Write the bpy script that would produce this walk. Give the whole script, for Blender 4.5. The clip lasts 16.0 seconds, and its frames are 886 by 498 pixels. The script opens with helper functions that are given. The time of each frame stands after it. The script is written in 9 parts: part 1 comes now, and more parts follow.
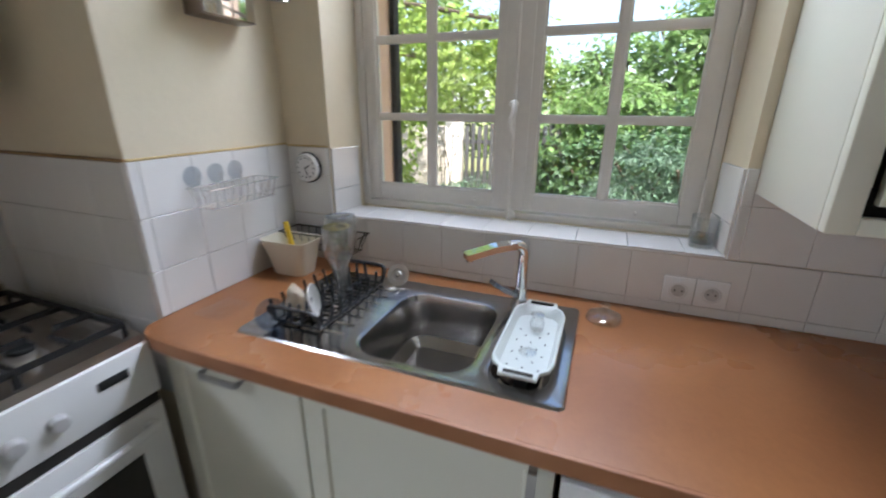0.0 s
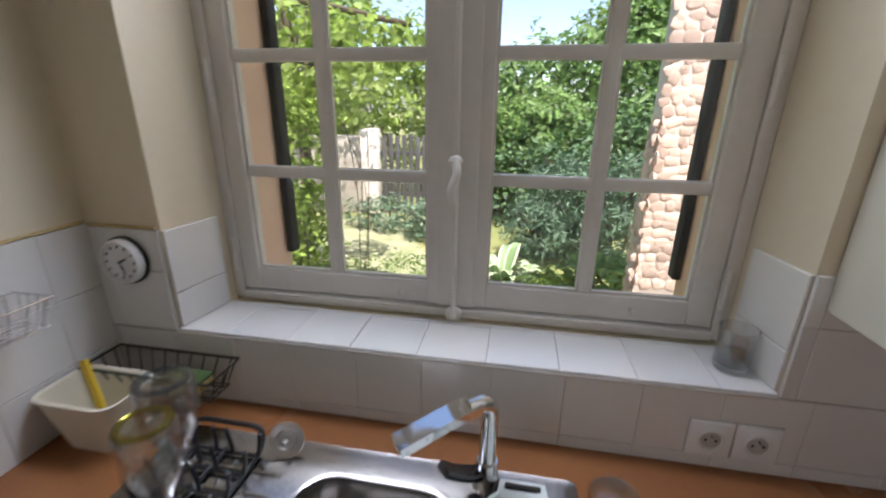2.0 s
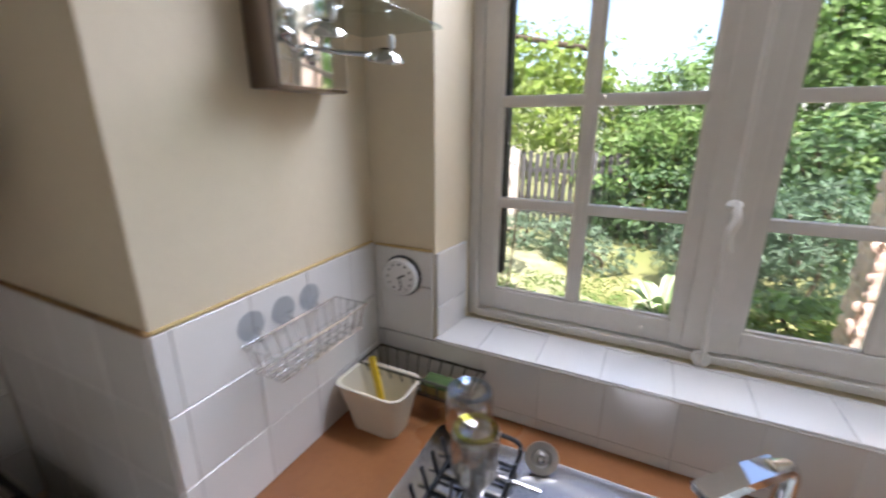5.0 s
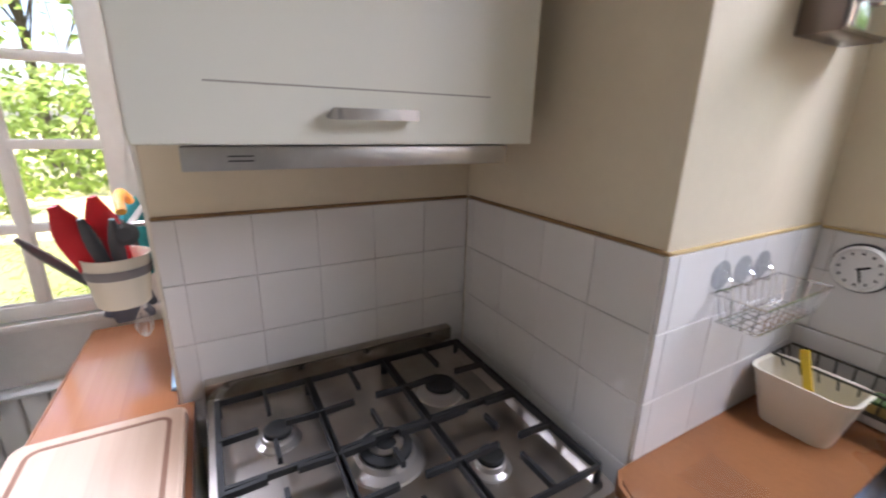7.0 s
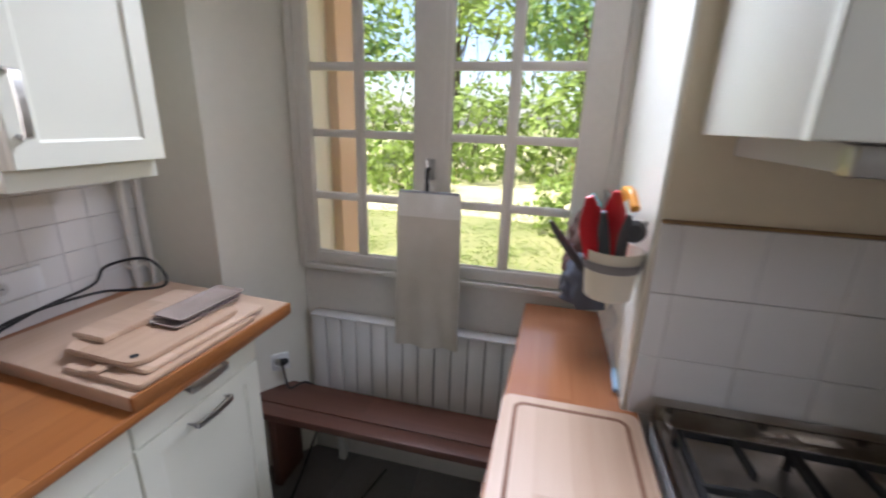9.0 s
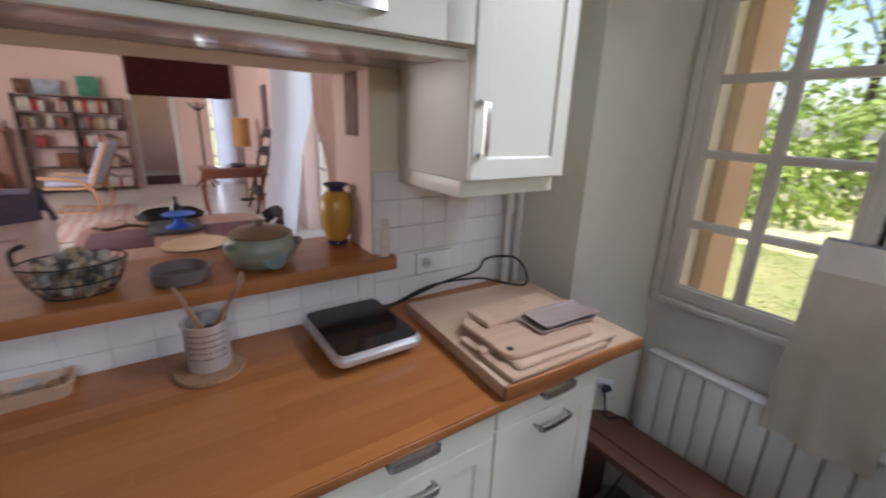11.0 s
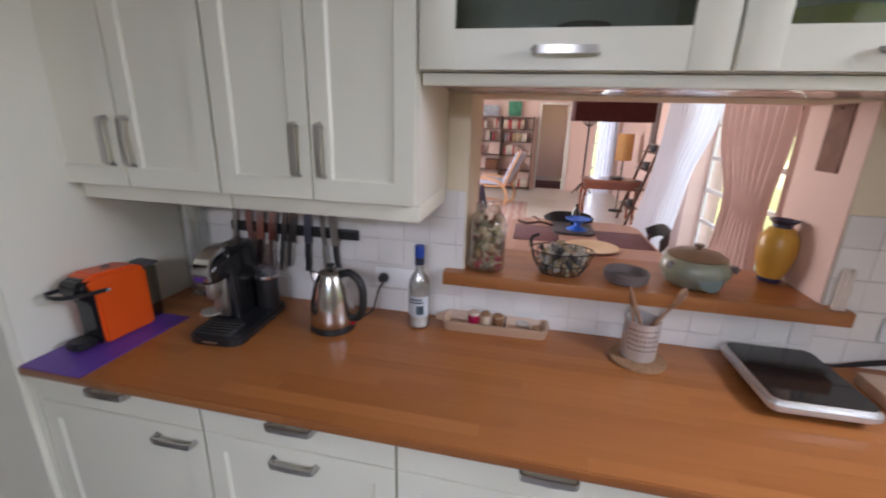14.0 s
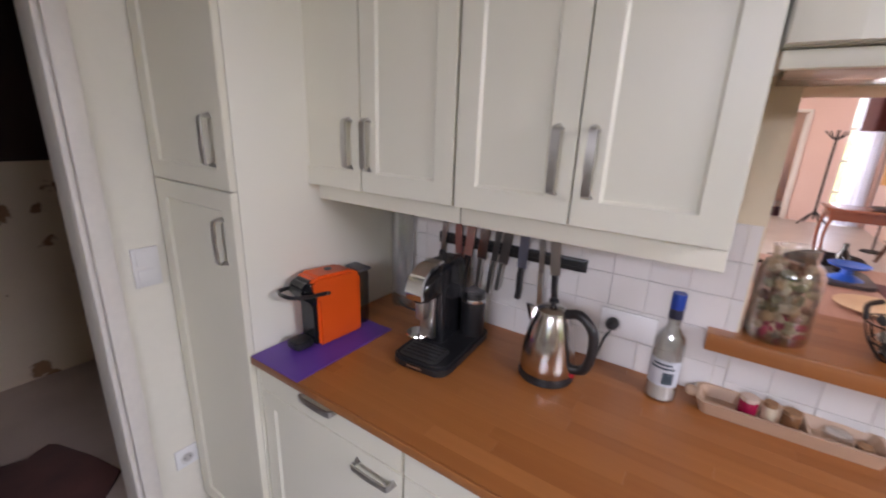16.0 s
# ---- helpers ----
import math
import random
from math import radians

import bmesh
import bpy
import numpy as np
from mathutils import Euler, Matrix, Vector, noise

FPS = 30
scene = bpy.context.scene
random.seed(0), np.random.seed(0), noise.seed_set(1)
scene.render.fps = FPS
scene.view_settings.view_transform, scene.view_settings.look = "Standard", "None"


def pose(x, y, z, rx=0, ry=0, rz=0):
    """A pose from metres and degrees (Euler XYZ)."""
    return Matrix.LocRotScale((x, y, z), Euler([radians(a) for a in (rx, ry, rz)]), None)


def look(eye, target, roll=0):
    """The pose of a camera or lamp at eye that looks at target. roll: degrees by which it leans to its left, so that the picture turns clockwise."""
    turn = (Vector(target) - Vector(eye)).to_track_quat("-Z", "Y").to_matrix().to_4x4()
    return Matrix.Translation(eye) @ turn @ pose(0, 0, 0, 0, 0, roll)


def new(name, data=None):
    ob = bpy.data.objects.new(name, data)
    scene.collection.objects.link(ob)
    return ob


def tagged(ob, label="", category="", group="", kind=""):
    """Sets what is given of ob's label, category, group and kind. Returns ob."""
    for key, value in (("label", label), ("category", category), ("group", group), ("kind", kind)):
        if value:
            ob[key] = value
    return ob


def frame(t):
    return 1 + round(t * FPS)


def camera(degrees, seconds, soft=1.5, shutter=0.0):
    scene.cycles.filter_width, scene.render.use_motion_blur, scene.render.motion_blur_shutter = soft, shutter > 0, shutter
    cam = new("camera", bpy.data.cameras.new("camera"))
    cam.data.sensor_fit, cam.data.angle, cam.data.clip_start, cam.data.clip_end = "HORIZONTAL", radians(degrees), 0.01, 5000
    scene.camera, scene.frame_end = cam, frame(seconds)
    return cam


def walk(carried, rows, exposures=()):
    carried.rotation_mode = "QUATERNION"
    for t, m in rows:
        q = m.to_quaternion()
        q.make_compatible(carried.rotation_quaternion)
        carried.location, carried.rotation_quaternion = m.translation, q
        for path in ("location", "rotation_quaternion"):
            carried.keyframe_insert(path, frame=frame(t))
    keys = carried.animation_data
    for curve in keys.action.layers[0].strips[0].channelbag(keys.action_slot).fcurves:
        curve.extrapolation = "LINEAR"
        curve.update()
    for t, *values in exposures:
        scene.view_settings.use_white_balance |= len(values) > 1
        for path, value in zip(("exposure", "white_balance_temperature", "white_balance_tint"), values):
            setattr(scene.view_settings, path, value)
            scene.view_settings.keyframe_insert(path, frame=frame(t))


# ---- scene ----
cam = camera(93.8, 16.0, 2.0, 0.5)
PATH = [
    (0, (1.856, 0.561, 1.49), (1.178, 2.327, 0.839), 0.4),
    (0.5, (1.766, 0.755, 1.488), (1.272, 2.577, 0.827), 0.5),
    (1, (1.719, 0.87, 1.492), (1.276, 2.707, 0.837), 0.4),
    (1.5, (1.697, 0.977, 1.556), (1.266, 2.82, 0.91), 0.6),
    (2, (1.686, 1.088, 1.605), (1.362, 2.954, 0.964), 0.7),
    (2.5, (1.714, 1.23, 1.665), (1.483, 3.108, 1.018), 0.7),
    (3, (1.705, 1.27, 1.708), (1.482, 3.146, 1.051), 0.5),
    (3.2, (1.672, 1.257, 1.709), (1.459, 3.135, 1.053), 0.7),
    (5.3, (1.343, 0.872, 1.652), (0.339, 2.506, 1.085), 0.2),
    (5.5, (1.312, 0.824, 1.642), (0.2, 2.386, 1.075), 0.3),
    (6, (1.252, 0.737, 1.619), (-0.134, 2.063, 1.052), 0.7),
    (6.5, (1.203, 0.64, 1.588), (-0.362, 1.749, 1.021), 1.1),
    (7, (1.14, 0.579, 1.562), (-0.529, 1.519, 0.985), 1.3),
    (7.5, (1.089, 0.532, 1.544), (-0.675, 1.271, 0.956), 1.3),
    (8, (1.062, 0.444, 1.534), (-0.81, 0.845, 0.954), 1.5),
    (8.5, (1.053, 0.332, 1.541), (-0.86, 0.278, 0.96), 2.1),
    (9, (1.002, 0.223, 1.534), (-0.856, -0.232, 0.95), 1.8),
    (9.5, (0.947, 0.101, 1.524), (-0.838, -0.591, 0.943), 2.1),
    (10, (0.925, 0.022, 1.53), (-0.718, -0.962, 0.954), 2.1),
    (10.2, (0.952, 0.007, 1.536), (-0.601, -1.114, 0.96), 2.2),
    (12.3, (1.14, 0.074, 1.586), (0.848, -1.817, 1.004), 1.1),
    (12.5, (1.16, 0.084, 1.59), (0.959, -1.82, 1.011), 1.2),
    (13, (1.228, 0.115, 1.607), (1.234, -1.797, 1.021), 1.3),
    (13.5, (1.305, 0.139, 1.613), (1.511, -1.763, 1.032), 1.6),
    (14, (1.393, 0.169, 1.621), (1.783, -1.703, 1.034), 1.7),
    (14.5, (1.494, 0.179, 1.612), (2.062, -1.646, 1.024), 1.8),
    (15, (1.587, 0.144, 1.603), (2.294, -1.634, 1.021), 1.9),
    (15.5, (1.66, 0.066, 1.603), (2.533, -1.64, 1.028), 2.0),
    (16, (1.711, 0.005, 1.6), (2.775, -1.589, 1.028), 2.2),
]
EXPOSURES = [(0, 1.78, 5980, 15), (0.5, 1.6, 5980, 15), (1.2, 1.5, 6080, 16), (2.3, 1.2, 6260, 19), (3.2, 1.05, 6260, 20), (5.3, 1.82, 6200, 21), (6.2, 1.92, 6200, 22), (7.2, 2.15, 6200, 24), (8.0, 1.95, 6180, 22), (9.2, 1.27, 6060, 20), (10.2, 1.12, 6060, 19), (12.3, 1.38, 6200, 20), (14.0, 1.66, 6300, 22), (15.0, 1.78, 6400, 24), (16, 1.98, 6650, 28)]
walk(cam, [(t, look(eye, target, roll)) for t, eye, target, roll in PATH], EXPOSURES)

# ---- world and sun ----
world = bpy.data.worlds.new("sky")
scene.world = world
world.use_nodes = True
wn = world.node_tree.nodes
sky = wn.new("ShaderNodeTexSky")
sky.sky_type, sky.sun_disc = "NISHITA", False
sky.sun_elevation, sky.sun_rotation = radians(62), radians(150)
world.node_tree.links.new(sky.outputs[0], wn["Background"].inputs[0])
wn["Background"].inputs[1].default_value = 0.15
sun = new("sun", bpy.data.lights.new("sun", "SUN"))
sun.data.energy, sun.data.angle, sun.data.color = 5.0, radians(0.6), (1.0, 0.95, 0.86)
sun.matrix_world = look((0, 0, 20), (-5.2, 9.0, 0.5))

sky.air_density, sky.dust_density, sky.ozone_density = 1.0, 1.8, 0.3

# area lamps as daylight in the window openings: at the heads in the kitchen, whole panes in the living room; the east
# one is an added fill
for nm, eye, aim, sx, sy, pw, tint, wide in (("daylight_north", (1.56, 1.95, 2.20), (1.50, 0.60, 0.90), 1.1, 0.26, 4.8, (0.80, 0.89, 1.0), 112),
                                             ("daylight_west", (-0.38, -0.15, 2.16), (0.90, -0.02, 0.85), 1.0, 0.26, 6.2, (0.80, 0.89, 1.0), 108),
                                             ("daylight_living", (-0.95, -4.80, 1.25), (2.0, -4.80, 1.15), 2.0, 2.3, 9.0, (0.80, 0.90, 1.0), 170),
                                             ("daylight_living_far", (-0.22, -11.17, 1.25), (-0.22, -8.0, 1.15), 0.38, 2.3, 4.0, (0.82, 0.91, 1.0), 170),
                                             # fill lamp that brightens the living room from an added, unseen window
                                             ("fill_living_east", (5.15, -6.0, 1.6), (1.0, -6.0, 0.9), 3.8, 1.4, 70.0, (1.0, 0.97, 0.94), 170)):
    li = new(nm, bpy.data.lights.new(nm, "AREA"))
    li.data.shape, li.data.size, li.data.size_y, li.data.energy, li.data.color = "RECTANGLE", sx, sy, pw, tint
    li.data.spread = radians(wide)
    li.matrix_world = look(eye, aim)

# ---- mesh helpers ----
def root_of(ob):
    while ob.parent:
        ob = ob.parent
    return ob


def thing(name, at, label, category, group="", kind=""):
    ob = new(name)
    ob.empty_display_size = 0.05
    ob.location = at
    return tagged(ob, label, category, group, kind)


def smooth_mesh(me, angle=35):
    for p in me.polygons:
        p.use_smooth = True
    me.set_sharp_from_angle(angle=radians(angle))


def part(name, bm, material, parent=None, label="", smooth=True, kind="", category=""):
    """Links a bmesh, built in world metres, as one mesh object under a thing or a part."""
    if parent is not None:
        base = root_of(parent).location
        bmesh.ops.translate(bm, verts=bm.verts, vec=-Vector(base))
    bmesh.ops.recalc_face_normals(bm, faces=bm.faces)
    me = bpy.data.meshes.new(name)
    bm.to_mesh(me)
    bm.free()
    if smooth:
        smooth_mesh(me)
    me.materials.append(material)
    ob = new(name, me)
    ob.parent = parent
    return tagged(ob, label, category, "", kind)


def structure(name, bm, material, label, category, smooth=True):
    return part(name, bm, material, None, label, smooth, "structure", category)


def box(x0, x1, y0, y1, z0, z1, bevel=0.0, seg=2, bm=None):
    own = bm is None or bevel > 0
    b = bmesh.new() if own else bm
    bmesh.ops.create_cube(b, size=1.0, matrix=Matrix.Translation(((x0 + x1) / 2, (y0 + y1) / 2, (z0 + z1) / 2)) @ Matrix.Diagonal((abs(x1 - x0), abs(y1 - y0), abs(z1 - z0), 1)))
    if bevel > 0:
        bmesh.ops.bevel(b, geom=b.edges[:], offset=bevel, segments=seg, affect="EDGES", profile=0.5)
    if bm is not None and own:
        join(bm, b)
        return bm
    return b


def join(bm, other):
    me = bpy.data.meshes.new("tmp")
    other.to_mesh(me)
    bm.from_mesh(me)
    bpy.data.meshes.remove(me)
    other.free()
    return bm


def moved(bm, m):
    bmesh.ops.transform(bm, matrix=m, verts=bm.verts)
    return bm


def turned(bm, at, rx=0, ry=0, rz=0):
    c = Matrix.Translation(at)
    return moved(bm, c @ pose(0, 0, 0, rx, ry, rz) @ c.inverted())


def lathe(profile, at=(0, 0, 0), seg=32, bm=None, tilt=None):
    """A turned body from (radius, height) pairs, closed on the axis where the radius is 0."""
    b = bmesh.new()
    rings = []
    for r, z in profile:
        if r < 1e-5:
            rings.append([b.verts.new((0, 0, z))])
        else:
            rings.append([b.verts.new((r * math.cos(2 * math.pi * k / seg), r * math.sin(2 * math.pi * k / seg), z)) for k in range(seg)])
    for a, c in zip(rings, rings[1:]):
        if len(a) == 1 and len(c) == 1:
            continue
        for k in range(seg):
            n = (k + 1) % seg
            if len(a) == 1:
                b.faces.new((a[0], c[n], c[k]))
            elif len(c) == 1:
                b.faces.new((a[k], a[n], c[0]))
            else:
                b.faces.new((a[k], a[n], c[n], c[k]))
    moved(b, Matrix.Translation(at) @ (tilt or Matrix()))
    return join(bm, b) if bm is not None else b


def rod(p, q, r, seg=12, r2=None, bm=None):
    p, q = Vector(p), Vector(q)
    d = q - p
    b = bmesh.new()
    bmesh.ops.create_cone(b, cap_ends=True, segments=seg, radius1=r, radius2=r if r2 is None else r2, depth=d.length,
                          matrix=Matrix.Translation((p + q) / 2) @ d.to_track_quat("Z", "Y").to_matrix().to_4x4())
    return join(bm, b) if bm is not None else b


def tube(points, r, seg=8, bm=None, closed=False, flat=None, up=None):
    """A bar swept along points; flat=(half width, half thickness) makes it a strap."""
    b = bmesh.new()
    pts = [Vector(p) for p in points]
    n = len(pts)
    rings = []
    ref = Vector(up) if up else None
    for i, p in enumerate(pts):
        a = pts[(i - 1) % n] if (closed or i > 0) else p
        c = pts[(i + 1) % n] if (closed or i < n - 1) else p
        d = (c - a).normalized()
        if ref is None:
            ref = d.orthogonal()
        side = d.cross(ref)
        if side.length < 1e-5:
            side = d.orthogonal()
        side.normalize()
        over = side.cross(d).normalized()
        if up is None:
            ref = over
        if flat:
            w, h = flat
            ring = [p + side * s * w + over * o * h for s, o in ((-1, -1), (1, -1), (1, 1), (-1, 1))]
        else:
            ring = [p + r * (math.cos(2 * math.pi * k / seg) * side + math.sin(2 * math.pi * k / seg) * over) for k in range(seg)]
        rings.append([b.verts.new(v) for v in ring])
    m = len(rings[0])
    for i in range(n if closed else n - 1):
        a, c = rings[i], rings[(i + 1) % n]
        for k in range(m):
            b.faces.new((a[k], a[(k + 1) % m], c[(k + 1) % m], c[k]))
    if not closed:
        b.faces.new(rings[0][::-1])
        b.faces.new(rings[-1])
    return join(bm, b) if bm is not None else b


def curve_points(ctrl, n=8):
    """Catmull-Rom through the control points."""
    c = [Vector(p) for p in ctrl]
    c = [2 * c[0] - c[1]] + c + [2 * c[-1] - c[-2]]
    out = []
    for i in range(1, len(c) - 2):
        for k in range(n):
            t = k / n
            p0, p1, p2, p3 = c[i - 1:i + 3]
            out.append(0.5 * (2 * p1 + (p2 - p0) * t + (2 * p0 - 5 * p1 + 4 * p2 - p3) * t * t + (3 * p1 - p0 - 3 * p2 + p3) * t ** 3))
    out.append(c[-2])
    return out


def prism(outline, z0, z1, bevel=0.0, seg=2):
    """An upright slab over a plan outline of (x, y)."""
    b = bmesh.new()
    lo = [b.verts.new((x, y, z0)) for x, y in outline]
    hi = [b.verts.new((x, y, z1)) for x, y in outline]
    n = len(outline)
    b.faces.new(lo[::-1])
    b.faces.new(hi)
    for k in range(n):
        b.faces.new((lo[k], lo[(k + 1) % n], hi[(k + 1) % n], hi[k]))
    bmesh.ops.recalc_face_normals(b, faces=b.faces)
    if bevel:
        bmesh.ops.bevel(b, geom=[e for e in b.edges if abs(e.verts[0].co.z - e.verts[1].co.z) < 1e-6], offset=bevel, segments=seg, affect="EDGES")
    return b


def rounded(x0, x1, y0, y1, r, n=5):
    out = []
    for cx, cy, a0 in ((x1 - r, y1 - r, 0), (x0 + r, y1 - r, 90), (x0 + r, y0 + r, 180), (x1 - r, y0 + r, 270)):
        for k in range(n + 1):
            a = radians(a0 + 90 * k / n)
            out.append((cx + r * math.cos(a), cy + r * math.sin(a)))
    return out


def loft(loops, caps=(True, True)):
    b = bmesh.new()
    rings = [[b.verts.new(p) for p in loop] for loop in loops]
    n = len(rings[0])
    for a, c in zip(rings, rings[1:]):
        for k in range(n):
            b.faces.new((a[k], a[(k + 1) % n], c[(k + 1) % n], c[k]))
    if caps[0]:
        b.faces.new(rings[0][::-1])
    if caps[1]:
        b.faces.new(rings[-1])
    return b


# ---- materials ----
def surf(name, c1, c2=None, scale=4.0, rough=0.5, bump=0.0, bscale=60.0, metal=0.0, coat=0.0, rough2=None, stretch=(1, 1, 1), vary=0.0, fine=0.0, sheen=0.0, spec=0.5):
    """Principled surface: two tones mixed by coarse noise, a finer grain on top, roughness variation and fine relief."""
    m = bpy.data.materials.new(name)
    m.use_nodes = True
    nt = m.node_tree
    nd, ln = nt.nodes, nt.links
    bs = nd["Principled BSDF"]
    tc = nd.new("ShaderNodeTexCoord")
    mp = nd.new("ShaderNodeMapping")
    mp.inputs["Scale"].default_value = stretch
    ln.new(tc.outputs["Object"], mp.inputs[0])
    n1 = nd.new("ShaderNodeTexNoise")
    n1.inputs["Scale"].default_value, n1.inputs["Detail"].default_value = scale, 4
    ln.new(mp.outputs[0], n1.inputs["Vector"])
    ramp = nd.new("ShaderNodeMapRange")
    ramp.inputs[1].default_value, ramp.inputs[2].default_value = 0.32, 0.68
    ln.new(n1.outputs[0], ramp.inputs[0])
    mix = nd.new("ShaderNodeMix")
    mix.data_type = "RGBA"
    mix.inputs[6].default_value = (*c1, 1)
    mix.inputs[7].default_value = (*(c2 or [v * 0.9 for v in c1]), 1)
    ln.new(ramp.outputs[0], mix.inputs[0])
    col = mix.outputs[2]
    n2 = nd.new("ShaderNodeTexNoise")
    n2.inputs["Scale"].default_value, n2.inputs["Detail"].default_value = bscale, 3
    ln.new(mp.outputs[0], n2.inputs["Vector"])
    if fine or vary:
        hsv = nd.new("ShaderNodeHueSaturation")
        add = nd.new("ShaderNodeMath")
        add.operation = "MULTIPLY_ADD"
        add.inputs[1].default_value, add.inputs[2].default_value = 2 * fine, 1 - fine
        ln.new(n2.outputs[0], add.inputs[0])
        val = add.outputs[0]
        if vary:
            oi = nd.new("ShaderNodeObjectInfo")
            rv = nd.new("ShaderNodeMath")
            rv.operation = "MULTIPLY_ADD"
            rv.inputs[1].default_value, rv.inputs[2].default_value = 2 * vary, -vary
            ln.new(oi.outputs["Random"], rv.inputs[0])
            sm = nd.new("ShaderNodeMath")
            ln.new(val, sm.inputs[0])
            ln.new(rv.outputs[0], sm.inputs[1])
            val = sm.outputs[0]
        ln.new(val, hsv.inputs["Value"])
        ln.new(col, hsv.inputs["Color"])
        col = hsv.outputs[0]
    ln.new(col, bs.inputs["Base Color"])
    bs.inputs["Metallic"].default_value = metal
    bs.inputs["Coat Weight"].default_value = coat
    bs.inputs["Coat Roughness"].default_value = 0.12
    bs.inputs["Sheen Weight"].default_value = sheen
    bs.inputs["Specular IOR Level"].default_value = spec
    rr = nd.new("ShaderNodeMapRange")
    rr.inputs[3].default_value, rr.inputs[4].default_value = rough, (rough2 if rough2 is not None else min(1, rough * 1.25))
    ln.new(n1.outputs[0], rr.inputs[0])
    ln.new(rr.outputs[0], bs.inputs["Roughness"])
    if bump:
        bp = nd.new("ShaderNodeBump")
        bp.inputs["Strength"].default_value, bp.inputs["Distance"].default_value = bump, 0.004
        ln.new(n2.outputs[0], bp.inputs["Height"])
        ln.new(bp.outputs[0], bs.inputs["Normal"])
    return m


def stave_wood(name, tones, along="x", length=0.5, width=0.042, rough=0.3, bump=0.05, coat=0.15):
    """Glued staves with their own tone each, and long grain."""
    m = bpy.data.materials.new(name)
    m.use_nodes = True
    nt = m.node_tree
    nd, ln = nt.nodes, nt.links
    bs = nd["Principled BSDF"]
    tc = nd.new("ShaderNodeTexCoord")
    mp = nd.new("ShaderNodeMapping")
    mp.inputs["Rotation"].default_value = (0, 0, 0 if along == "x" else math.pi / 2)
    ln.new(tc.outputs["Object"], mp.inputs[0])
    br = nd.new("ShaderNodeTexBrick")
    br.offset, br.squash = 0.37, 1.0
    br.inputs["Color1"].default_value, br.inputs["Color2"].default_value = (0, 0, 0, 1), (1, 1, 1, 1)
    br.inputs["Mortar"].default_value = (0.42, 0.42, 0.42, 1)
    br.inputs["Scale"].default_value = 1.0
    br.inputs["Mortar Size"].default_value = 0.0004
    br.inputs["Brick Width"].default_value, br.inputs["Row Height"].default_value = length, width
    ln.new(mp.outputs[0], br.inputs["Vector"])
    mp2 = nd.new("ShaderNodeMapping")
    mp2.inputs["Scale"].default_value = (2.2, 45, 45)
    ln.new(mp.outputs[0], mp2.inputs[0])
    addv = nd.new("ShaderNodeVectorMath")
    ln.new(mp2.outputs[0], addv.inputs[0])
    sc = nd.new("ShaderNodeVectorMath")
    sc.operation = "SCALE"
    sc.inputs["Scale"].default_value = 7.0
    ln.new(br.outputs["Color"], sc.inputs[0])
    ln.new(sc.outputs[0], addv.inputs[1])
    gr = nd.new("ShaderNodeTexNoise")
    gr.inputs["Scale"].default_value, gr.inputs["Detail"].default_value, gr.inputs["Roughness"].default_value = 1.0, 5, 0.6
    ln.new(addv.outputs[0], gr.inputs["Vector"])
    big = nd.new("ShaderNodeTexNoise")
    big.inputs["Scale"].default_value = 2.0
    ln.new(tc.outputs["Object"], big.inputs["Vector"])
    m1 = nd.new("ShaderNodeMath")
    m1.operation = "MULTIPLY_ADD"
    m1.inputs[1].default_value = 0.45
    ln.new(br.outputs["Color"], m1.inputs[0])
    m2 = nd.new("ShaderNodeMath")
    m2.operation = "MULTIPLY"
    m2.inputs[1].default_value = 0.55
    ln.new(gr.outputs[0], m2.inputs[0])
    ln.new(m2.outputs[0], m1.inputs[2])
    rp = nd.new("ShaderNodeValToRGB")
    el = rp.color_ramp.elements
    el[0].position, el[0].color = 0.12, (*tones[0], 1)
    el[1].position, el[1].color = 0.9, (*tones[2], 1)
    mid = el.new(0.5)
    mid.color = (*tones[1], 1)
    ln.new(m1.outputs[0], rp.inputs[0])
    ln.new(rp.outputs[0], bs.inputs["Base Color"])
    rr = nd.new("ShaderNodeMapRange")
    rr.inputs[3].default_value, rr.inputs[4].default_value = rough * 0.75, rough * 1.3
    ln.new(big.outputs[0], rr.inputs[0])
    ln.new(rr.outputs[0], bs.inputs["Roughness"])
    bs.inputs["Coat Weight"].default_value = coat
    bs.inputs["Coat Roughness"].default_value = 0.2
    bp = nd.new("ShaderNodeBump")
    bp.inputs["Strength"].default_value, bp.inputs["Distance"].default_value = bump, 0.003
    ln.new(gr.outputs[0], bp.inputs["Height"])
    ln.new(bp.outputs[0], bs.inputs["Normal"])
    return m


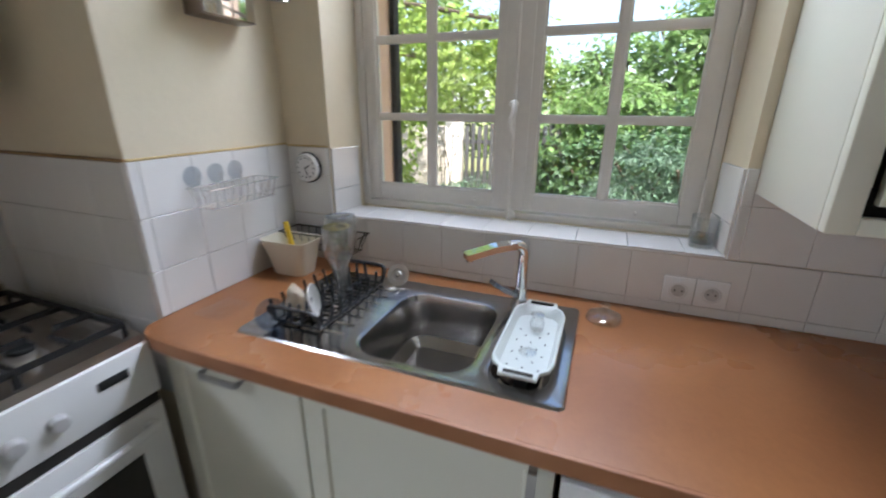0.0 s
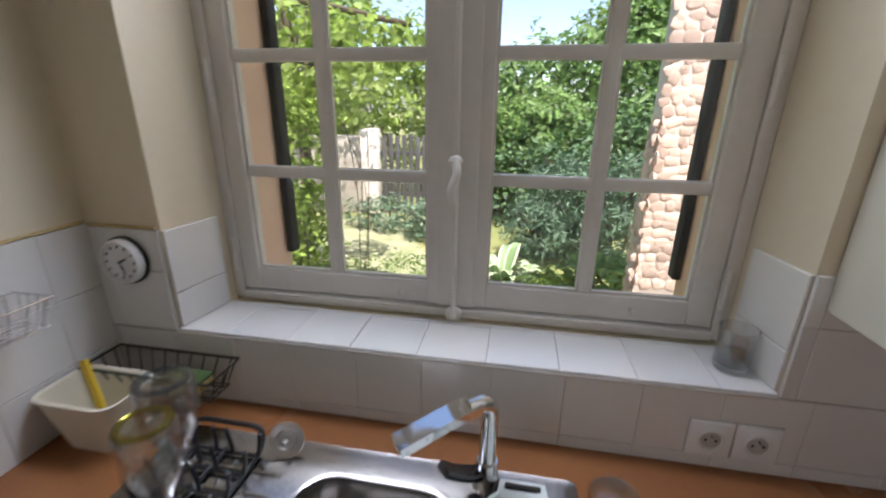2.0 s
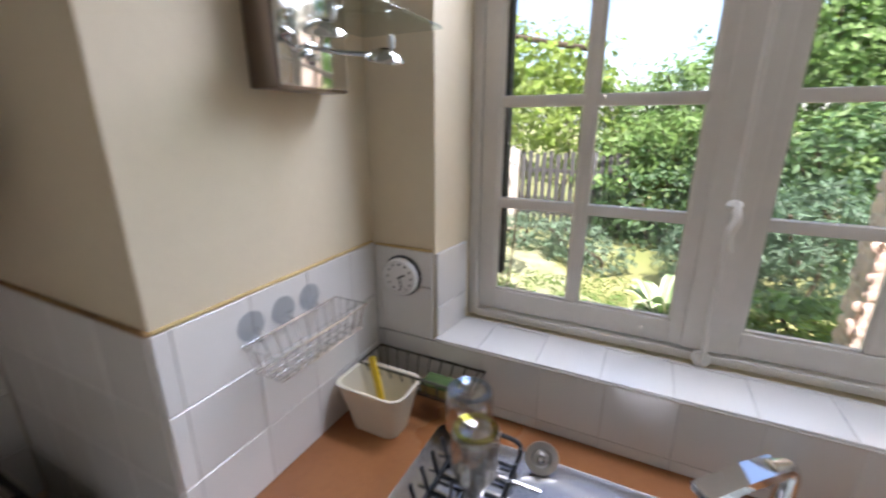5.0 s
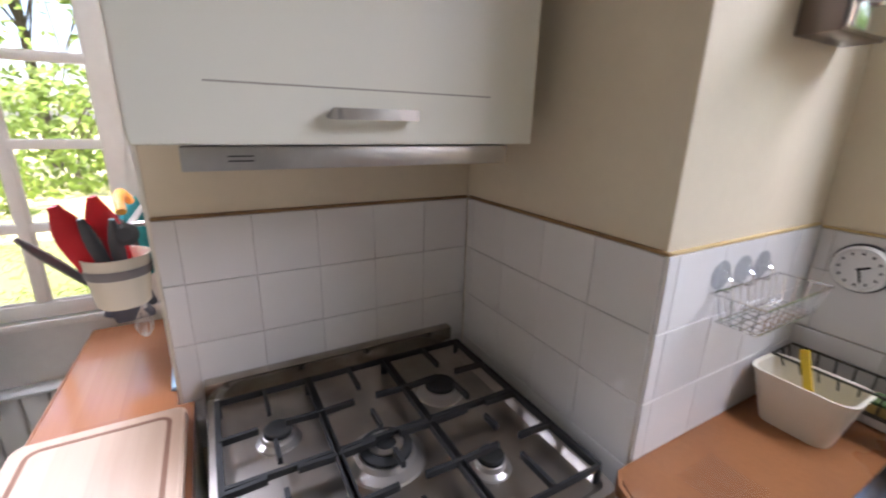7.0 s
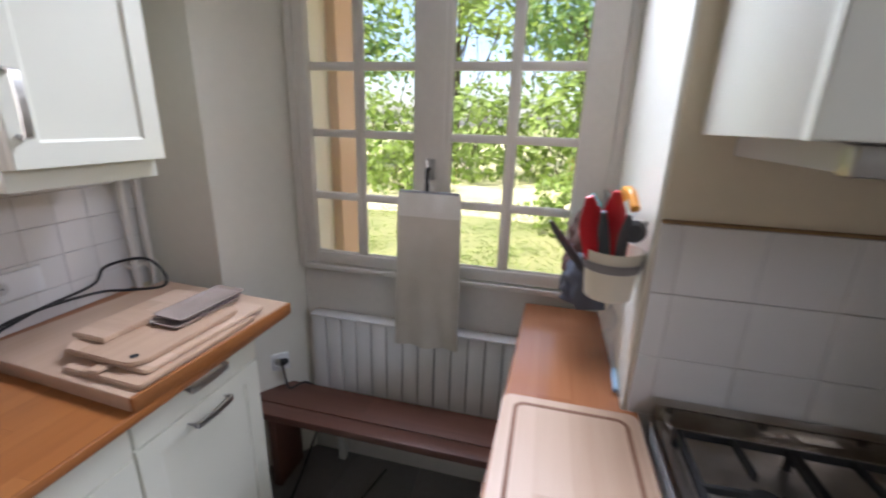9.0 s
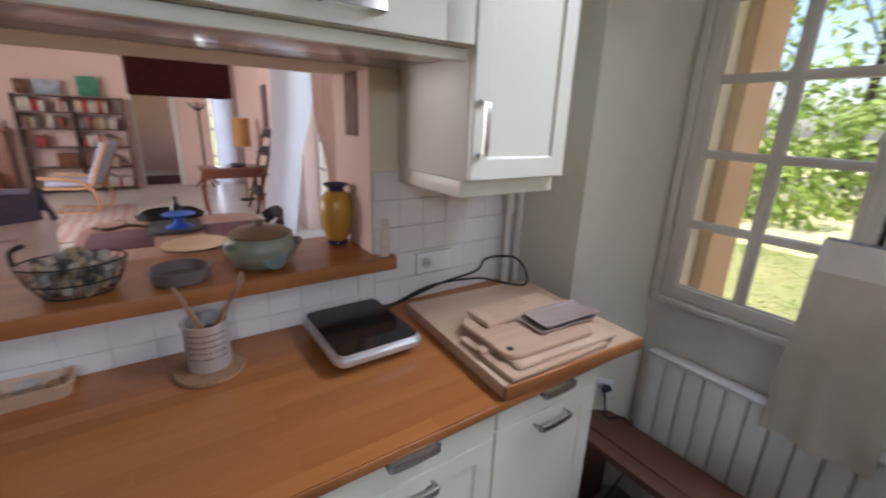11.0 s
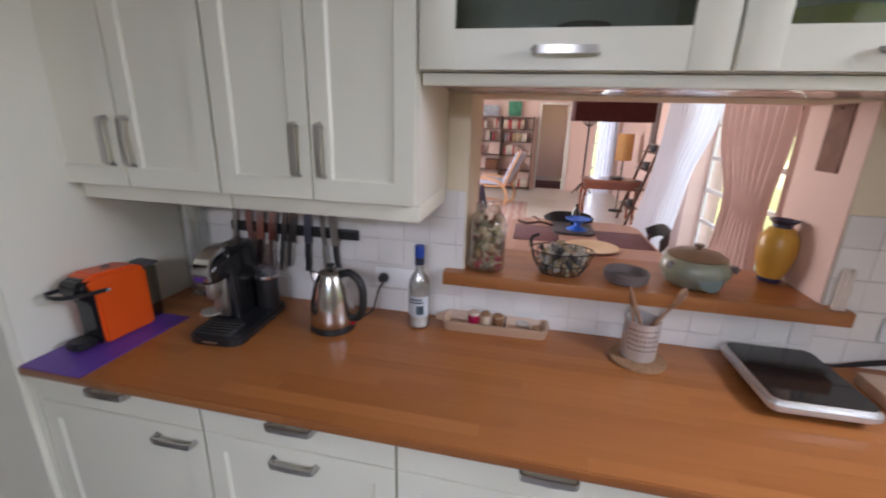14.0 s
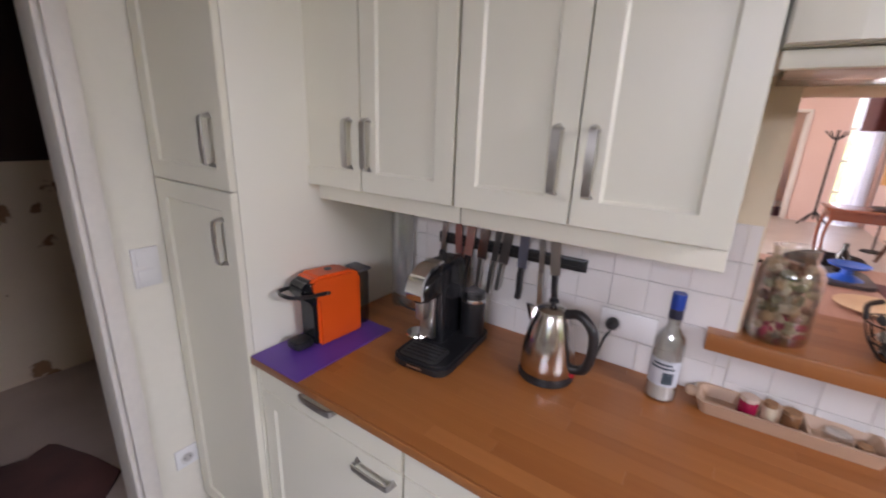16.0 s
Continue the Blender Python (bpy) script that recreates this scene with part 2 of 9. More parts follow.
def clear_glass(name, tint=(1, 1, 1), gloss=0.02, ior=1.45, edge=0.55, falloff=3.5):
    """Thin wall of glass: light goes straight through, with gloss that grows at a slant."""
    m = bpy.data.materials.new(name)
    m.use_nodes = True
    nt = m.node_tree
    nd, ln = nt.nodes, nt.links
    nd.remove(nd["Principled BSDF"])
    tr, gl, lw, mx = nd.new("ShaderNodeBsdfTransparent"), nd.new("ShaderNodeBsdfGlossy"), nd.new("ShaderNodeLayerWeight"), nd.new("ShaderNodeMixShader")
    pw, fr = nd.new("ShaderNodeMath"), nd.new("ShaderNodeMath")
    pw.operation, fr.operation = "POWER", "MULTIPLY_ADD"
    lw.inputs[0].default_value, pw.inputs[1].default_value = 0.5, falloff
    ln.new(lw.outputs["Facing"], pw.inputs[0])
    ln.new(pw.outputs[0], fr.inputs[0])
    tr.inputs[0].default_value = (*tint, 1)
    gl.inputs["Roughness"].default_value = gloss
    fr.inputs[1].default_value, fr.inputs[2].default_value = edge, ((ior - 1) / (ior + 1)) ** 2
    ln.new(fr.outputs[0], mx.inputs[0])
    ln.new(tr.outputs[0], mx.inputs[1])
    ln.new(gl.outputs[0], mx.inputs[2])
    ln.new(mx.outputs[0], nd["Material Output"].inputs[0])
    return m


def leaf_mat(name, c1, c2, through_light=0.35, rough=0.5):
    m = surf(name, c1, c2, scale=1.3, rough=rough, fine=0.25, bscale=9.0)
    nt = m.node_tree
    nd, ln = nt.nodes, nt.links
    bs = nd["Principled BSDF"]
    rnd = nd.new("ShaderNodeNewGeometry")
    hs = nd.new("ShaderNodeHueSaturation")
    mr = nd.new("ShaderNodeMapRange")
    mr.inputs[3].default_value, mr.inputs[4].default_value = 0.55, 1.5
    ln.new(rnd.outputs["Random Per Island"], mr.inputs[0])
    ln.new(mr.outputs[0], hs.inputs["Value"])
    src = bs.inputs["Base Color"].links[0].from_socket
    ln.new(src, hs.inputs["Color"])
    ln.new(hs.outputs[0], bs.inputs["Base Color"])
    tl, mx = nd.new("ShaderNodeBsdfTranslucent"), nd.new("ShaderNodeMixShader")
    ln.new(hs.outputs[0], tl.inputs[0])
    mx.inputs[0].default_value = through_light
    ln.new(bs.outputs[0], mx.inputs[1])
    ln.new(tl.outputs[0], mx.inputs[2])
    ln.new(mx.outputs[0], nd["Material Output"].inputs[0])
    return m


CREAM_WALL = surf("cream_wall_paint", (0.78, 0.69, 0.52), (0.74, 0.64, 0.47), scale=1.6, rough=0.7, bump=0.12, bscale=35, fine=0.03)
WHITE_WALL = surf("white_wall_paint", (0.83, 0.80, 0.70), (0.78, 0.75, 0.65), scale=1.4, rough=0.6, bump=0.14, bscale=28, fine=0.03)
CEILING_PAINT = surf("ceiling_paint", (0.80, 0.79, 0.76), (0.76, 0.75, 0.72), scale=1.2, rough=0.8, bump=0.08, bscale=40)
PINK_WALL = surf("pink_wall_paint", (0.80, 0.60, 0.52), (0.76, 0.56, 0.48), scale=0.8, rough=0.75, bump=0.1, bscale=25, fine=0.03)
GROUT = surf("grout", (0.70, 0.67, 0.62), (0.58, 0.53, 0.46), scale=9, rough=0.9, bump=0.2, bscale=120)
TILE = surf("glazed_wall_tile", (0.79, 0.77, 0.74), (0.75, 0.73, 0.70), scale=5, rough=0.10, rough2=0.20, bump=0.02, bscale=18, vary=0.03, spec=0.5)
CAB_WHITE = surf("cabinet_paint", (0.80, 0.775, 0.65), (0.78, 0.755, 0.63), scale=2.2, rough=0.32, rough2=0.42, bump=0.015, bscale=160)
CAB_SIDE = surf("cabinet_side", (0.80, 0.78, 0.67), (0.78, 0.76, 0.65), scale=1.7, rough=0.36, bump=0.02, bscale=140)
WINDOW_PAINT = surf("window_paint", (0.80, 0.76, 0.70), (0.74, 0.70, 0.64), scale=3.5, rough=0.42, bump=0.06, bscale=45, fine=0.05)
STEEL = surf("brushed_steel", (0.60, 0.58, 0.55), (0.52, 0.50, 0.48), scale=3, rough=0.28, rough2=0.38, metal=1.0, bump=0.02, bscale=200, stretch=(1, 8, 8))
SINK_STEEL = surf("sink_steel", (0.46, 0.44, 0.42), (0.38, 0.36, 0.34), scale=5, rough=0.15, rough2=0.24, metal=1.0, bump=0.02, bscale=120)
CHROME = surf("chrome", (0.82, 0.82, 0.82), (0.76, 0.76, 0.76), scale=6, rough=0.06, rough2=0.1, metal=1.0)
BUTCHER = stave_wood("oiled_beech_worktop", ((0.23, 0.072, 0.018), (0.33, 0.115, 0.030), (0.43, 0.17, 0.052)), "x", 0.55, 0.043, 0.36, 0.04, 0.08)
LEDGE_WOOD = stave_wood("oiled_beech_ledge", ((0.25, 0.08, 0.02), (0.34, 0.125, 0.034), (0.42, 0.17, 0.05)), "x", 0.7, 0.05, 0.4, 0.04, 0.05)
NORTH_TOP = surf("worn_laminate_worktop", (0.36, 0.150, 0.056), (0.26, 0.100, 0.036), scale=3.2, rough=0.18, rough2=0.40, bump=0.05, bscale=90, fine=0.1)
EDGE_WORN = surf("worn_edge_strip", (0.40, 0.175, 0.075), (0.33, 0.13, 0.05), scale=8, rough=0.45, bump=0.08, bscale=60)
WEST_TOP = stave_wood("reddish_wood_top", ((0.30, 0.11, 0.045), (0.38, 0.15, 0.065), (0.45, 0.19, 0.09)), "x", 0.9, 0.08, 0.15, 0.02, 0.6)
PALE_WOOD = stave_wood("pale_beech", ((0.44, 0.28, 0.18), (0.53, 0.36, 0.245), (0.61, 0.43, 0.31)), "x", 1.2, 0.07, 0.4, 0.06, 0.0)
PALE_WOOD_Y = stave_wood("pale_beech_crosswise", ((0.46, 0.30, 0.20), (0.55, 0.38, 0.26), (0.63, 0.45, 0.33)), "y", 1.2, 0.06, 0.4, 0.06, 0.0)
BENCH_WOOD = stave_wood("dark_red_bench_wood", ((0.10, 0.04, 0.025), (0.15, 0.06, 0.038), (0.20, 0.085, 0.055)), "y", 2.5, 0.25, 0.45, 0.08, 0.05)
KITCHEN_FLOOR = surf("grey_floor_tile", (0.26, 0.245, 0.23), (0.19, 0.18, 0.17), scale=3, rough=0.4, bump=0.08, bscale=30, fine=0.1)
PALE_FLOOR = surf("pale_stone_floor", (0.62, 0.58, 0.52), (0.55, 0.51, 0.46), scale=2, rough=0.28, bump=0.05, bscale=20)
ENAMEL = surf("white_enamel", (0.80, 0.79, 0.77), (0.76, 0.75, 0.73), scale=3, rough=0.16, rough2=0.28)
BLACK_IRON = surf("black_cast_iron", (0.010, 0.0095, 0.009), (0.017, 0.016, 0.015), scale=14, rough=0.68, bump=0.25, bscale=160)
BLACK_PLASTIC = surf("black_plastic", (0.014, 0.014, 0.015), (0.02, 0.02, 0.021), scale=6, rough=0.3, rough2=0.42, bump=0.03, bscale=220)
# near-black that puts the shade of gaps, holes and recesses into the colour
RECESS_SHADE = surf("recess_shade_black", (0.02, 0.018, 0.016), (0.03, 0.026, 0.022), scale=4, rough=0.8)
WHITE_PLASTIC = surf("white_plastic", (0.80, 0.79, 0.77), (0.76, 0.75, 0.73), scale=5, rough=0.35, bump=0.01, bscale=120)
CREAM_PLASTIC = surf("cream_plastic", (0.76, 0.70, 0.56), (0.72, 0.66, 0.52), scale=4, rough=0.4, bump=0.01, bscale=120)
PANE = clear_glass("window_pane", (0.97, 0.98, 0.97), 0.02)
GLASSWARE = clear_glass("glassware", (0.95, 0.96, 0.955), 0.04, 1.95, 1.0, 2.2)
ORANGE_PLASTER = surf("orange_plaster", (0.80, 0.57, 0.40), (0.74, 0.51, 0.35), scale=4, rough=0.85, bump=0.3, bscale=40, fine=0.06)
OLD_JOINT = surf("brown_joint_bead", (0.36, 0.22, 0.09), (0.22, 0.13, 0.06), scale=14, rough=0.6, bump=0.2, bscale=80)

# ---- the large structure ----
H = 2.5


def north_prism(points, z0, z1):
    return prism(points, z0, z1)


# north wall with the window over the sink: splayed plaster reveal inside, orange render outside
nw = north_prism([(0.60, 1.842), (0.925, 1.842), (0.944, 1.995), (0.944, 2.07), (0.60, 2.07)], 0, H)
join(nw, north_prism([(2.199, 1.842), (3.40, 1.842), (3.40, 2.07), (2.179, 2.07), (2.179, 1.995)], 0, H))
box(0.944, 2.179, 1.842, 2.07, 0, 1.095, bm=nw)
box(0.944, 2.179, 1.842, 2.07, 2.32, H, bm=nw)
structure("wall_north", nw, CREAM_WALL, "cream painted plaster wall above the sink", "wall")
ow = box(-3.0, 0.922, 2.072, 2.36, -0.4, 2.85)
box(2.186, 5.2, 2.072, 2.36, -0.4, 2.85, bm=ow)
box(0.922, 2.186, 2.072, 2.36, -0.4, 0.955, bm=ow)
box(0.922, 2.186, 2.072, 2.36, 2.27, 2.85, bm=ow)
structure("facade_north", ow, ORANGE_PLASTER, "orange rendered outside wall round the window", "wall")

structure("wall_chimney_breast", box(-0.75, 0.733, 1.254, 2.07, 0, H, 0.006), CREAM_WALL, "cream painted boxed-out corner beside the cooker", "wall")
wb = box(-0.75, 0.092, 0.455, 1.252, 0, H, 0.005)
structure("wall_west", wb, CREAM_WALL, "cream painted wall stub behind the cooker", "wall")
structure("wall_end_panel", box(-0.455, 0.088, 0.447, 0.4545, 0, H), WHITE_WALL, "white painted end of the wall stub by the glazed door", "wall")
sw = prism([(-0.22, -1.256), (-0.22, -0.935), (-0.475, -0.745), (-0.75, -0.745), (-0.75, -1.256)], 0, H)
structure("wall_southwest", sw, WHITE_WALL, "white painted splayed reveal beside the glazed door", "wall")

# south wall with the serving hatch
so = box(-0.75, 0.472, -1.54, -1.257, 0, H)
box(1.607, 3.40, -1.54, -1.257, 0, H, bm=so)
box(0.472, 1.607, -1.54, -1.257, 0, 1.058, bm=so)
box(0.472, 1.607, -1.54, -1.257, 1.71, H, bm=so)
structure("wall_south", so, CREAM_WALL, "cream wall with a serving hatch to the living room", "wall")
structure("trim_hatch_jamb", box(0.4722, 0.4775, -1.574, -1.2555, 1.107, 1.709, 0.002), PINK_WALL, "pink painted side of the serving hatch", "trim")
ea = box(3.27, 3.40, -1.257, -0.405, 0, H)
box(3.27, 3.40, 0.52, 1.842, 0, H, bm=ea)
box(3.27, 3.40, -0.405, 0.52, 2.06, H, bm=ea)
structure("wall_east", ea, WHITE_WALL, "white wall with a doorway beside the tall cabinet", "wall")
structure("ceiling", box(-0.75, 3.40, -1.54, 2.36, H, H + 0.15), CEILING_PAINT, "white painted kitchen ceiling", "ceiling")
structure("floor", box(-0.80, 3.40, -1.54, 2.07, -0.14, -0.012), GROUT, "kitchen floor bed under grey square tiles", "floor")

# door casing and the hall behind the doorway
cs = box(3.274, 3.404, -0.400, -0.380, 0, 2.06, 0.003)
box(3.255, 3.415, 0.475, 0.52, 0, 2.06, 0.004, bm=cs)
box(3.274, 3.404, -0.380, 0.475, 2.03, 2.06, 0.003, bm=cs)
box(3.250, 3.272, -0.450, -0.395, 0, 2.12, 0.006, bm=cs)
box(3.245, 3.272, 0.52, 0.585, 0, 2.12, 0.006, bm=cs)
structure("trim_door_casing", cs, WINDOW_PAINT, "white painted wooden door casing", "trim")


def wallpaper():
    m = surf("floral_wallpaper", (0.76, 0.64, 0.48), (0.70, 0.57, 0.42), scale=2, rough=0.8, bump=0.05)
    nt = m.node_tree
    nd, ln = nt.nodes, nt.links
    tc, vo = nd.new("ShaderNodeTexCoord"), nd.new("ShaderNodeTexVoronoi")
    vo.inputs["Scale"].default_value = 5.5
    no = nd.new("ShaderNodeTexNoise")
    no.inputs["Scale"].default_value = 18
    ln.new(tc.outputs["Object"], vo.inputs["Vector"])
    ln.new(tc.outputs["Object"], no.inputs["Vector"])
    ad = nd.new("ShaderNodeMath")
    ad.operation = "MULTIPLY_ADD"
    ad.inputs[1].default_value = 0.6
    ln.new(no.outputs[0], ad.inputs[0])
    ln.new(vo.outputs["Distance"], ad.inputs[2])
    mr = nd.new("ShaderNodeMapRange")
    mr.inputs[1].default_value, mr.inputs[2].default_value = 0.60, 0.52
    ln.new(ad.outputs[0], mr.inputs[0])
    mx = nd.new("ShaderNodeMix")
    mx.data_type = "RGBA"
    bs = nd["Principled BSDF"]
    ln.new(mr.outputs[0], mx.inputs[0])
    ln.new(bs.inputs["Base Color"].links[0].from_socket, mx.inputs[6])
    mx.inputs[7].default_value = (0.30, 0.17, 0.09, 1)
    ln.new(mx.outputs[2], bs.inputs["Base Color"])
    return m


# near-black base colour stands for the unlit hall's dimness on walls and ceiling
HALL_DIMNESS = surf("hall_dimness", (0.06, 0.035, 0.03), (0.04, 0.025, 0.02), scale=2, rough=0.8)
HALL_FLOOR = surf("hall_floor_tile", (0.62, 0.50, 0.43), (0.54, 0.43, 0.37), scale=3, rough=0.5, bump=0.05)
structure("hall_wall_far", box(5.0, 5.1, -1.6, 2.3, 0, 1.32), wallpaper(), "hall wall with brown floral wallpaper", "wall")
structure("hall_wall_upper", box(5.0, 5.1, -1.6, 2.3, 1.32, 2.6), HALL_DIMNESS, "upper part of the hall wall with dimness put into its colour", "wall")
structure("hall_wall_south", box(3.40, 5.0, -1.6, -1.5, 0, 2.6), HALL_DIMNESS, "side wall of the hall with dimness put into its colour", "wall")
structure("hall_wall_north", box(3.40, 5.0, 2.2, 2.3, 0, 2.6), HALL_DIMNESS, "side wall of the hall with dimness put into its colour", "wall")
structure("hall_ceiling", box(3.40, 5.1, -1.6, 2.3, 2.6, 2.7), HALL_DIMNESS, "hall ceiling with dimness put into its colour", "ceiling")
structure("hall_floor", box(3.40, 5.1, -1.6, 2.3, -0.12, 0.0), HALL_FLOOR, "pale reddish hall floor", "floor")

hr = thing("hide_rug", (3.9, 0.1, 0.0), "dark brown hide rug on the hall floor", "rug")
part("hide", prism([(3.95 + (0.42 + 0.10 * math.sin(3 * a) + 0.06 * math.sin(7 * a + 1)) * math.cos(a), 0.02 + (0.55 + 0.12 * math.sin(2 * a + 1)) * math.sin(a)) for a in [k * math.pi / 20 for k in range(40)]], 0.002, 0.014, 0.003), surf("brown_hide", (0.11, 0.026, 0.02), (0.06, 0.015, 0.012), scale=5, rough=0.8, sheen=0.2), hr)


# ---- windows ----
def casement(name, label, width_axis, plane, a0, a1, z0, z1, glass, rows, thick, sill_gap):
    """A pair of glazed leaves with small panes. glass: the two leaves' (from, bar, to); rows: heights of the bars."""
    w = thing(name, (0, 0, 0), label, "window", kind="structure")

    def bx(u0, u1, d0, d1, v0, v1, bevel=0.003):
        if width_axis == "x":
            return box(u0, u1, plane + d0, plane + d1, v0, v1, bevel)
        return box(plane - d1, plane - d0, u0, u1, v0, v1, bevel)

    fr = bx(a0, a0 + 0.03, -0.014, thick, z0, z1, 0.002)
    join(fr, bx(a1 - 0.03, a1, -0.014, thick, z0, z1, 0.002))
    join(fr, bx(a0 + 0.03, a1 - 0.03, -0.013, thick, z1 - 0.04, z1, 0.002))
    join(fr, bx(a0 + 0.03, a1 - 0.03, -0.020, thick, z0, z0 + 0.022, 0.002))
    part("window_frame", fr, WINDOW_PAINT, w)
    mid = (glass[0][2] + glass[1][0]) / 2
    for k, (g0, gm, g1) in enumerate(glass):
        l0, l1 = (a0 + 0.0325, mid - 0.002) if k == 0 else (mid + 0.002, a1 - 0.0325)
        b0, b1 = z0 + sill_gap, z1 - 0.044
        leaf = bx(l0, g0, -0.012, 0.03, b0, b1)
        join(leaf, bx(g1, l1, -0.012, 0.03, b0, b1))
        join(leaf, bx(g0, g1, -0.010, 0.028, b0, rows[0]))
        join(leaf, bx(g0, g1, -0.010, 0.028, rows[-1], b1))
        part("leaf", leaf, WINDOW_PAINT, w)
        part("glazing_bar", bx(gm - 0.013, gm + 0.013, -0.006, 0.024, rows[0], rows[-1], 0.005), WINDOW_PAINT, w)
        for r in rows[1:-1]:
            part("glazing_bar", bx(g0, g1, -0.004, 0.022, r - 0.014, r + 0.014, 0.005), WINDOW_PAINT, w)
        for u0, u1 in ((g0, gm - 0.013), (gm + 0.013, g1)):
            for r0, r1 in zip(rows, rows[1:]):
                p = part("pane", bx(u0, u1, 0.010, 0.013, r0, r1, 0), PANE, w)
                p.visible_shadow = False
                bead = bmesh.new()
                for q in ((u0, u0 + 0.006, r0, r1), (u1 - 0.006, u1, r0, r1), (u0, u1, r0, r0 + 0.006), (u0, u1, r1 - 0.006, r1)):
                    join(bead, bx(q[0], q[1], -0.001, 0.009, q[2], q[3], 0))
                part("bead", bead, WINDOW_PAINT, p)
    part("meeting_stile", bx(mid - 0.045, mid + 0.045, -0.020, -0.012, z0 + sill_gap, z1 - 0.044, 0.003), WINDOW_PAINT, w)
    return w


N_ROWS = [1.195, 1.452, 1.716, 1.98, 2.23]
win_n = casement("window_1", "white painted casement window with small panes over the sink", "x", 2.035, 0.945, 2.178, 1.107, 2.318,
                 [(1.022, 1.243, 1.484), (1.630, 1.861, 2.093)], N_ROWS, 0.034, 0.030)
W_ROWS = [1.015, 1.246, 1.483, 1.715, 1.948, 2.18]
win_w = casement("window_2", "tall white painted glazed garden door with small panes", "y", -0.46, -0.742, 0.446, 0.94, 2.28,
                 [(-0.662, -0.462, -0.249), (-0.121, 0.092, 0.313)], W_ROWS, 0.05, 0.030)
part("lower_panel", box(-0.53, -0.475, -0.744, 0.446, 0, 0.938, 0.003), WINDOW_PAINT, win_w)
ob = box(-0.75, -0.53, -0.745, 0.455, 2.28, H)
structure("wall_over_garden_door", ob, WHITE_WALL, "white wall over the glazed garden door", "wall")
# outside of the west wall
wo = box(-1.0, -0.752, 0.40, 2.36, -0.4, 2.85)
box(-1.0, -0.752, -1.9, -0.70, -0.4, 2.85, bm=wo)
box(-1.0, -0.752, -0.70, 0.40, 2.26, 2.85, bm=wo)
structure("facade_west", wo, ORANGE_PLASTER, "orange rendered outside wall round the garden door", "wall")

# window furniture of the sink window: espagnolette with twisted handle, hinges
es = tube([(1.557, 1.985, 1.12), (1.557, 1.985, 2.26)], 0.006, 8)
part("rod", es, WINDOW_PAINT, win_n)
ha = lathe([(0, -0.01), (0.012, -0.008), (0.016, 0.0), (0.012, 0.008), (0, 0.012)], (1.557, 1.975, 1.50), 14)
tube(curve_points([(1.557, 1.972, 1.505), (1.563, 1.955, 1.475), (1.553, 1.950, 1.44), (1.560, 1.952, 1.405)], 6), 0.009, 8, ha)
part("handle", ha, WINDOW_PAINT, win_n, "white twisted window handle")
kc = lathe([(0, 0), (0.020, 0), (0.020, 0.012), (0.012, 0.016), (0, 0.016)], (1.557, 2.005, 1.125), 14, tilt=pose(0, 0, 0, 90))
part("rod_keeper", kc, WINDOW_PAINT, win_n)
for x in (0.977, 2.146):
    for z in (1.24, 1.66, 2.08):
        part("hinge", rod((x, 2.0, z - 0.045), (x, 2.0, z + 0.045), 0.005, 10), WINDOW_PAINT, win_n)
for x in (1.42, 1.97):
    part("knob", lathe([(0, 0), (0.006, 0), (0.004, 0.008), (0.008, 0.014), (0, 0.02)], (x, 2.022, 1.165), 10, tilt=pose(0, 0, 0, 90)), WINDOW_PAINT, win_n)
part("lock_plate", box(-0.472, -0.425, -0.20, -0.17, 1.335, 1.41, 0.004), STEEL, win_w)
part("lock_handle", tube(curve_points([(-0.42, -0.185, 1.375), (-0.405, -0.185, 1.375), (-0.40, -0.185, 1.35), (-0.402, -0.185, 1.30)], 5), 0.007, 8), BLACK_IRON, win_w)

# shutters folded back in the outer reveal, black iron strap edges
for x0, x1 in ((0.9235, 0.948), (2.163, 2.1845)):
    sh = thing("shutter_bracket", ((x0 + x1) / 2, 2.34, 1.13), "black iron shutter hinge strap on the outer window edge", "shutter hardware", "shutter straps")
    part("strap", box(x0, x1, 2.33, 2.375, 1.13, 2.27, 0.003), BLACK_IRON, sh)
    for z in (1.30, 1.75, 2.1):
        part("pin", rod(((x0 + x1) / 2, 2.352, z - 0.04), ((x0 + x1) / 2, 2.352, z + 0.05), 0.014, 10), BLACK_IRON, sh)

# ---- cabinets ----
def shaker(w, h, t=0.019, stile=0.078, deep=0.007):
    """A door with a sunk centre panel; its front is at y = 0 and looks to -y, its base's middle at the origin."""
    b = bmesh.new()
    bmesh.ops.create_cube(b, size=1, matrix=Matrix.Translation((0, t / 2, h / 2)) @ Matrix.Diagonal((w, t, h, 1)))
    f = min(b.faces, key=lambda q: q.calc_center_median().y)
    if stile:
        bmesh.ops.inset_region(b, faces=[f], thickness=stile)
        bmesh.ops.inset_region(b, faces=[f], thickness=0.009, depth=-deep)
    edges = [e for e in b.edges if all(abs(abs(v.co.x) - w / 2) < 1e-5 or abs(v.co.z) < 1e-5 or abs(v.co.z - h) < 1e-5 for v in e.verts) and all(abs(v.co.y) < 1e-5 for v in e.verts)]
    bmesh.ops.bevel(b, geom=edges, offset=0.002, segments=2, affect="EDGES")
    return b


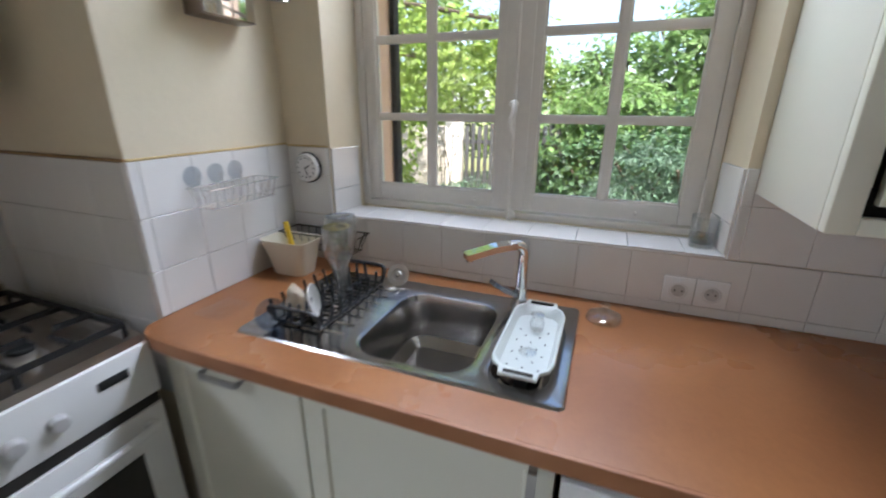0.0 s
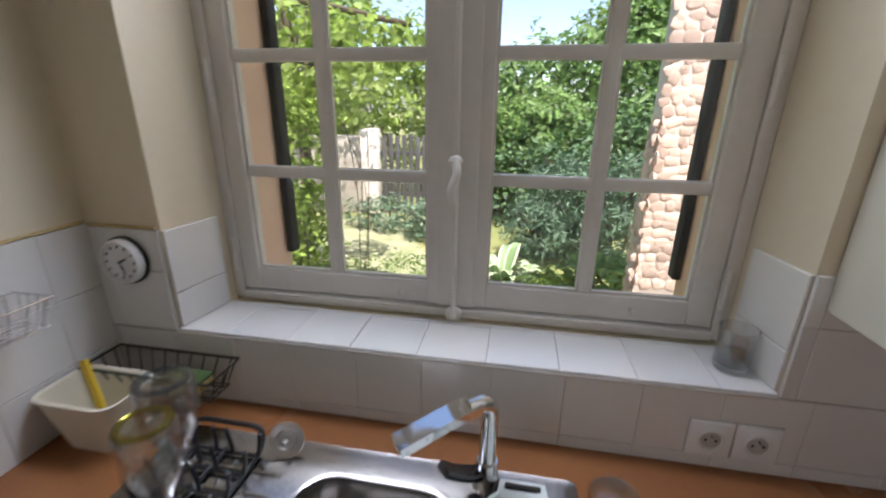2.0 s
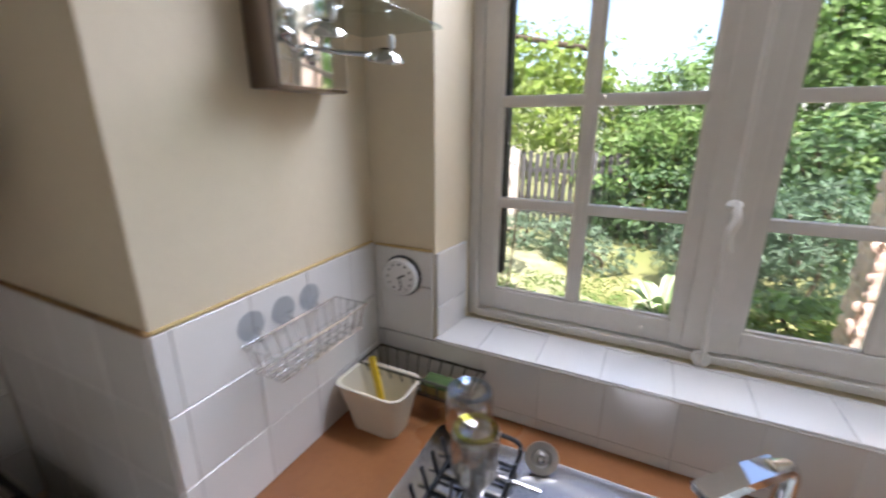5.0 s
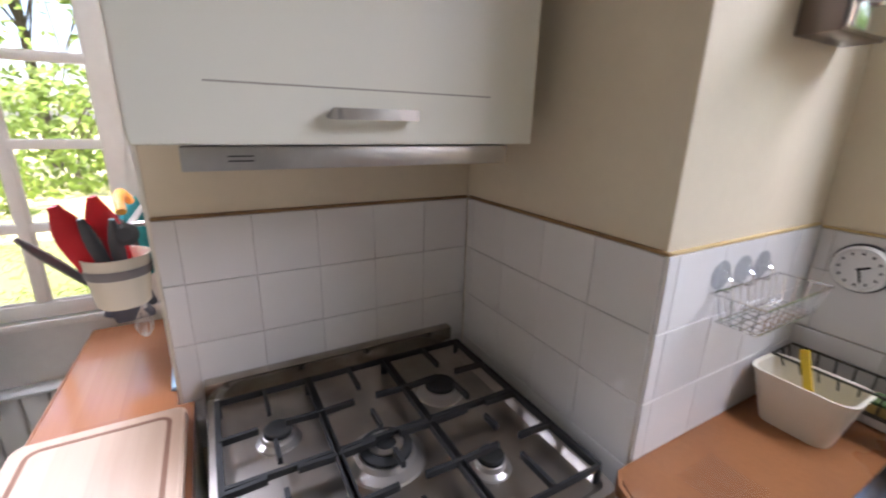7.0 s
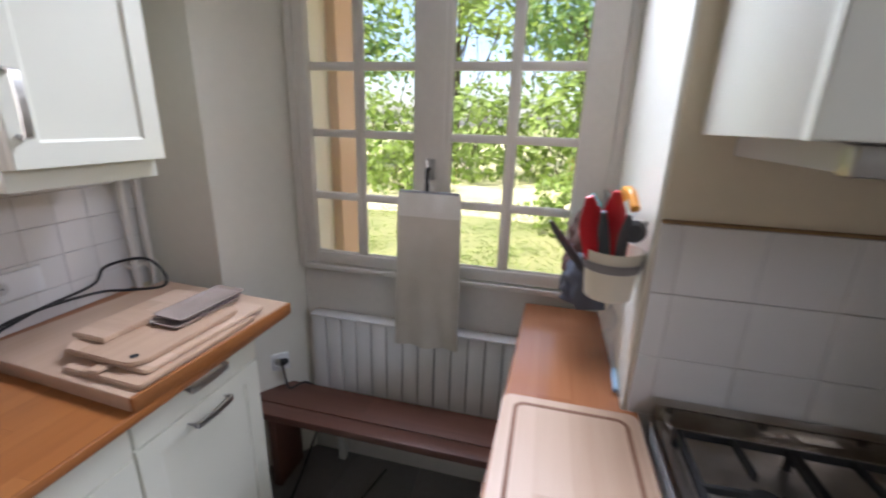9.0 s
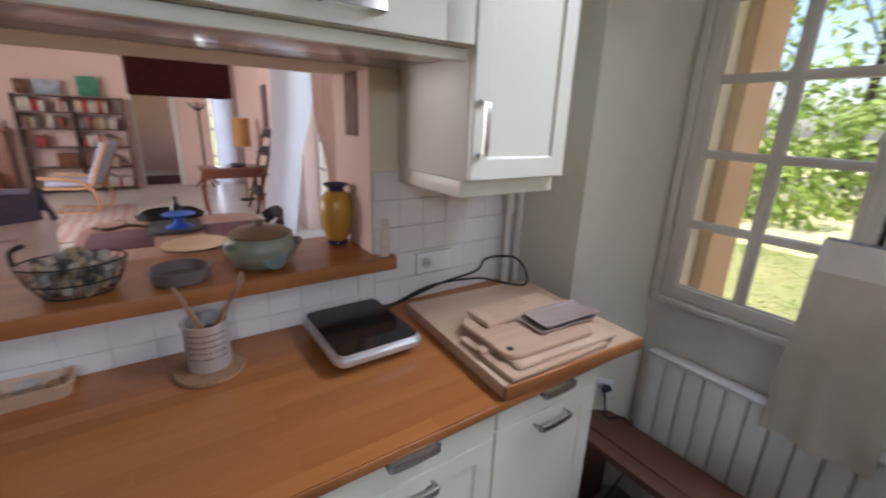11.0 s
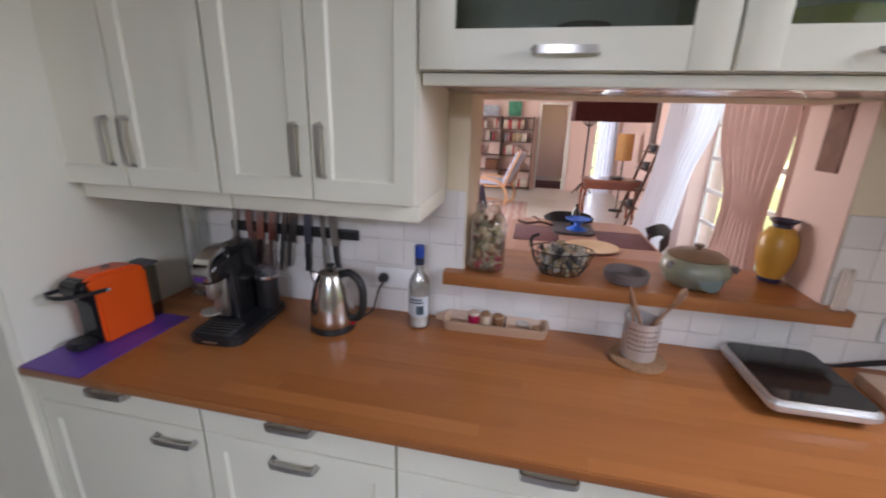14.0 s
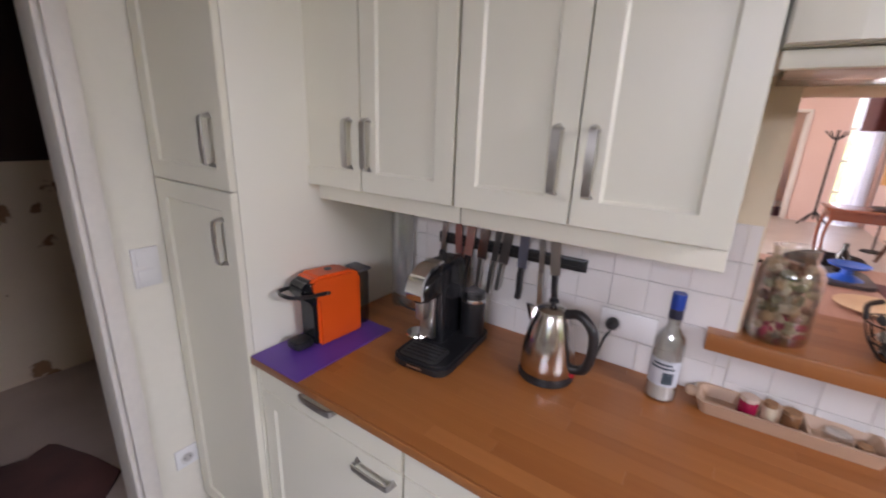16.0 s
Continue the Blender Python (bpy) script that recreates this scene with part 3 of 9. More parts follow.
def bow_handle(at, along, out, length=0.128):
    """A flat bow pull: strap with rounded shoulders and two feet."""
    a, o, c = Vector(along), Vector(out), Vector(at)
    h = length / 2
    pts = [c - a * h, c - a * h + o * 0.022, c - a * (h - 0.003) + o * 0.027, c - a * (h - 0.010) + o * 0.0295, c + o * 0.031,
           c + a * (h - 0.010) + o * 0.0295, c + a * (h - 0.003) + o * 0.027, c + a * h + o * 0.022, c + a * h]
    side = a.cross(o)
    return tube(pts, 0, flat=(0.0085, 0.0025), up=tuple(side.cross(a)))


def facing(bm, at, rz):
    return moved(bm, pose(*at, 0, 0, rz))


OUT_S, OUT_N, OUT_E = (0, 1, 0), (0, -1, 0), (1, 0, 0)


def wall_unit(x0, x1, z0, z1, ndoors, hinge_pairs, label, group):
    """A wall cabinet on the south wall, fronts at y = -0.85."""
    c = thing("wall_cabinet", ((x0 + x1) / 2, -1.05, z0), label, "cabinet", group)
    part("body", box(x0, x1, -1.255, -0.873, z0, z1, 0.002), CAB_SIDE, c)
    w = (x1 - x0) / ndoors
    for k in range(ndoors):
        a = x0 + k * w
        d = part("door", facing(shaker(w - 0.004, z1 - z0 - 0.004), (a + w / 2, -0.851, z0 + 0.002), 180), CAB_WHITE, c)
        inset = 0.036 if ndoors > 1 else 0.024
        hx = a + w - inset if hinge_pairs[k] == "hi" else a + inset
        part("handle", bow_handle((hx, -0.851, z0 + 0.135), (0, 0, 1), OUT_S, 0.132), STEEL, d, "brushed steel bow handle")
    part("pelmet", box(x0, x1, -1.24, -0.892, z0 - 0.05, z0 - 0.001, 0.003), CAB_WHITE, c)
    return c


wall_unit(2.262, 2.885, 1.405, 2.36, 2, ("hi", "lo"), "white shaker wall cabinet with two doors over the coffee machines", "wall cabinets")
wall_unit(1.682, 2.258, 1.405, 2.36, 2, ("hi", "lo"), "white shaker wall cabinet with two doors over the kettle", "wall cabinets")
wall_unit(0.012, 0.377, 1.408, 2.36, 1, ("hi",), "narrow white shaker wall cabinet beside the hatch", "wall cabinets")

SHELF_GLASS = clear_glass("cabinet_glass", (0.55, 0.60, 0.58), 0.04, 1.6)


def glass_unit(x0, x1):
    c = thing("glass_wall_cabinet", ((x0 + x1) / 2, -1.05, 1.735), "white wall cabinet with a glazed lift-up front above the hatch", "cabinet", "glazed cabinets over the hatch")
    for nm, q in (("back_panel", (x0, x1, -1.255, -1.243, 1.735, 2.15)), ("side_panel", (x0, x0 + 0.018, -1.2428, -0.873, 1.735, 2.15)), ("side_panel", (x1 - 0.018, x1, -1.2428, -0.873, 1.735, 2.15)),
                  ("bottom_panel", (x0 + 0.018, x1 - 0.018, -1.2428, -0.873, 1.735, 1.753)), ("top_panel", (x0 + 0.018, x1 - 0.018, -1.2428, -0.873, 2.132, 2.15))):
        part(nm, box(*q), CAB_SIDE, c)
    fr = box(x0 + 0.002, x0 + 0.084, -0.871, -0.851, 1.737, 2.148, 0.002)
    box(x1 - 0.084, x1 - 0.002, -0.871, -0.851, 1.737, 2.148, 0.002, bm=fr)
    box(x0 + 0.084, x1 - 0.084, -0.870, -0.852, 1.737, 1.822, bm=fr)
    box(x0 + 0.084, x1 - 0.084, -0.870, -0.852, 2.066, 2.148, bm=fr)
    d = part("door", fr, CAB_WHITE, c)
    g = part("glass", box(x0 + 0.084, x1 - 0.084, -0.864, -0.860, 1.822, 2.066), SHELF_GLASS, d)
    g.visible_shadow = False
    part("handle", bow_handle(((x0 + x1) / 2, -0.851, 1.775), (1, 0, 0), OUT_S, 0.135), STEEL, d, "brushed steel bow handle")
    return c


glass_unit(0.380, 1.012)
glass_unit(1.016, 1.678)
tagged(part("light_pelmet", box(0.372, 1.676, -0.905, -0.885, 1.705, 1.733, 0.002), CAB_WHITE), "white trim strip under the glazed cabinets", "trim", "", "structure")
tagged(part("hatch_lintel_panel", box(0.40, 1.66, -1.255, -0.905, 1.712, 1.7335, 0.002), surf("glossy_panel", (0.62, 0.52, 0.48), (0.58, 0.48, 0.44), rough=0.1, rough2=0.16)), "glossy panel under the cabinets above the hatch", "panel", "", "structure")


def base_unit(x0, x1, label, door_at=None, z_split=0.785, front=-0.622, handle_z=0.864):
    c = thing("base_cabinet", ((x0 + x1) / 2, -0.92, 0), label, "cabinet", "base cabinets under the long worktop")
    part("body", box(x0, x1, -1.25, front - 0.021, 0.09, 0.862, 0.002), CAB_SIDE, c)
    part("plinth", box(x0, x1, -1.2, front - 0.055, 0, 0.09), CAB_WHITE, c)
    w, z1 = x1 - x0 - 0.004, 0.877
    m = (x0 + x1) / 2
    dr = part("drawer_front", facing(shaker(w, z1 - z_split, stile=0), (m, front, z_split), 180), CAB_WHITE, c)
    part("handle", bow_handle((m, front, handle_z), (1, 0, 0), OUT_S, 0.125), STEEL, dr, "brushed steel bow handle")
    d = part("door", facing(shaker(w, z_split - 0.003 - 0.10), (m, front, 0.10), 180), CAB_WHITE, c)
    part("handle", bow_handle((m if door_at is None else door_at, front, z_split - 0.040), (1, 0, 0), OUT_S, 0.125), STEEL, d, "brushed steel bow handle")
    return c


base_unit(2.222, 2.800, "white base cabinet with drawer under the coffee machines", 2.31)
base_unit(1.662, 2.220, "white base cabinet with drawer under the kettle")
base_unit(0.934, 1.660, "wide white base cabinet with drawer under the hatch")
base_unit(0.430, 0.932, "white base cabinet with drawer under the induction plate")
base_unit(0.010, 0.428, "white end base cabinet with drawer under the chopping boards", z_split=0.797)


def tall_cabinet():
    x0, x1 = 2.806, 3.262
    c = thing("tall_cabinet", (3.03, -0.9, 0), "tall white larder cabinet with two doors beside the doorway", "cabinet")
    part("body", box(x0, x1, -1.255, -0.616, 0.09, 2.36, 0.002), CAB_SIDE, c)
    part("plinth", box(x0, x1, -1.2, -0.66, 0, 0.09), CAB_WHITE, c)
    lo = part("door", facing(shaker(x1 - x0 - 0.004, 1.302), ((x0 + x1) / 2, -0.595, 0.10), 180), CAB_WHITE, c)
    hi = part("door", facing(shaker(x1 - x0 - 0.004, 0.95), ((x0 + x1) / 2, -0.595, 1.406), 180), CAB_WHITE, c)
    part("handle", bow_handle((2.862, -0.595, 1.258), (0, 0, 1), OUT_S, 0.128), STEEL, lo, "brushed steel bow handle")
    part("handle", bow_handle((2.868, -0.595, 1.538), (0, 0, 1), OUT_S, 0.128), STEEL, hi, "brushed steel bow handle")


tall_cabinet()

# worktops
wt = thing("worktop", (1.4, -0.9, 0.880), "long oiled beech block worktop along the hatch wall", "worktop")
part("front_edge", box(-0.130, 2.802, -0.6038, -0.597, 0.880, 0.905, 0.003), BUTCHER, wt)
lg = thing("hatch_ledge", (1.04, -1.3, 1.058), "thick beech ledge through the serving hatch", "shelf")
part("nosing", box(0.410, 1.676, -1.2028, -1.195, 1.060, 1.106, 0.003), LEDGE_WOOD, lg)


def block_wood(name, tones, rough=0.36, bump=0.04, coat=0.08):
    """Wood of one stave: its own tone for each piece, with long grain."""
    m = stave_wood(name, tones, "x", 40.0, 40.0, rough, bump, coat)
    nt = m.node_tree
    nd, ln = nt.nodes, nt.links
    brick = next(n for n in nd if n.type == "TEX_BRICK")
    info, comb, geo = nd.new("ShaderNodeObjectInfo"), nd.new("ShaderNodeCombineXYZ"), nd.new("ShaderNodeNewGeometry")
    for k in range(3):
        ln.new(info.outputs["Random"], comb.inputs[k])
    for link in list(nt.links):
        if link.from_node == brick:
            ln.new(comb.outputs[0] if link.to_node.type == "VECT_MATH" else info.outputs["Random"], link.to_socket)
        elif link.from_node.type == "TEX_COORD":
            ln.new(geo.outputs["Position"], link.to_socket)
    nd.remove(brick)
    return m


def lay_staves(owner, x0, x1, y0, y1, z0, z1, rows, mat, seed, longest):
    """Glued block of staves, each a piece of its own, in rows with staggered butt joints."""
    me = bpy.data.meshes.new("stave")
    b = box(-0.5, 0.5, -0.5, 0.5, -0.5, 0.5)
    b.to_mesh(me)
    b.free()
    me.materials.append(mat)
    q = random.Random(seed)
    w = (y1 - y0) / rows
    for k in range(rows):
        x = x0
        while x < x1 - 1e-4:
            e = min(x1, x + longest * (q.uniform(0.2, 1.0) if x == x0 else q.uniform(0.65, 1.0)))
            if x1 - e < 0.12:
                e = x1
            s = new("stave", me)
            s.parent = owner
            s.matrix_basis = Matrix.Translation(Vector(((x + e) / 2, y0 + (k + 0.5) * w, (z0 + z1) / 2)) - owner.location) @ Matrix.Diagonal((e - x - 0.0003, w - 0.0003, z1 - z0, 1))
            x = e


BLOCK = block_wood("oiled_beech_stave", ((0.30, 0.098, 0.024), (0.365, 0.130, 0.034), (0.43, 0.165, 0.048)), 0.30)
lay_staves(wt, -0.130, 2.802, -1.254, -0.604, 0.880, 0.905, 15, BLOCK, 5, 0.78)
lay_staves(lg, 0.410, 1.676, -1.560, -1.203, 1.060, 1.106, 8, BLOCK, 6, 0.9)

# upper cabinet beside the window and the worktop run under it
uw = thing("wall_cabinet", (2.55, 1.65, 1.284), "white wall cabinet with an ajar front beside the window", "cabinet")
for nm, q in (("side_panel", (2.226, 2.244, 1.475, 1.838, 1.284, 2.4)), ("bottom_panel", (2.244, 3.0, 1.475, 1.838, 1.284, 1.302)), ("top_panel", (2.244, 3.0, 1.475, 1.838, 2.38, 2.4)),
              ("back_panel", (2.244, 3.0, 1.825, 1.838, 1.302, 2.38)), ("side_panel", (2.982, 3.0, 1.475, 1.825, 1.302, 2.38))):
    part(nm, box(*q, 0.001), CAB_SIDE, uw)
ff = box(2.226, 2.272, 1.448, 1.474, 1.284, 2.4, 0.004)
box(2.272, 3.0, 1.448, 1.474, 1.284, 1.315, 0.003, bm=ff)
part("face_frame", ff, CAB_WHITE, uw)
part("door", facing(shaker(0.70, 1.04), (2.645, 1.46, 1.335), 0), CAB_WHITE, uw)
# added dark strip, no real board: paints the shade behind the ajar door
part("painted_gap_shade", box(2.25, 2.97, 1.50, 1.51, 1.303, 1.36), RECESS_SHADE, uw)

NZ = 0.917
nt = thing("sink_worktop", (1.9, 1.5, 0.877), "worn orange-brown worktop with a rounded edge round the sink", "worktop")
nout = [(0.738, 1.838), (0.738, 1.255), (0.746, 1.212), (0.77, 1.192), (0.80, 1.181), (0.86, 1.174), (1.0, 1.170), (3.262, 1.170), (3.262, 1.838)]
SX0, SX1, SY0, SY1 = 0.987, 1.842, 1.272, 1.745
b = bmesh.new()
rings = [[b.verts.new((x, y, NZ)) for x, y in nout], [b.verts.new((x, y, NZ)) for x, y in rounded(SX0 + 0.02, SX1 - 0.02, SY0 + 0.02, SY1 - 0.02, 0.02)]]
cut = [b.edges.new((r_[k], r_[(k + 1) % len(r_)])) for r_ in rings for k in range(len(r_))]
bmesh.ops.triangle_fill(b, use_beauty=True, use_dissolve=False, edges=cut)
ext = bmesh.ops.extrude_face_region(b, geom=b.faces[:])
bmesh.ops.translate(b, verts=[v for v in ext["geom"] if isinstance(v, bmesh.types.BMVert)], vec=(0, 0, -0.04))
part("slab", b, NORTH_TOP, nt)
part("edge_strip", tube([(0.742, 1.246, NZ - 0.02), (0.744, 1.212, NZ - 0.02), (0.768, 1.185, NZ - 0.02), (0.80, 1.175, NZ - 0.02), (0.86, 1.168, NZ - 0.02), (1.0, 1.165, NZ - 0.02), (3.262, 1.165, NZ - 0.02)], 0, flat=(0.004, 0.0195), up=(0, 0, 1)), EDGE_WORN, nt, "reddish worn edge strip")


def north_base(x0, x1, label, handle, top=NZ - 0.042):
    c = thing("sink_base_cabinet", ((x0 + x1) / 2, 1.5, 0), label, "cabinet", "base cabinets under the sink worktop")
    part("body", box(x0, x1, 1.232, 1.80, 0.09, top), CAB_SIDE, c)
    part("plinth", box(x0, x1, 1.26, 1.78, 0, 0.09), CAB_WHITE, c)
    d = part("door", facing(shaker(x1 - x0 - 0.004, 0.765), ((x0 + x1) / 2, 1.212, 0.10), 0), CAB_WHITE, c)
    p, along = handle
    part("handle", bow_handle(p, along, OUT_N, 0.128), STEEL, d, "brushed steel bow handle")


north_base(0.775, 1.238, "white base cabinet beside the cooker", ((1.00, 1.212, 0.825), (1, 0, 0)))
north_base(1.242, 1.842, "white sink base cabinet", ((1.80, 1.212, 0.77), (0, 0, 1)), 0.70)
dw = thing("dishwasher", (2.15, 1.5, 0), "built-in dishwasher with a dark gap over its white door", "dishwasher")
# body coloured near-black so the gap over the door looks shaded
part("body", box(1.852, 2.442, 1.242, 1.80, 0.05, NZ - 0.045), RECESS_SHADE, dw)
part("door", box(1.852, 2.442, 1.192, 1.235, 0.10, 0.83, 0.004), ENAMEL, dw)
part("latch", box(2.0, 2.03, 1.21, 1.242, 0.835, 0.855, 0.002), BLACK_PLASTIC, dw)
north_base(2.448, 3.05, "white base cabinet beyond the dishwasher", ((2.75, 1.212, 0.80), (1, 0, 0)))

# west worktop between cooker and garden door
ww = thing("side_worktop", (0.1, 0.33, 0.868), "narrow reddish wooden worktop beside the cooker", "worktop")
part("slab", prism([(-0.448, 0.445), (-0.448, 0.195), (0.70, 0.160), (0.70, 0.480), (0.1, 0.480), (0.1, 0.445)], 0.868, 0.905, 0.003), WEST_TOP, ww)
part("edge_strip", tube([(-0.447, 0.1925, 0.8865), (0.699, 0.1575, 0.8865)], 0, flat=(0.002, 0.0175), up=(0, 0, 1)), EDGE_WORN, ww)
sc = thing("side_cabinet", (0.36, 0.33, 0), "narrow white cabinet under the side worktop", "cabinet")
part("body", box(0.105, 0.68, 0.20, 0.478, 0.0, 0.866, 0.002), CAB_SIDE, sc)
part("door", facing(shaker(0.25, 0.76, stile=0.06), (0.70, 0.34, 0.10), 90), CAB_WHITE, sc)
part("batten", box(-0.44, 0.095, 0.41, 0.445, 0.80, 0.867), CAB_SIDE, sc)

# ---- things round the sink ----
sk = thing("kitchen_sink", (1.4, 1.5, NZ), "stainless steel inset sink with a bowl, drainer and half bowl", "sink")


def sink_sheet():
    """Deck with a rounded rim, a deep bowl and a shallow half bowl hung in its holes."""
    b = bmesh.new()
    z = NZ + 0.006

    def loop(x0, x1, y0, y1, r, zz):
        return [b.verts.new((x, y, zz)) for x, y in rounded(x0, x1, y0, y1, r, 6)]

    def bridge(a, c):
        for k in range(len(a)):
            n = (k + 1) % len(a)
            b.faces.new((a[k], a[n], c[n], c[k]))

    rim = [loop(SX0, SX1, SY0, SY1, 0.018, NZ + 0.0005), loop(SX0 + 0.004, SX1 - 0.004, SY0 + 0.004, SY1 - 0.004, 0.016, z), loop(SX0 + 0.016, SX1 - 0.016, SY0 + 0.016, SY1 - 0.016, 0.012, z - 0.003)]
    for a, c in zip(rim, rim[1:]):
        bridge(a, c)
    bowls = []
    for x0, x1, y0, y1, r, deep in ((1.318, 1.622, 1.308, 1.672, 0.07, 0.165), (1.668, 1.800, 1.318, 1.665, 0.05, 0.05)):
        lo = [loop(x0 - 0.008, x1 + 0.008, y0 - 0.008, y1 + 0.008, r + 0.008, z - 0.003), loop(x0, x1, y0, y1, r, z - 0.006),
              loop(x0 + 0.008, x1 - 0.008, y0 + 0.008, y1 - 0.008, r - 0.006, z - 0.03), loop(x0 + 0.02, x1 - 0.02, y0 + 0.02, y1 - 0.02, r - 0.012, z - deep + 0.025),
              loop(x0 + 0.05, x1 - 0.05, y0 + 0.05, y1 - 0.05, max(0.012, r - 0.045), z - deep)]
        for a, c in zip(lo, lo[1:]):
            bridge(a, c)
        b.faces.new(lo[-1])
        bowls.append(lo[0])
    edges = []
    for ring in (rim[-1], *bowls):
        for k in range(len(ring)):
            edges.append(b.edges.get((ring[k], ring[(k + 1) % len(ring)])))
    bmesh.ops.triangle_fill(b, use_beauty=True, use_dissolve=False, edges=edges)
    return b


part("sheet", sink_sheet(), SINK_STEEL, sk)
for k in range(7):
    y = SY0 + 0.09 + k * 0.048
    part("drainer_rib", tube([(1.03, y, NZ + 0.0045), (1.272, y, NZ + 0.003)], 0.004, 6), SINK_STEEL, sk)
part("waste", lathe([(0.042, 0.0), (0.040, 0.004), (0.03, 0.003), (0.022, -0.006), (0, -0.008)], (1.482, 1.46, NZ - 0.157), 24), CHROME, sk, "chrome basket waste")
# dark disc paints the shade in the middle of the waste
part("waste_shade", lathe([(0, 0.0), (0.021, 0.0), (0.021, 0.002), (0, 0.003)], (1.482, 1.46, NZ - 0.162), 20), RECESS_SHADE, sk)
part("overflow", box(1.70, 1.72, SY1 - 0.05, SY1 - 0.03, NZ + 0.003, NZ + 0.006, 0.002), RECESS_SHADE, sk)

tp = thing("kitchen_tap", (1.668, 1.706, NZ + 0.004), "chrome single lever kitchen tap with a flat spout", "tap")
part("base", lathe([(0, 0), (0.027, 0), (0.027, 0.006), (0.024, 0.012), (0.021, 0.05), (0.020, 0.06), (0, 0.06)], (1.668, 1.706, NZ + 0.004), 28), CHROME, tp)
part("column", tube(curve_points([(1.668, 1.706, NZ + 0.05), (1.668, 1.706, NZ + 0.14), (1.668, 1.706, NZ + 0.178), (1.655, 1.695, NZ + 0.196), (1.63, 1.675, NZ + 0.200)], 6), 0.0165, 16), CHROME, tp)
part("spout", tube(curve_points([(1.645, 1.688, NZ + 0.200), (1.60, 1.65, NZ + 0.196), (1.555, 1.612, NZ + 0.186), (1.528, 1.59, NZ + 0.180)], 6), 0, flat=(0.019, 0.009), up=(0, 0, 1)), CHROME, tp)
part("nozzle", rod((1.538, 1.598, NZ + 0.183), (1.538, 1.598, NZ + 0.165), 0.011, 14), CHROME, tp)
part("lever", tube(curve_points([(1.655, 1.690, NZ + 0.045), (1.625, 1.665, NZ + 0.065), (1.595, 1.640, NZ + 0.095)], 6), 0, flat=(0.015, 0.007), up=(0, 0, 1)), surf("dark_chrome", (0.2, 0.2, 0.21), (0.15, 0.15, 0.16), rough=0.12, metal=1.0), tp)

# white colander tray over the half bowl
co = thing("colander_tray", (1.735, 1.5, NZ + 0.008), "milky white plastic colander tray with slotted ends over the half bowl", "colander")
cz = NZ + 0.010


def tray_outline(g):
    """Tray plan with tapered ends, drawn in by g."""
    return [(1.808 - g, 1.625), (1.800 - g, 1.655 - g * 0.5), (1.782 - g * 0.6, 1.672 - g), (1.778 - g * 0.6, 1.700 - g), (1.694 + g * 0.6, 1.700 - g), (1.690 + g * 0.6, 1.672 - g), (1.672 + g, 1.655 - g * 0.5), (1.664 + g, 1.625),
            (1.664 + g, 1.385), (1.672 + g, 1.355 + g * 0.5), (1.690 + g * 0.6, 1.338 + g), (1.694 + g * 0.6, 1.312 + g), (1.778 - g * 0.6, 1.312 + g), (1.782 - g * 0.6, 1.338 + g), (1.800 - g, 1.355 + g * 0.5), (1.808 - g, 1.385)]


TRAY_WHITE = surf("milky_plastic", (0.60, 0.63, 0.60), (0.54, 0.57, 0.54), scale=5, rough=0.28, bump=0.01, bscale=120)
b = loft([[(x, y, cz + 0.016) for x, y in tray_outline(0.0)], [(x, y, cz + 0.022) for x, y in tray_outline(0.002)], [(x, y, cz + 0.021) for x, y in tray_outline(0.007)],
          [(x, y, cz + 0.010) for x, y in rounded(1.676, 1.796, 1.352, 1.660, 0.035, 3)[1:] + rounded(1.676, 1.796, 1.352, 1.660, 0.035, 3)[:1]], [(x, y, cz - 0.004) for x, y in rounded(1.682, 1.790, 1.366, 1.648, 0.032, 3)[1:] + rounded(1.682, 1.790, 1.366, 1.648, 0.032, 3)[:1]]], (False, True))
part("tray", b, TRAY_WHITE, co)
# slots are dark inlays coloured like the shade inside them
for y in (1.326, 1.686):
    part("slot", prism(rounded(1.703, 1.769, y - 0.005, y + 0.005, 0.0045), cz + 0.018, cz + 0.0232), RECESS_SHADE, co)
# holes drawn as dark discs, their shade put into the colour
for i in range(5):
    for k in range(7):
        if (i + k) % 2 == 0:
            part("hole", lathe([(0, 0), (0.0025, 0), (0.0025, 0.001), (0, 0.001)], (1.700 + i * 0.018, 1.385 + k * 0.029, cz - 0.0035), 8), RECESS_SHADE, co)
part("boss", lathe([(0.02, 0.0), (0.022, 0.003), (0.018, 0.004), (0, 0.0035)], (1.737, 1.45, cz - 0.004), 20), GLASSWARE, co)
gl = thing("small_glass", (1.74, 1.57, cz - 0.003), "small clear glass stopper lying in the colander", "glass")
part("glass", lathe([(0, 0), (0.016, 0), (0.020, 0.02), (0.014, 0.04), (0.018, 0.046), (0, 0.05)], (1.74, 1.57, cz - 0.003), 20), GLASSWARE, gl)

# dish rack with black prongs and what drains on it
rk = thing("dish_rack", (1.13, 1.5, NZ + 0.005), "black plastic plate rack with two rows of prongs", "dish rack")
rz = NZ + 0.012
for x in (1.062, 1.130, 1.205):
    part("rail", tube([(x, 1.345, rz), (x, 1.685, rz)], 0.0045, 8), BLACK_PLASTIC, rk)
for k in range(8):
    y = 1.35 + k * 0.047
    part("cross_wire", tube([(1.062, y, rz), (1.205, y, rz)], 0.004, 8), BLACK_PLASTIC, rk)
for k in range(8):
    y = 1.35 + k * 0.047
    for x, lean in ((1.062, -0.012), (1.112, 0.004), (1.150, -0.004), (1.205, 0.014)):
        part("prong", tube(curve_points([(x, y, rz), (x + lean * 0.6, y, rz + 0.03), (x + lean, y - 0.004, rz + 0.062)], 4), 0.0042, 8), BLACK_PLASTIC, rk)

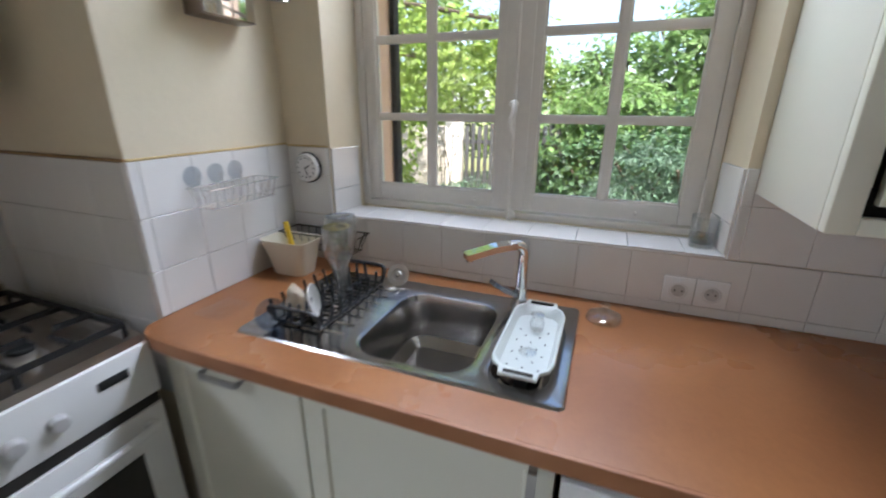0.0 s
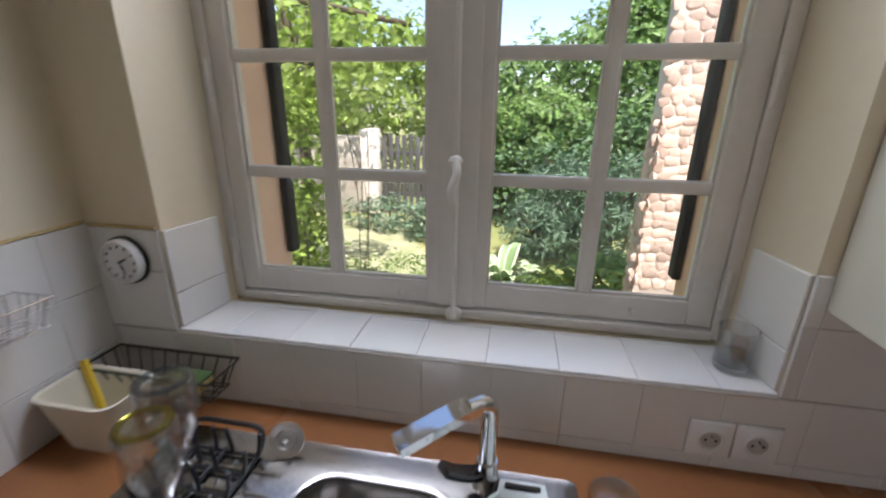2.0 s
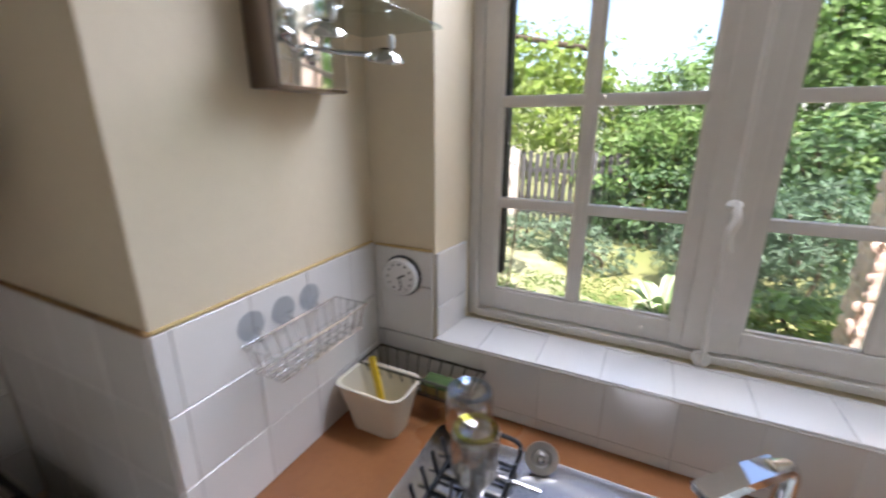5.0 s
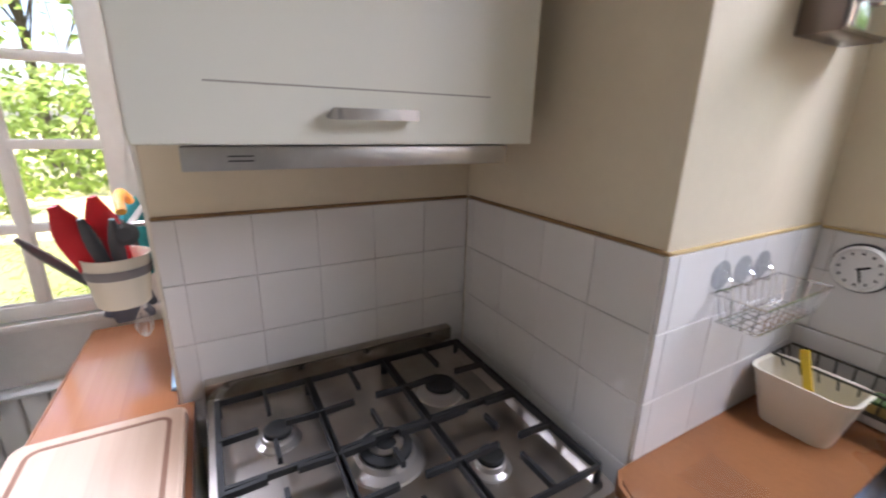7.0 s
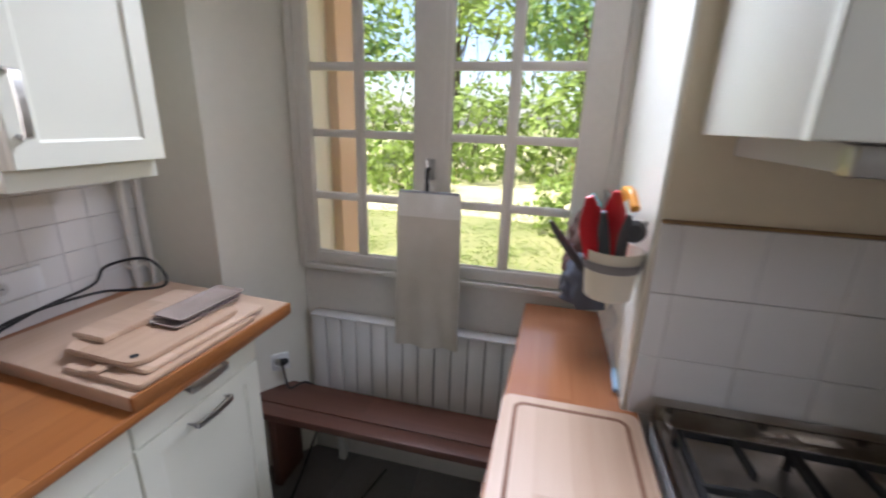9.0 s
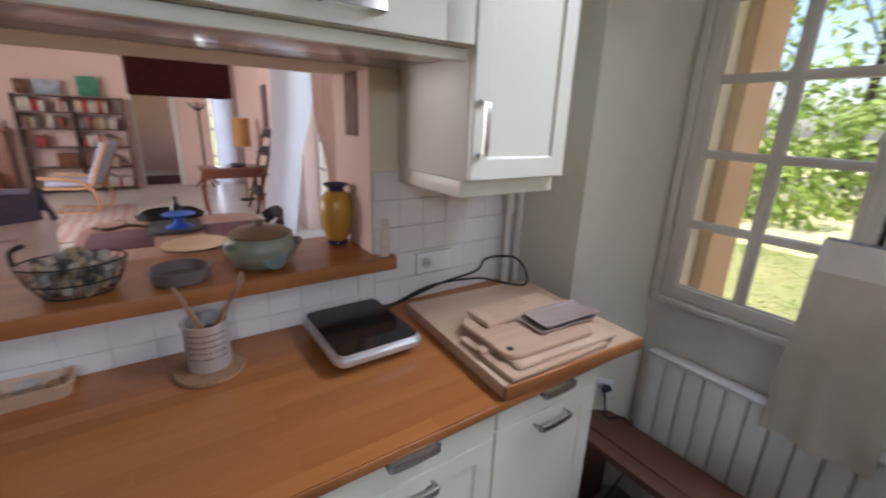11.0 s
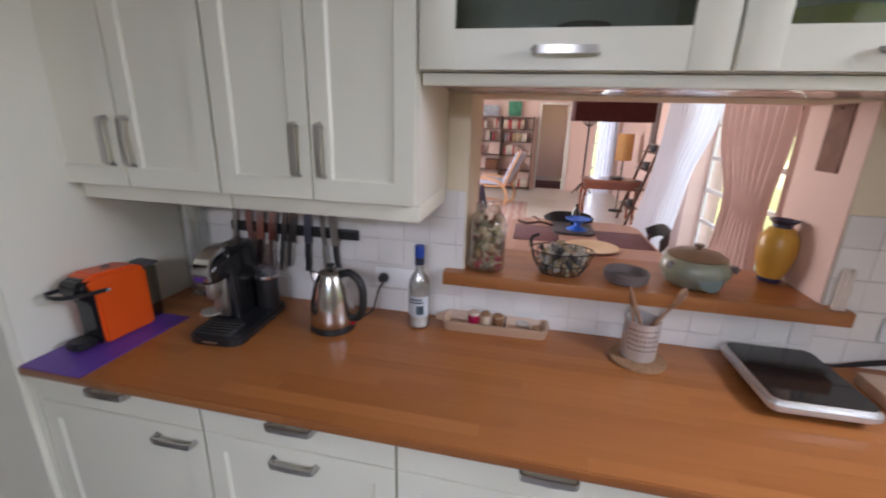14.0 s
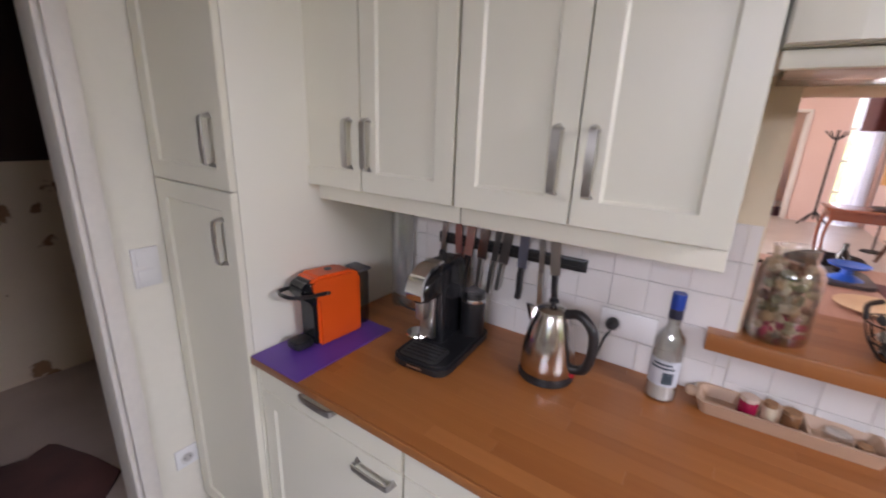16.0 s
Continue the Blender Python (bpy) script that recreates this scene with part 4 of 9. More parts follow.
for y, tip in ((1.350, -0.022), (1.679, 0.022)):
    part("end_hoop", tube(curve_points([(1.062, y, rz), (1.056, y + tip * 0.6, rz + 0.030), (1.066, y + tip, rz + 0.052), (1.134, y + tip, rz + 0.055), (1.200, y + tip, rz + 0.052), (1.212, y + tip * 0.6, rz + 0.030), (1.205, y, rz)], 5), 0.0055, 8), BLACK_PLASTIC, rk)

YELLOW = surf("yellow_plastic", (0.75, 0.52, 0.02), (0.70, 0.47, 0.02), rough=0.35)
PALE_YELLOW = clear_glass("yellowish_glass_base", (0.86, 0.84, 0.45), 0.06, 1.8, 1.0)
BLUE_RING = clear_glass("bluish_glass_base", (0.72, 0.80, 0.90), 0.06, 1.8, 1.0)


def draining_bottle(x, y, top, r, ring, label):
    c = thing("draining_bottle", (x, y, NZ + 0.02), label, "bottle", "bottles upside down on the rack")
    z0 = NZ + 0.02
    h = top - z0
    prof = [(0.012, 0), (0.014, 0.004), (0.0135, 0.02), (0.014, h * 0.35), (r * 0.6, h * 0.50), (r, h * 0.66), (r, h * 0.97), (r * 0.94, h), (r * 0.5, h - 0.008), (0, h - 0.010),
            (0, h - 0.014), (r * 0.5, h - 0.012), (r - 0.004, h * 0.95), (r - 0.004, h * 0.67), (r * 0.55, h * 0.52), (0.0105, h * 0.35), (0.010, 0)]
    part("glass", lathe(prof, (x, y, z0), 32), GLASSWARE, c)
    part("base_ring", lathe([(r * 0.66, 0), (r * 0.92, 0.0), (r * 0.92, 0.002), (r * 0.66, 0.002), (r * 0.66, 0)], (x, y, z0 + h - 0.001), 32), ring, c)


draining_bottle(1.135, 1.575, 1.178, 0.046, BLUE_RING, "clear glass bottle draining upside down with a bluish base")
draining_bottle(1.182, 1.490, 1.172, 0.042, PALE_YELLOW, "clear glass bottle draining upside down with a yellow base")


def soft_blob(c, size, seed, name_mat, sharp=3.0, amp=0.18):
    b = bmesh.new()
    bmesh.ops.create_icosphere(b, subdivisions=3, radius=1)
    for v in b.verts:
        n = noise.noise(v.co * sharp * 0.5 + Vector((seed, 0, 0)))
        v.co *= 1 + amp * n
        v.co = Vector((v.co.x * size[0], v.co.y * size[1], v.co.z * size[2])) + Vector(c)
    return b


CREAM_CLOTH = surf("cream_cloth", (0.72, 0.62, 0.50), (0.66, 0.54, 0.40), scale=20, rough=0.9, bump=0.3, bscale=200, sheen=0.2)
WHITE_CLOTH = surf("white_cloth", (0.78, 0.75, 0.70), (0.72, 0.69, 0.63), scale=18, rough=0.9, bump=0.3, bscale=200, sheen=0.2)
cl = thing("pan_scrubber", (1.10, 1.385, NZ + 0.015), "worn cream pan scrubber standing in the rack", "scrubber")
part("pad", soft_blob((1.098, 1.390, NZ + 0.058), (0.030, 0.020, 0.044), 1.3, None, 3.4, 0.35), CREAM_CLOTH, cl)
wd = thing("small_white_dish", (1.135, 1.392, NZ + 0.015), "small white dish standing on edge in the rack", "dish")
part("dish", moved(lathe([(0, 0), (0.03, 0.0), (0.048, 0.010), (0.046, 0.013), (0.03, 0.005), (0, 0.005)], (0, 0, 0), 28), pose(1.142, 1.400, NZ + 0.062, 0, 78, 25)), WHITE_PLASTIC, wd)
gz = thing("glass_bowl", (1.075, 1.345, NZ + 0.005), "bluish glass bowl lying in the rack", "bowl")
part("bowl", moved(lathe([(0, 0), (0.025, 0.0), (0.042, 0.022), (0.044, 0.04), (0.041, 0.04), (0.038, 0.022), (0.023, 0.004), (0, 0.004)], (0, 0, 0), 24), pose(1.07, 1.345, NZ + 0.03, 60, 0, 20)), clear_glass("blue_glass", (0.75, 0.82, 0.92), 0.03, 1.5), gz)

sp = thing("sink_strainer", (1.255, 1.700, NZ + 0.004), "perforated steel sink strainer leaning on the rim", "strainer")
sb = lathe([(0, 0.004), (0.018, 0.004), (0.022, 0.010), (0.036, 0.012), (0.037, 0.009), (0.024, 0.006), (0.020, 0.0), (0, 0.0)], (0, 0, 0), 28)
part("disc", moved(sb, pose(1.255, 1.712, NZ + 0.036, 68, 0, 15)), STEEL, sp)
part("knob", moved(lathe([(0.006, 0), (0.004, 0.008), (0.008, 0.014), (0, 0.018)], (0, 0, 0.006), 14), pose(1.255, 1.712, NZ + 0.036, 68, 0, 15)), CHROME, sp)

# tub with washing-up brush in the corner
tb = thing("utensil_tub", (0.845, 1.67, NZ), "cream plastic tub with rounded corners by the wall", "tub")
ol = rounded(0.752, 0.938, 1.620, 1.745, 0.03)
il = rounded(0.757, 0.933, 1.625, 1.740, 0.027)
lo = rounded(0.780, 0.912, 1.638, 1.727, 0.028)
li = rounded(0.784, 0.908, 1.642, 1.723, 0.026)
part("tub", loft([[(x, y, NZ) for x, y in lo], [(x, y, NZ + 0.120) for x, y in ol], [(x, y, NZ + 0.127) for x, y in rounded(0.748, 0.942, 1.616, 1.749, 0.033)], [(x, y, NZ + 0.125) for x, y in il], [(x, y, NZ + 0.006) for x, y in li]]), CREAM_PLASTIC, tb)
yb = thing("washing_up_brush", (0.86, 1.655, NZ + 0.01), "yellow plastic washing-up brush standing in the tub", "brush")
part("handle", tube(curve_points([(0.868, 1.668, NZ + 0.045), (0.845, 1.680, NZ + 0.11), (0.818, 1.694, NZ + 0.180)], 6), 0, flat=(0.0085, 0.004), up=(0, -1, 0.2)), YELLOW, yb)
part("head", box(0.860, 0.884, 1.655, 1.682, NZ + 0.012, NZ + 0.05, 0.006), YELLOW, yb)


def wire_basket(name, at, x0, x1, y0, y1, zt, zb, n, m, mat, label, r=0.0022, drop=0.02):
    c = thing(name, at, label, "wire basket")
    part("rim", tube([(x0, y0, zt), (x1, y0, zt), (x1, y1, zt), (x0, y1, zt)], r * 1.5, 8, closed=True), mat, c)
    i = drop
    part("base_loop", tube([(x0 + i, y0 + i, zb), (x1 - i, y0 + i, zb), (x1 - i, y1 - i, zb), (x0 + i, y1 - i, zb)], r, 8, closed=True), mat, c)
    for k in range(n):
        f = (k + 0.5) / n
        x, xi = x0 + f * (x1 - x0), x0 + i + f * (x1 - x0 - 2 * i)
        part("wire", tube([(x, y0, zt), (xi, y0 + i, zb), (xi, y1 - i, zb), (x, y1, zt)], r, 6), mat, c)
    for k in range(m):
        f = (k + 0.5) / m
        y, yi = y0 + f * (y1 - y0), y0 + i + f * (y1 - y0 - 2 * i)
        part("wire", tube([(x0, y, zt), (x0 + i, yi, zb), (x1 - i, yi, zb), (x1, y, zt)], r, 6), mat, c)
    return c


DARK_WIRE = surf("dark_coated_wire", (0.10, 0.095, 0.075), (0.07, 0.066, 0.05), rough=0.35, metal=0.6)
CHROME_WIRE = surf("chrome_wire", (0.75, 0.75, 0.74), (0.65, 0.65, 0.64), rough=0.15, metal=1.0)
wire_basket("sponge_basket", (0.92, 1.78, 1.0), 0.752, 1.075, 1.728, 1.830, 1.045, 0.985, 9, 3, DARK_WIRE, "dark wire sponge basket hanging on the tiles under the window")
sg = thing("sponge", (0.97, 1.78, 0.99), "green and yellow scouring sponge in the wire basket", "sponge")
part("foam", box(0.925, 1.02, 1.752, 1.808, 0.989, 1.010, 0.004), surf("yellow_foam", (0.45, 0.34, 0.12), (0.38, 0.28, 0.1), scale=60, rough=0.95, bump=0.5, bscale=200), sg)
part("scourer", box(0.925, 1.02, 1.752, 1.808, 1.011, 1.019, 0.002), surf("green_scourer", (0.10, 0.16, 0.05), (0.07, 0.12, 0.04), scale=40, rough=0.95, bump=0.5, bscale=250), sg)
wr = wire_basket("suction_shelf", (0.80, 1.52, 1.2), 0.748, 0.842, 1.395, 1.660, 1.262, 1.205, 4, 9, CHROME_WIRE, "chrome wire shelf held on the tiles by three suction cups", 0.0016, 0.012)
SUCTION = clear_glass("clear_suction_rubber", (0.86, 0.88, 0.90), 0.10, 1.5)
for y in (1.425, 1.505, 1.580):
    sc_ = part("suction_cup", lathe([(0, 0.012), (0.010, 0.012), (0.014, 0.006), (0.030, 0.0), (0.030, -0.002), (0, -0.002)], (0.744, y, 1.292), 22, tilt=pose(0, 0, 0, 0, 90)), SUCTION, wr)
    part("hook", tube(curve_points([(0.756, y, 1.292), (0.764, y, 1.285), (0.762, y, 1.265), (0.752, y, 1.262)], 4), 0.0022, 6), CHROME_WIRE, sc_)

ck = thing("wall_clock", (0.832, 1.83, 1.273), "small round white clock stuck to the tiles", "clock")
part("case", lathe([(0, 0), (0.050, 0), (0.052, 0.006), (0.052, 0.020), (0.048, 0.026), (0.044, 0.024), (0.043, 0.020), (0, 0.020)], (0.832, 1.834, 1.273), 40, tilt=pose(0, 0, 0, 90)), ENAMEL, ck)
part("rim_back", lathe([(0.050, 0.0), (0.056, 0.001), (0.056, 0.008), (0.050, 0.009)], (0.832, 1.834, 1.273), 40, tilt=pose(0, 0, 0, 90)), BLACK_PLASTIC, ck)
for k in range(12):
    a = radians(30 * k)
    part("hour_mark", box(0.832 + 0.036 * math.sin(a) - 0.002, 0.832 + 0.036 * math.sin(a) + 0.002, 1.8125, 1.8140, 1.273 + 0.036 * math.cos(a) - 0.003, 1.273 + 0.036 * math.cos(a) + 0.003), BLACK_PLASTIC, ck)
for ang, ln_, w_ in ((62, 0.020, 0.0022), (165, 0.030, 0.0016)):
    part("clock_pointer", turned(box(0.832 - w_, 0.832 + w_, 1.8105, 1.8120, 1.273 - 0.004, 1.273 + ln_), (0.832, 1.811, 1.273), 0, ang, 0), BLACK_PLASTIC, ck)

# spotlight bracket on the corner wall
lf = thing("wall_light", (0.735, 1.60, 1.72), "chrome wall light with a box mount and glass reflectors on arms", "wall lamp")
BRUSHED = surf("satin_box_metal", (0.30, 0.25, 0.22), (0.24, 0.20, 0.18), rough=0.25, metal=1.0)
part("box_mount", box(0.734, 0.80, 1.500, 1.690, 1.722, 1.93, 0.004), BRUSHED, lf)
part("front_plate", box(0.801, 0.806, 1.505, 1.685, 1.727, 1.925, 0.003), CHROME, lf)
LAMP_GLASS = clear_glass("lamp_glass", (0.85, 0.90, 0.88), 0.03, 1.6)
part("glass_plate", box(0.80, 0.99, 1.515, 1.75, 1.838, 1.845, 0.001), LAMP_GLASS, lf)
for x, y, z in ((0.875, 1.545, 1.815), (0.915, 1.66, 1.785)):
    part("arm", tube(curve_points([(0.80, 1.58, 1.80), (0.84, (1.58 + y) / 2, 1.79), (x, y, z)], 5), 0.005, 8), CHROME, lf)
    part("reflector", moved(lathe([(0.010, 0.012), (0.026, 0.006), (0.036, -0.004), (0.037, -0.008), (0.034, -0.006), (0.024, 0.003), (0, 0.008)], (0, 0, 0), 26), pose(x, y, z, 12, 14, 0)), CHROME, lf)
    part("bulb", lathe([(0, 0), (0.006, 0.002), (0.006, 0.022), (0, 0.026)], (x + 0.008, y + 0.01, z + 0.012), 12), WHITE_PLASTIC, lf)
part("bolt", lathe([(0, 0), (0.011, 0), (0.010, 0.014), (0, 0.016)], (0.806, 1.585, 1.775), 16, tilt=pose(0, 0, 0, 0, 90)), CHROME, lf)


# grey for the painted shadow line and sunken shade of the sockets
SOCKET_SHADE = surf("socket_shade_grey", (0.56, 0.55, 0.53), (0.50, 0.49, 0.47), rough=0.5)

SOCKET_WHITE = surf("socket_white", (0.86, 0.86, 0.85), (0.82, 0.82, 0.81), rough=0.3)


def wall_socket(x, y, z, out, label, name="wall_socket", w=0.08, hgt=0.08, dual=False):
    """A plate whose sunk round outlet is shade on a grey disc; out is the wall's normal as degrees about z (0 faces
    -y).
    """
    c = thing(name, (x, y, z), label, "socket", "wall sockets")
    m = pose(x, y, z, 0, 0, out)
    part("plate", moved(box(-w / 2, w / 2, -0.009, 0.0, -hgt / 2, hgt / 2, 0.003), m), SOCKET_WHITE, c)
    # slightly larger grey plate draws the shadow line round the socket
    part("plate_shadow", moved(box(-w / 2 - 0.0015, w / 2 + 0.0015, -0.003, 0.0, -hgt / 2 - 0.0015, hgt / 2 + 0.0015), m), SOCKET_SHADE, c)
    ox = -w / 4 if dual else 0
    part("ring", moved(lathe([(0.022, 0), (0.026, 0.003), (0.024, 0.005), (0.021, 0.004), (0.020, -0.004), (0, -0.004)], (ox, -0.009, 0), 26, tilt=pose(0, 0, 0, 90)), m), WHITE_PLASTIC, c)
    # flat grey disc with the outlet's recess shade in its colour
    part("outlet", moved(lathe([(0, 0.0005), (0.0185, 0.0005), (0.0185, 0.0015), (0, 0.0015)], (ox, -0.0091, 0), 22, tilt=pose(0, 0, 0, 90)), m), SOCKET_SHADE, c)
    # pin holes are dark discs that paint the shade inside
    for dx in (-0.0095, 0.0095):
        part("pin_hole", moved(lathe([(0, 0), (0.0028, 0), (0.0028, 0.001), (0, 0.001)], (ox + dx, -0.0104, 0), 10, tilt=pose(0, 0, 0, 90)), m), RECESS_SHADE, c)
    part("earth_pin", moved(rod((ox, -0.0095, 0.011), (ox, -0.020, 0.011), 0.0024, 8), m), STEEL, c)
    return c


wall_socket(2.098, 1.835, 0.992, 0, "white square wall socket over the sink worktop")
wall_socket(2.182, 1.835, 0.992, 0, "white square wall socket over the sink worktop")

gc = thing("glass_tumbler", (2.147, 1.915, 1.106), "clear glass tumbler with some water on the window sill", "glass")
part("tumbler", lathe([(0, 0), (0.032, 0), (0.034, 0.01), (0.033, 0.05), (0.036, 0.092), (0.034, 0.092), (0.031, 0.05), (0.031, 0.012), (0, 0.010)], (2.147, 1.915, 1.106), 32), GLASSWARE, gc)
part("water", lathe([(0, 0.011), (0.0305, 0.012), (0.0305, 0.036), (0, 0.036)], (2.147, 1.915, 1.106), 28), clear_glass("water", (0.78, 0.80, 0.78), 0.02, 1.33), gc)
ld = thing("butter_dish_cover", (1.907, 1.715, NZ), "clear glass dome lid with a round knob on the worktop", "lid")
part("dome", lathe([(0.052, 0), (0.052, 0.004), (0.046, 0.014), (0.028, 0.022), (0, 0.025), (0, 0.022), (0.027, 0.019), (0.044, 0.011), (0.049, 0.0)], (1.907, 1.715, NZ), 36), GLASSWARE, ld)
part("knob", lathe([(0.006, 0.023), (0.006, 0.030), (0.014, 0.036), (0.015, 0.044), (0.009, 0.050), (0, 0.051)], (1.907, 1.715, NZ), 22), GLASSWARE, ld)
bag = thing("plastic_film", (0.86, 1.36, NZ), "crumpled clear plastic film lying on the worktop corner", "plastic film")
b = bmesh.new()
bmesh.ops.create_grid(b, x_segments=14, y_segments=12, size=0.5)
for v in b.verts:
    v.co = Vector((0.86 + v.co.x * 0.11, 1.355 + v.co.y * 0.12, NZ + 0.004 + 0.010 * abs(noise.noise(v.co * 5))))
part("film", b, clear_glass("film", (0.93, 0.92, 0.92), 0.15, 1.35), bag)

# ---- cooker, hood and the corner by the garden door ----
ckr = thing("gas_cooker", (0.45, 0.85, 0), "white freestanding gas cooker with five burners and black grates", "cooker")
CX0, CX1, CY0, CY1 = 0.110, 0.775, 0.505, 1.180
part("body", box(CX0, CX1 - 0.02, CY0, CY1, 0.03, 0.895, 0.004), ENAMEL, ckr)
part("front_panel", box(CX1 - 0.02, CX1 + 0.012, CY0, CY1, 0.745, 0.897, 0.006), ENAMEL, ckr)
HOB_STEEL = surf("hob_steel", (0.52, 0.48, 0.44), (0.38, 0.34, 0.30), scale=7, rough=0.26, rough2=0.42, metal=1.0, bump=0.04, bscale=90)
b = loft([[(x, y, 0.897) for x, y in rounded(CX0, CX1, CY0, CY1, 0.02)], [(x, y, 0.918) for x, y in rounded(CX0 + 0.004, CX1 - 0.004, CY0 + 0.004, CY1 - 0.004, 0.02)],
          [(x, y, 0.918) for x, y in rounded(CX0 + 0.018, CX1 - 0.018, CY0 + 0.018, CY1 - 0.018, 0.02)], [(x, y, 0.906) for x, y in rounded(CX0 + 0.03, CX1 - 0.03, CY0 + 0.03, CY1 - 0.03, 0.02)]])
part("hob_tray", b, HOB_STEEL, ckr, "brushed steel hob tray")
part("back_lip", box(CX0 - 0.004, CX0 + 0.028, CY0, CY1, 0.905, 0.958, 0.003), surf("stained_lip", (0.46, 0.42, 0.37), (0.28, 0.23, 0.18), scale=9, rough=0.18, metal=1.0), ckr, "greasy brown-stained steel back lip")
od = part("oven_door", box(CX1 - 0.018, CX1 + 0.016, CY0 + 0.006, CY1 - 0.006, 0.14, 0.715, 0.008), ENAMEL, ckr)
part("oven_window", box(CX1 + 0.0165, CX1 + 0.019, CY0 + 0.09, CY1 - 0.09, 0.26, 0.60, 0.001), surf("oven_glass", (0.01, 0.01, 0.01), (0.014, 0.013, 0.012), rough=0.06), od)
# solid dark strip paints the shade between front panel and oven door
part("oven_gap_shade", box(CX1 - 0.016, CX1 + 0.010, CY0 + 0.01, CY1 - 0.01, 0.717, 0.743), RECESS_SHADE, ckr)
part("oven_handle", tube(curve_points([(CX1 + 0.016, CY0 + 0.06, 0.672), (CX1 + 0.05, CY0 + 0.075, 0.675), (CX1 + 0.055, (CY0 + CY1) / 2, 0.675), (CX1 + 0.05, CY1 - 0.075, 0.675), (CX1 + 0.016, CY1 - 0.06, 0.672)], 6), 0.011, 10), WHITE_PLASTIC, od)
part("clock_display", box(CX1 + 0.012, CX1 + 0.015, 1.040, 1.110, 0.832, 0.856, 0.001), BLACK_PLASTIC, ckr)
for k in range(6):
    part("knob", lathe([(0, 0), (0.021, 0), (0.019, 0.012), (0.016, 0.020), (0, 0.021)], (CX1 + 0.012, 0.56 + k * 0.078, 0.815), 22, tilt=pose(0, 0, 0, 0, 90)), surf("knob_grey", (0.5, 0.49, 0.48), (0.45, 0.44, 0.43), rough=0.35), ckr)
for x, y, r in ((0.335, 0.640, 0.030), (0.605, 0.640, 0.036), (0.485, 0.825, 0.054), (0.350, 1.025, 0.038), (0.605, 1.000, 0.028)):
    bu = part("burner", lathe([(r * 1.55, 0.0), (r * 1.5, 0.004), (r * 1.15, 0.010), (r * 1.05, 0.020), (r * 0.9, 0.022), (0, 0.022)], (x, y, 0.906), 30), surf("burner_alloy", (0.62, 0.59, 0.56), (0.50, 0.47, 0.44), rough=0.3, metal=0.9), ckr)
    part("burner_cap", lathe([(r, 0.0225), (r, 0.029), (r * 0.9, 0.032), (0, 0.032)], (x, y, 0.906), 28), BLACK_IRON, bu)
    if r == 0.054:
        part("wok_ring", lathe([(r * 0.66, 0.033), (r * 0.66, 0.037), (r * 0.40, 0.037), (r * 0.40, 0.033)], (x, y, 0.906), 24), STEEL, bu)
for gy0, gy1 in ((0.530, 0.728), (0.732, 0.928), (0.932, 1.156)):
    g = part("grate", tube([(0.205, gy0, 0.946), (0.735, gy0, 0.946), (0.735, gy1, 0.946), (0.205, gy1, 0.946)], 0.0, closed=True, flat=(0.0060, 0.008), up=(0, 0, 1)), BLACK_IRON, ckr, "black cast-iron pan grate")
    ym = (gy0 + gy1) / 2
    bars = [((0.470, gy0, 0.946), (0.470, gy1, 0.946))]
    for x in (0.345, 0.485, 0.605):
        bars += [((x, gy0, 0.949), (x, ym - 0.026, 0.952)), ((x, gy1, 0.949), (x, ym + 0.026, 0.952))]
    for xa, xb in ((0.205, 0.30), (0.39, 0.45), (0.52, 0.565), (0.645, 0.735)):
        bars.append(((xa, ym, 0.949), (xb, ym, 0.952)))
    for p_, q_ in bars:
        part("finger_bar", tube([p_, q_], 0, flat=(0.0042, 0.007), up=(0, 0, 1)), BLACK_IRON, g)
    for x in (0.205, 0.735):
        for y in (gy0, gy1):
            part("grate_foot", rod((x, y, 0.907), (x, y, 0.944), 0.007, 8), BLACK_IRON, g)

hd = thing("hood_cabinet", (0.28, 0.82, 1.525), "cream flap-door cabinet over the cooker hiding an extractor", "cabinet")
part("body", box(0.098, 0.438, 0.492, 1.160, 1.527, 2.42, 0.002), CAB_SIDE, hd)
fd = part("flap_door", facing(shaker(0.672, 0.89, stile=0), (0.462, 0.826, 1.527), 90), CAB_WHITE, hd)
# flat strip; the shade of a groove is put into its colour
part("groove", box(0.4615, 0.4628, 0.585, 1.055, 1.6105, 1.6130), surf("groove_shade", (0.42, 0.38, 0.30), (0.38, 0.34, 0.27), rough=0.6), fd, "thin strip of painted groove shade across the flap door")
part("handle", bow_handle((0.462, 0.826, 1.574), (0, 1, 0), OUT_E, 0.14), STEEL, fd, "brushed steel bow handle")
ex = thing("extractor_hood", (0.3, 0.83, 1.49), "slim steel pull-out extractor under the cabinet", "extractor")
part("drawer_front", box(0.418, 0.446, 0.545, 1.113, 1.489, 1.524, 0.002), STEEL, ex)
part("housing", box(0.12, 0.417, 0.548, 1.110, 1.492, 1.5255), surf("hood_grey", (0.62, 0.60, 0.56), (0.56, 0.54, 0.5), rough=0.4), ex)
for z in (1.502, 1.509):
    part("label_bar", box(0.4462, 0.4472, 0.605, 0.640, z, z + 0.002), BLACK_PLASTIC, ex)

rd = thing("radiator", (-0.43, -0.22, 0.30), "white panel radiator with upright flutes under the garden door", "radiator")
part("back_panel", box(-0.470, -0.442, -0.690, 0.262, 0.30, 0.735, 0.004), ENAMEL, rd)
for k in range(14):
    y = -0.688 + k * 0.068
    part("flute", box(-0.441, -0.412, y, y + 0.0635, 0.305, 0.735, 0.006), ENAMEL, rd)
part("top_grille", box(-0.472, -0.408, -0.692, 0.264, 0.7365, 0.748, 0.003), ENAMEL, rd)
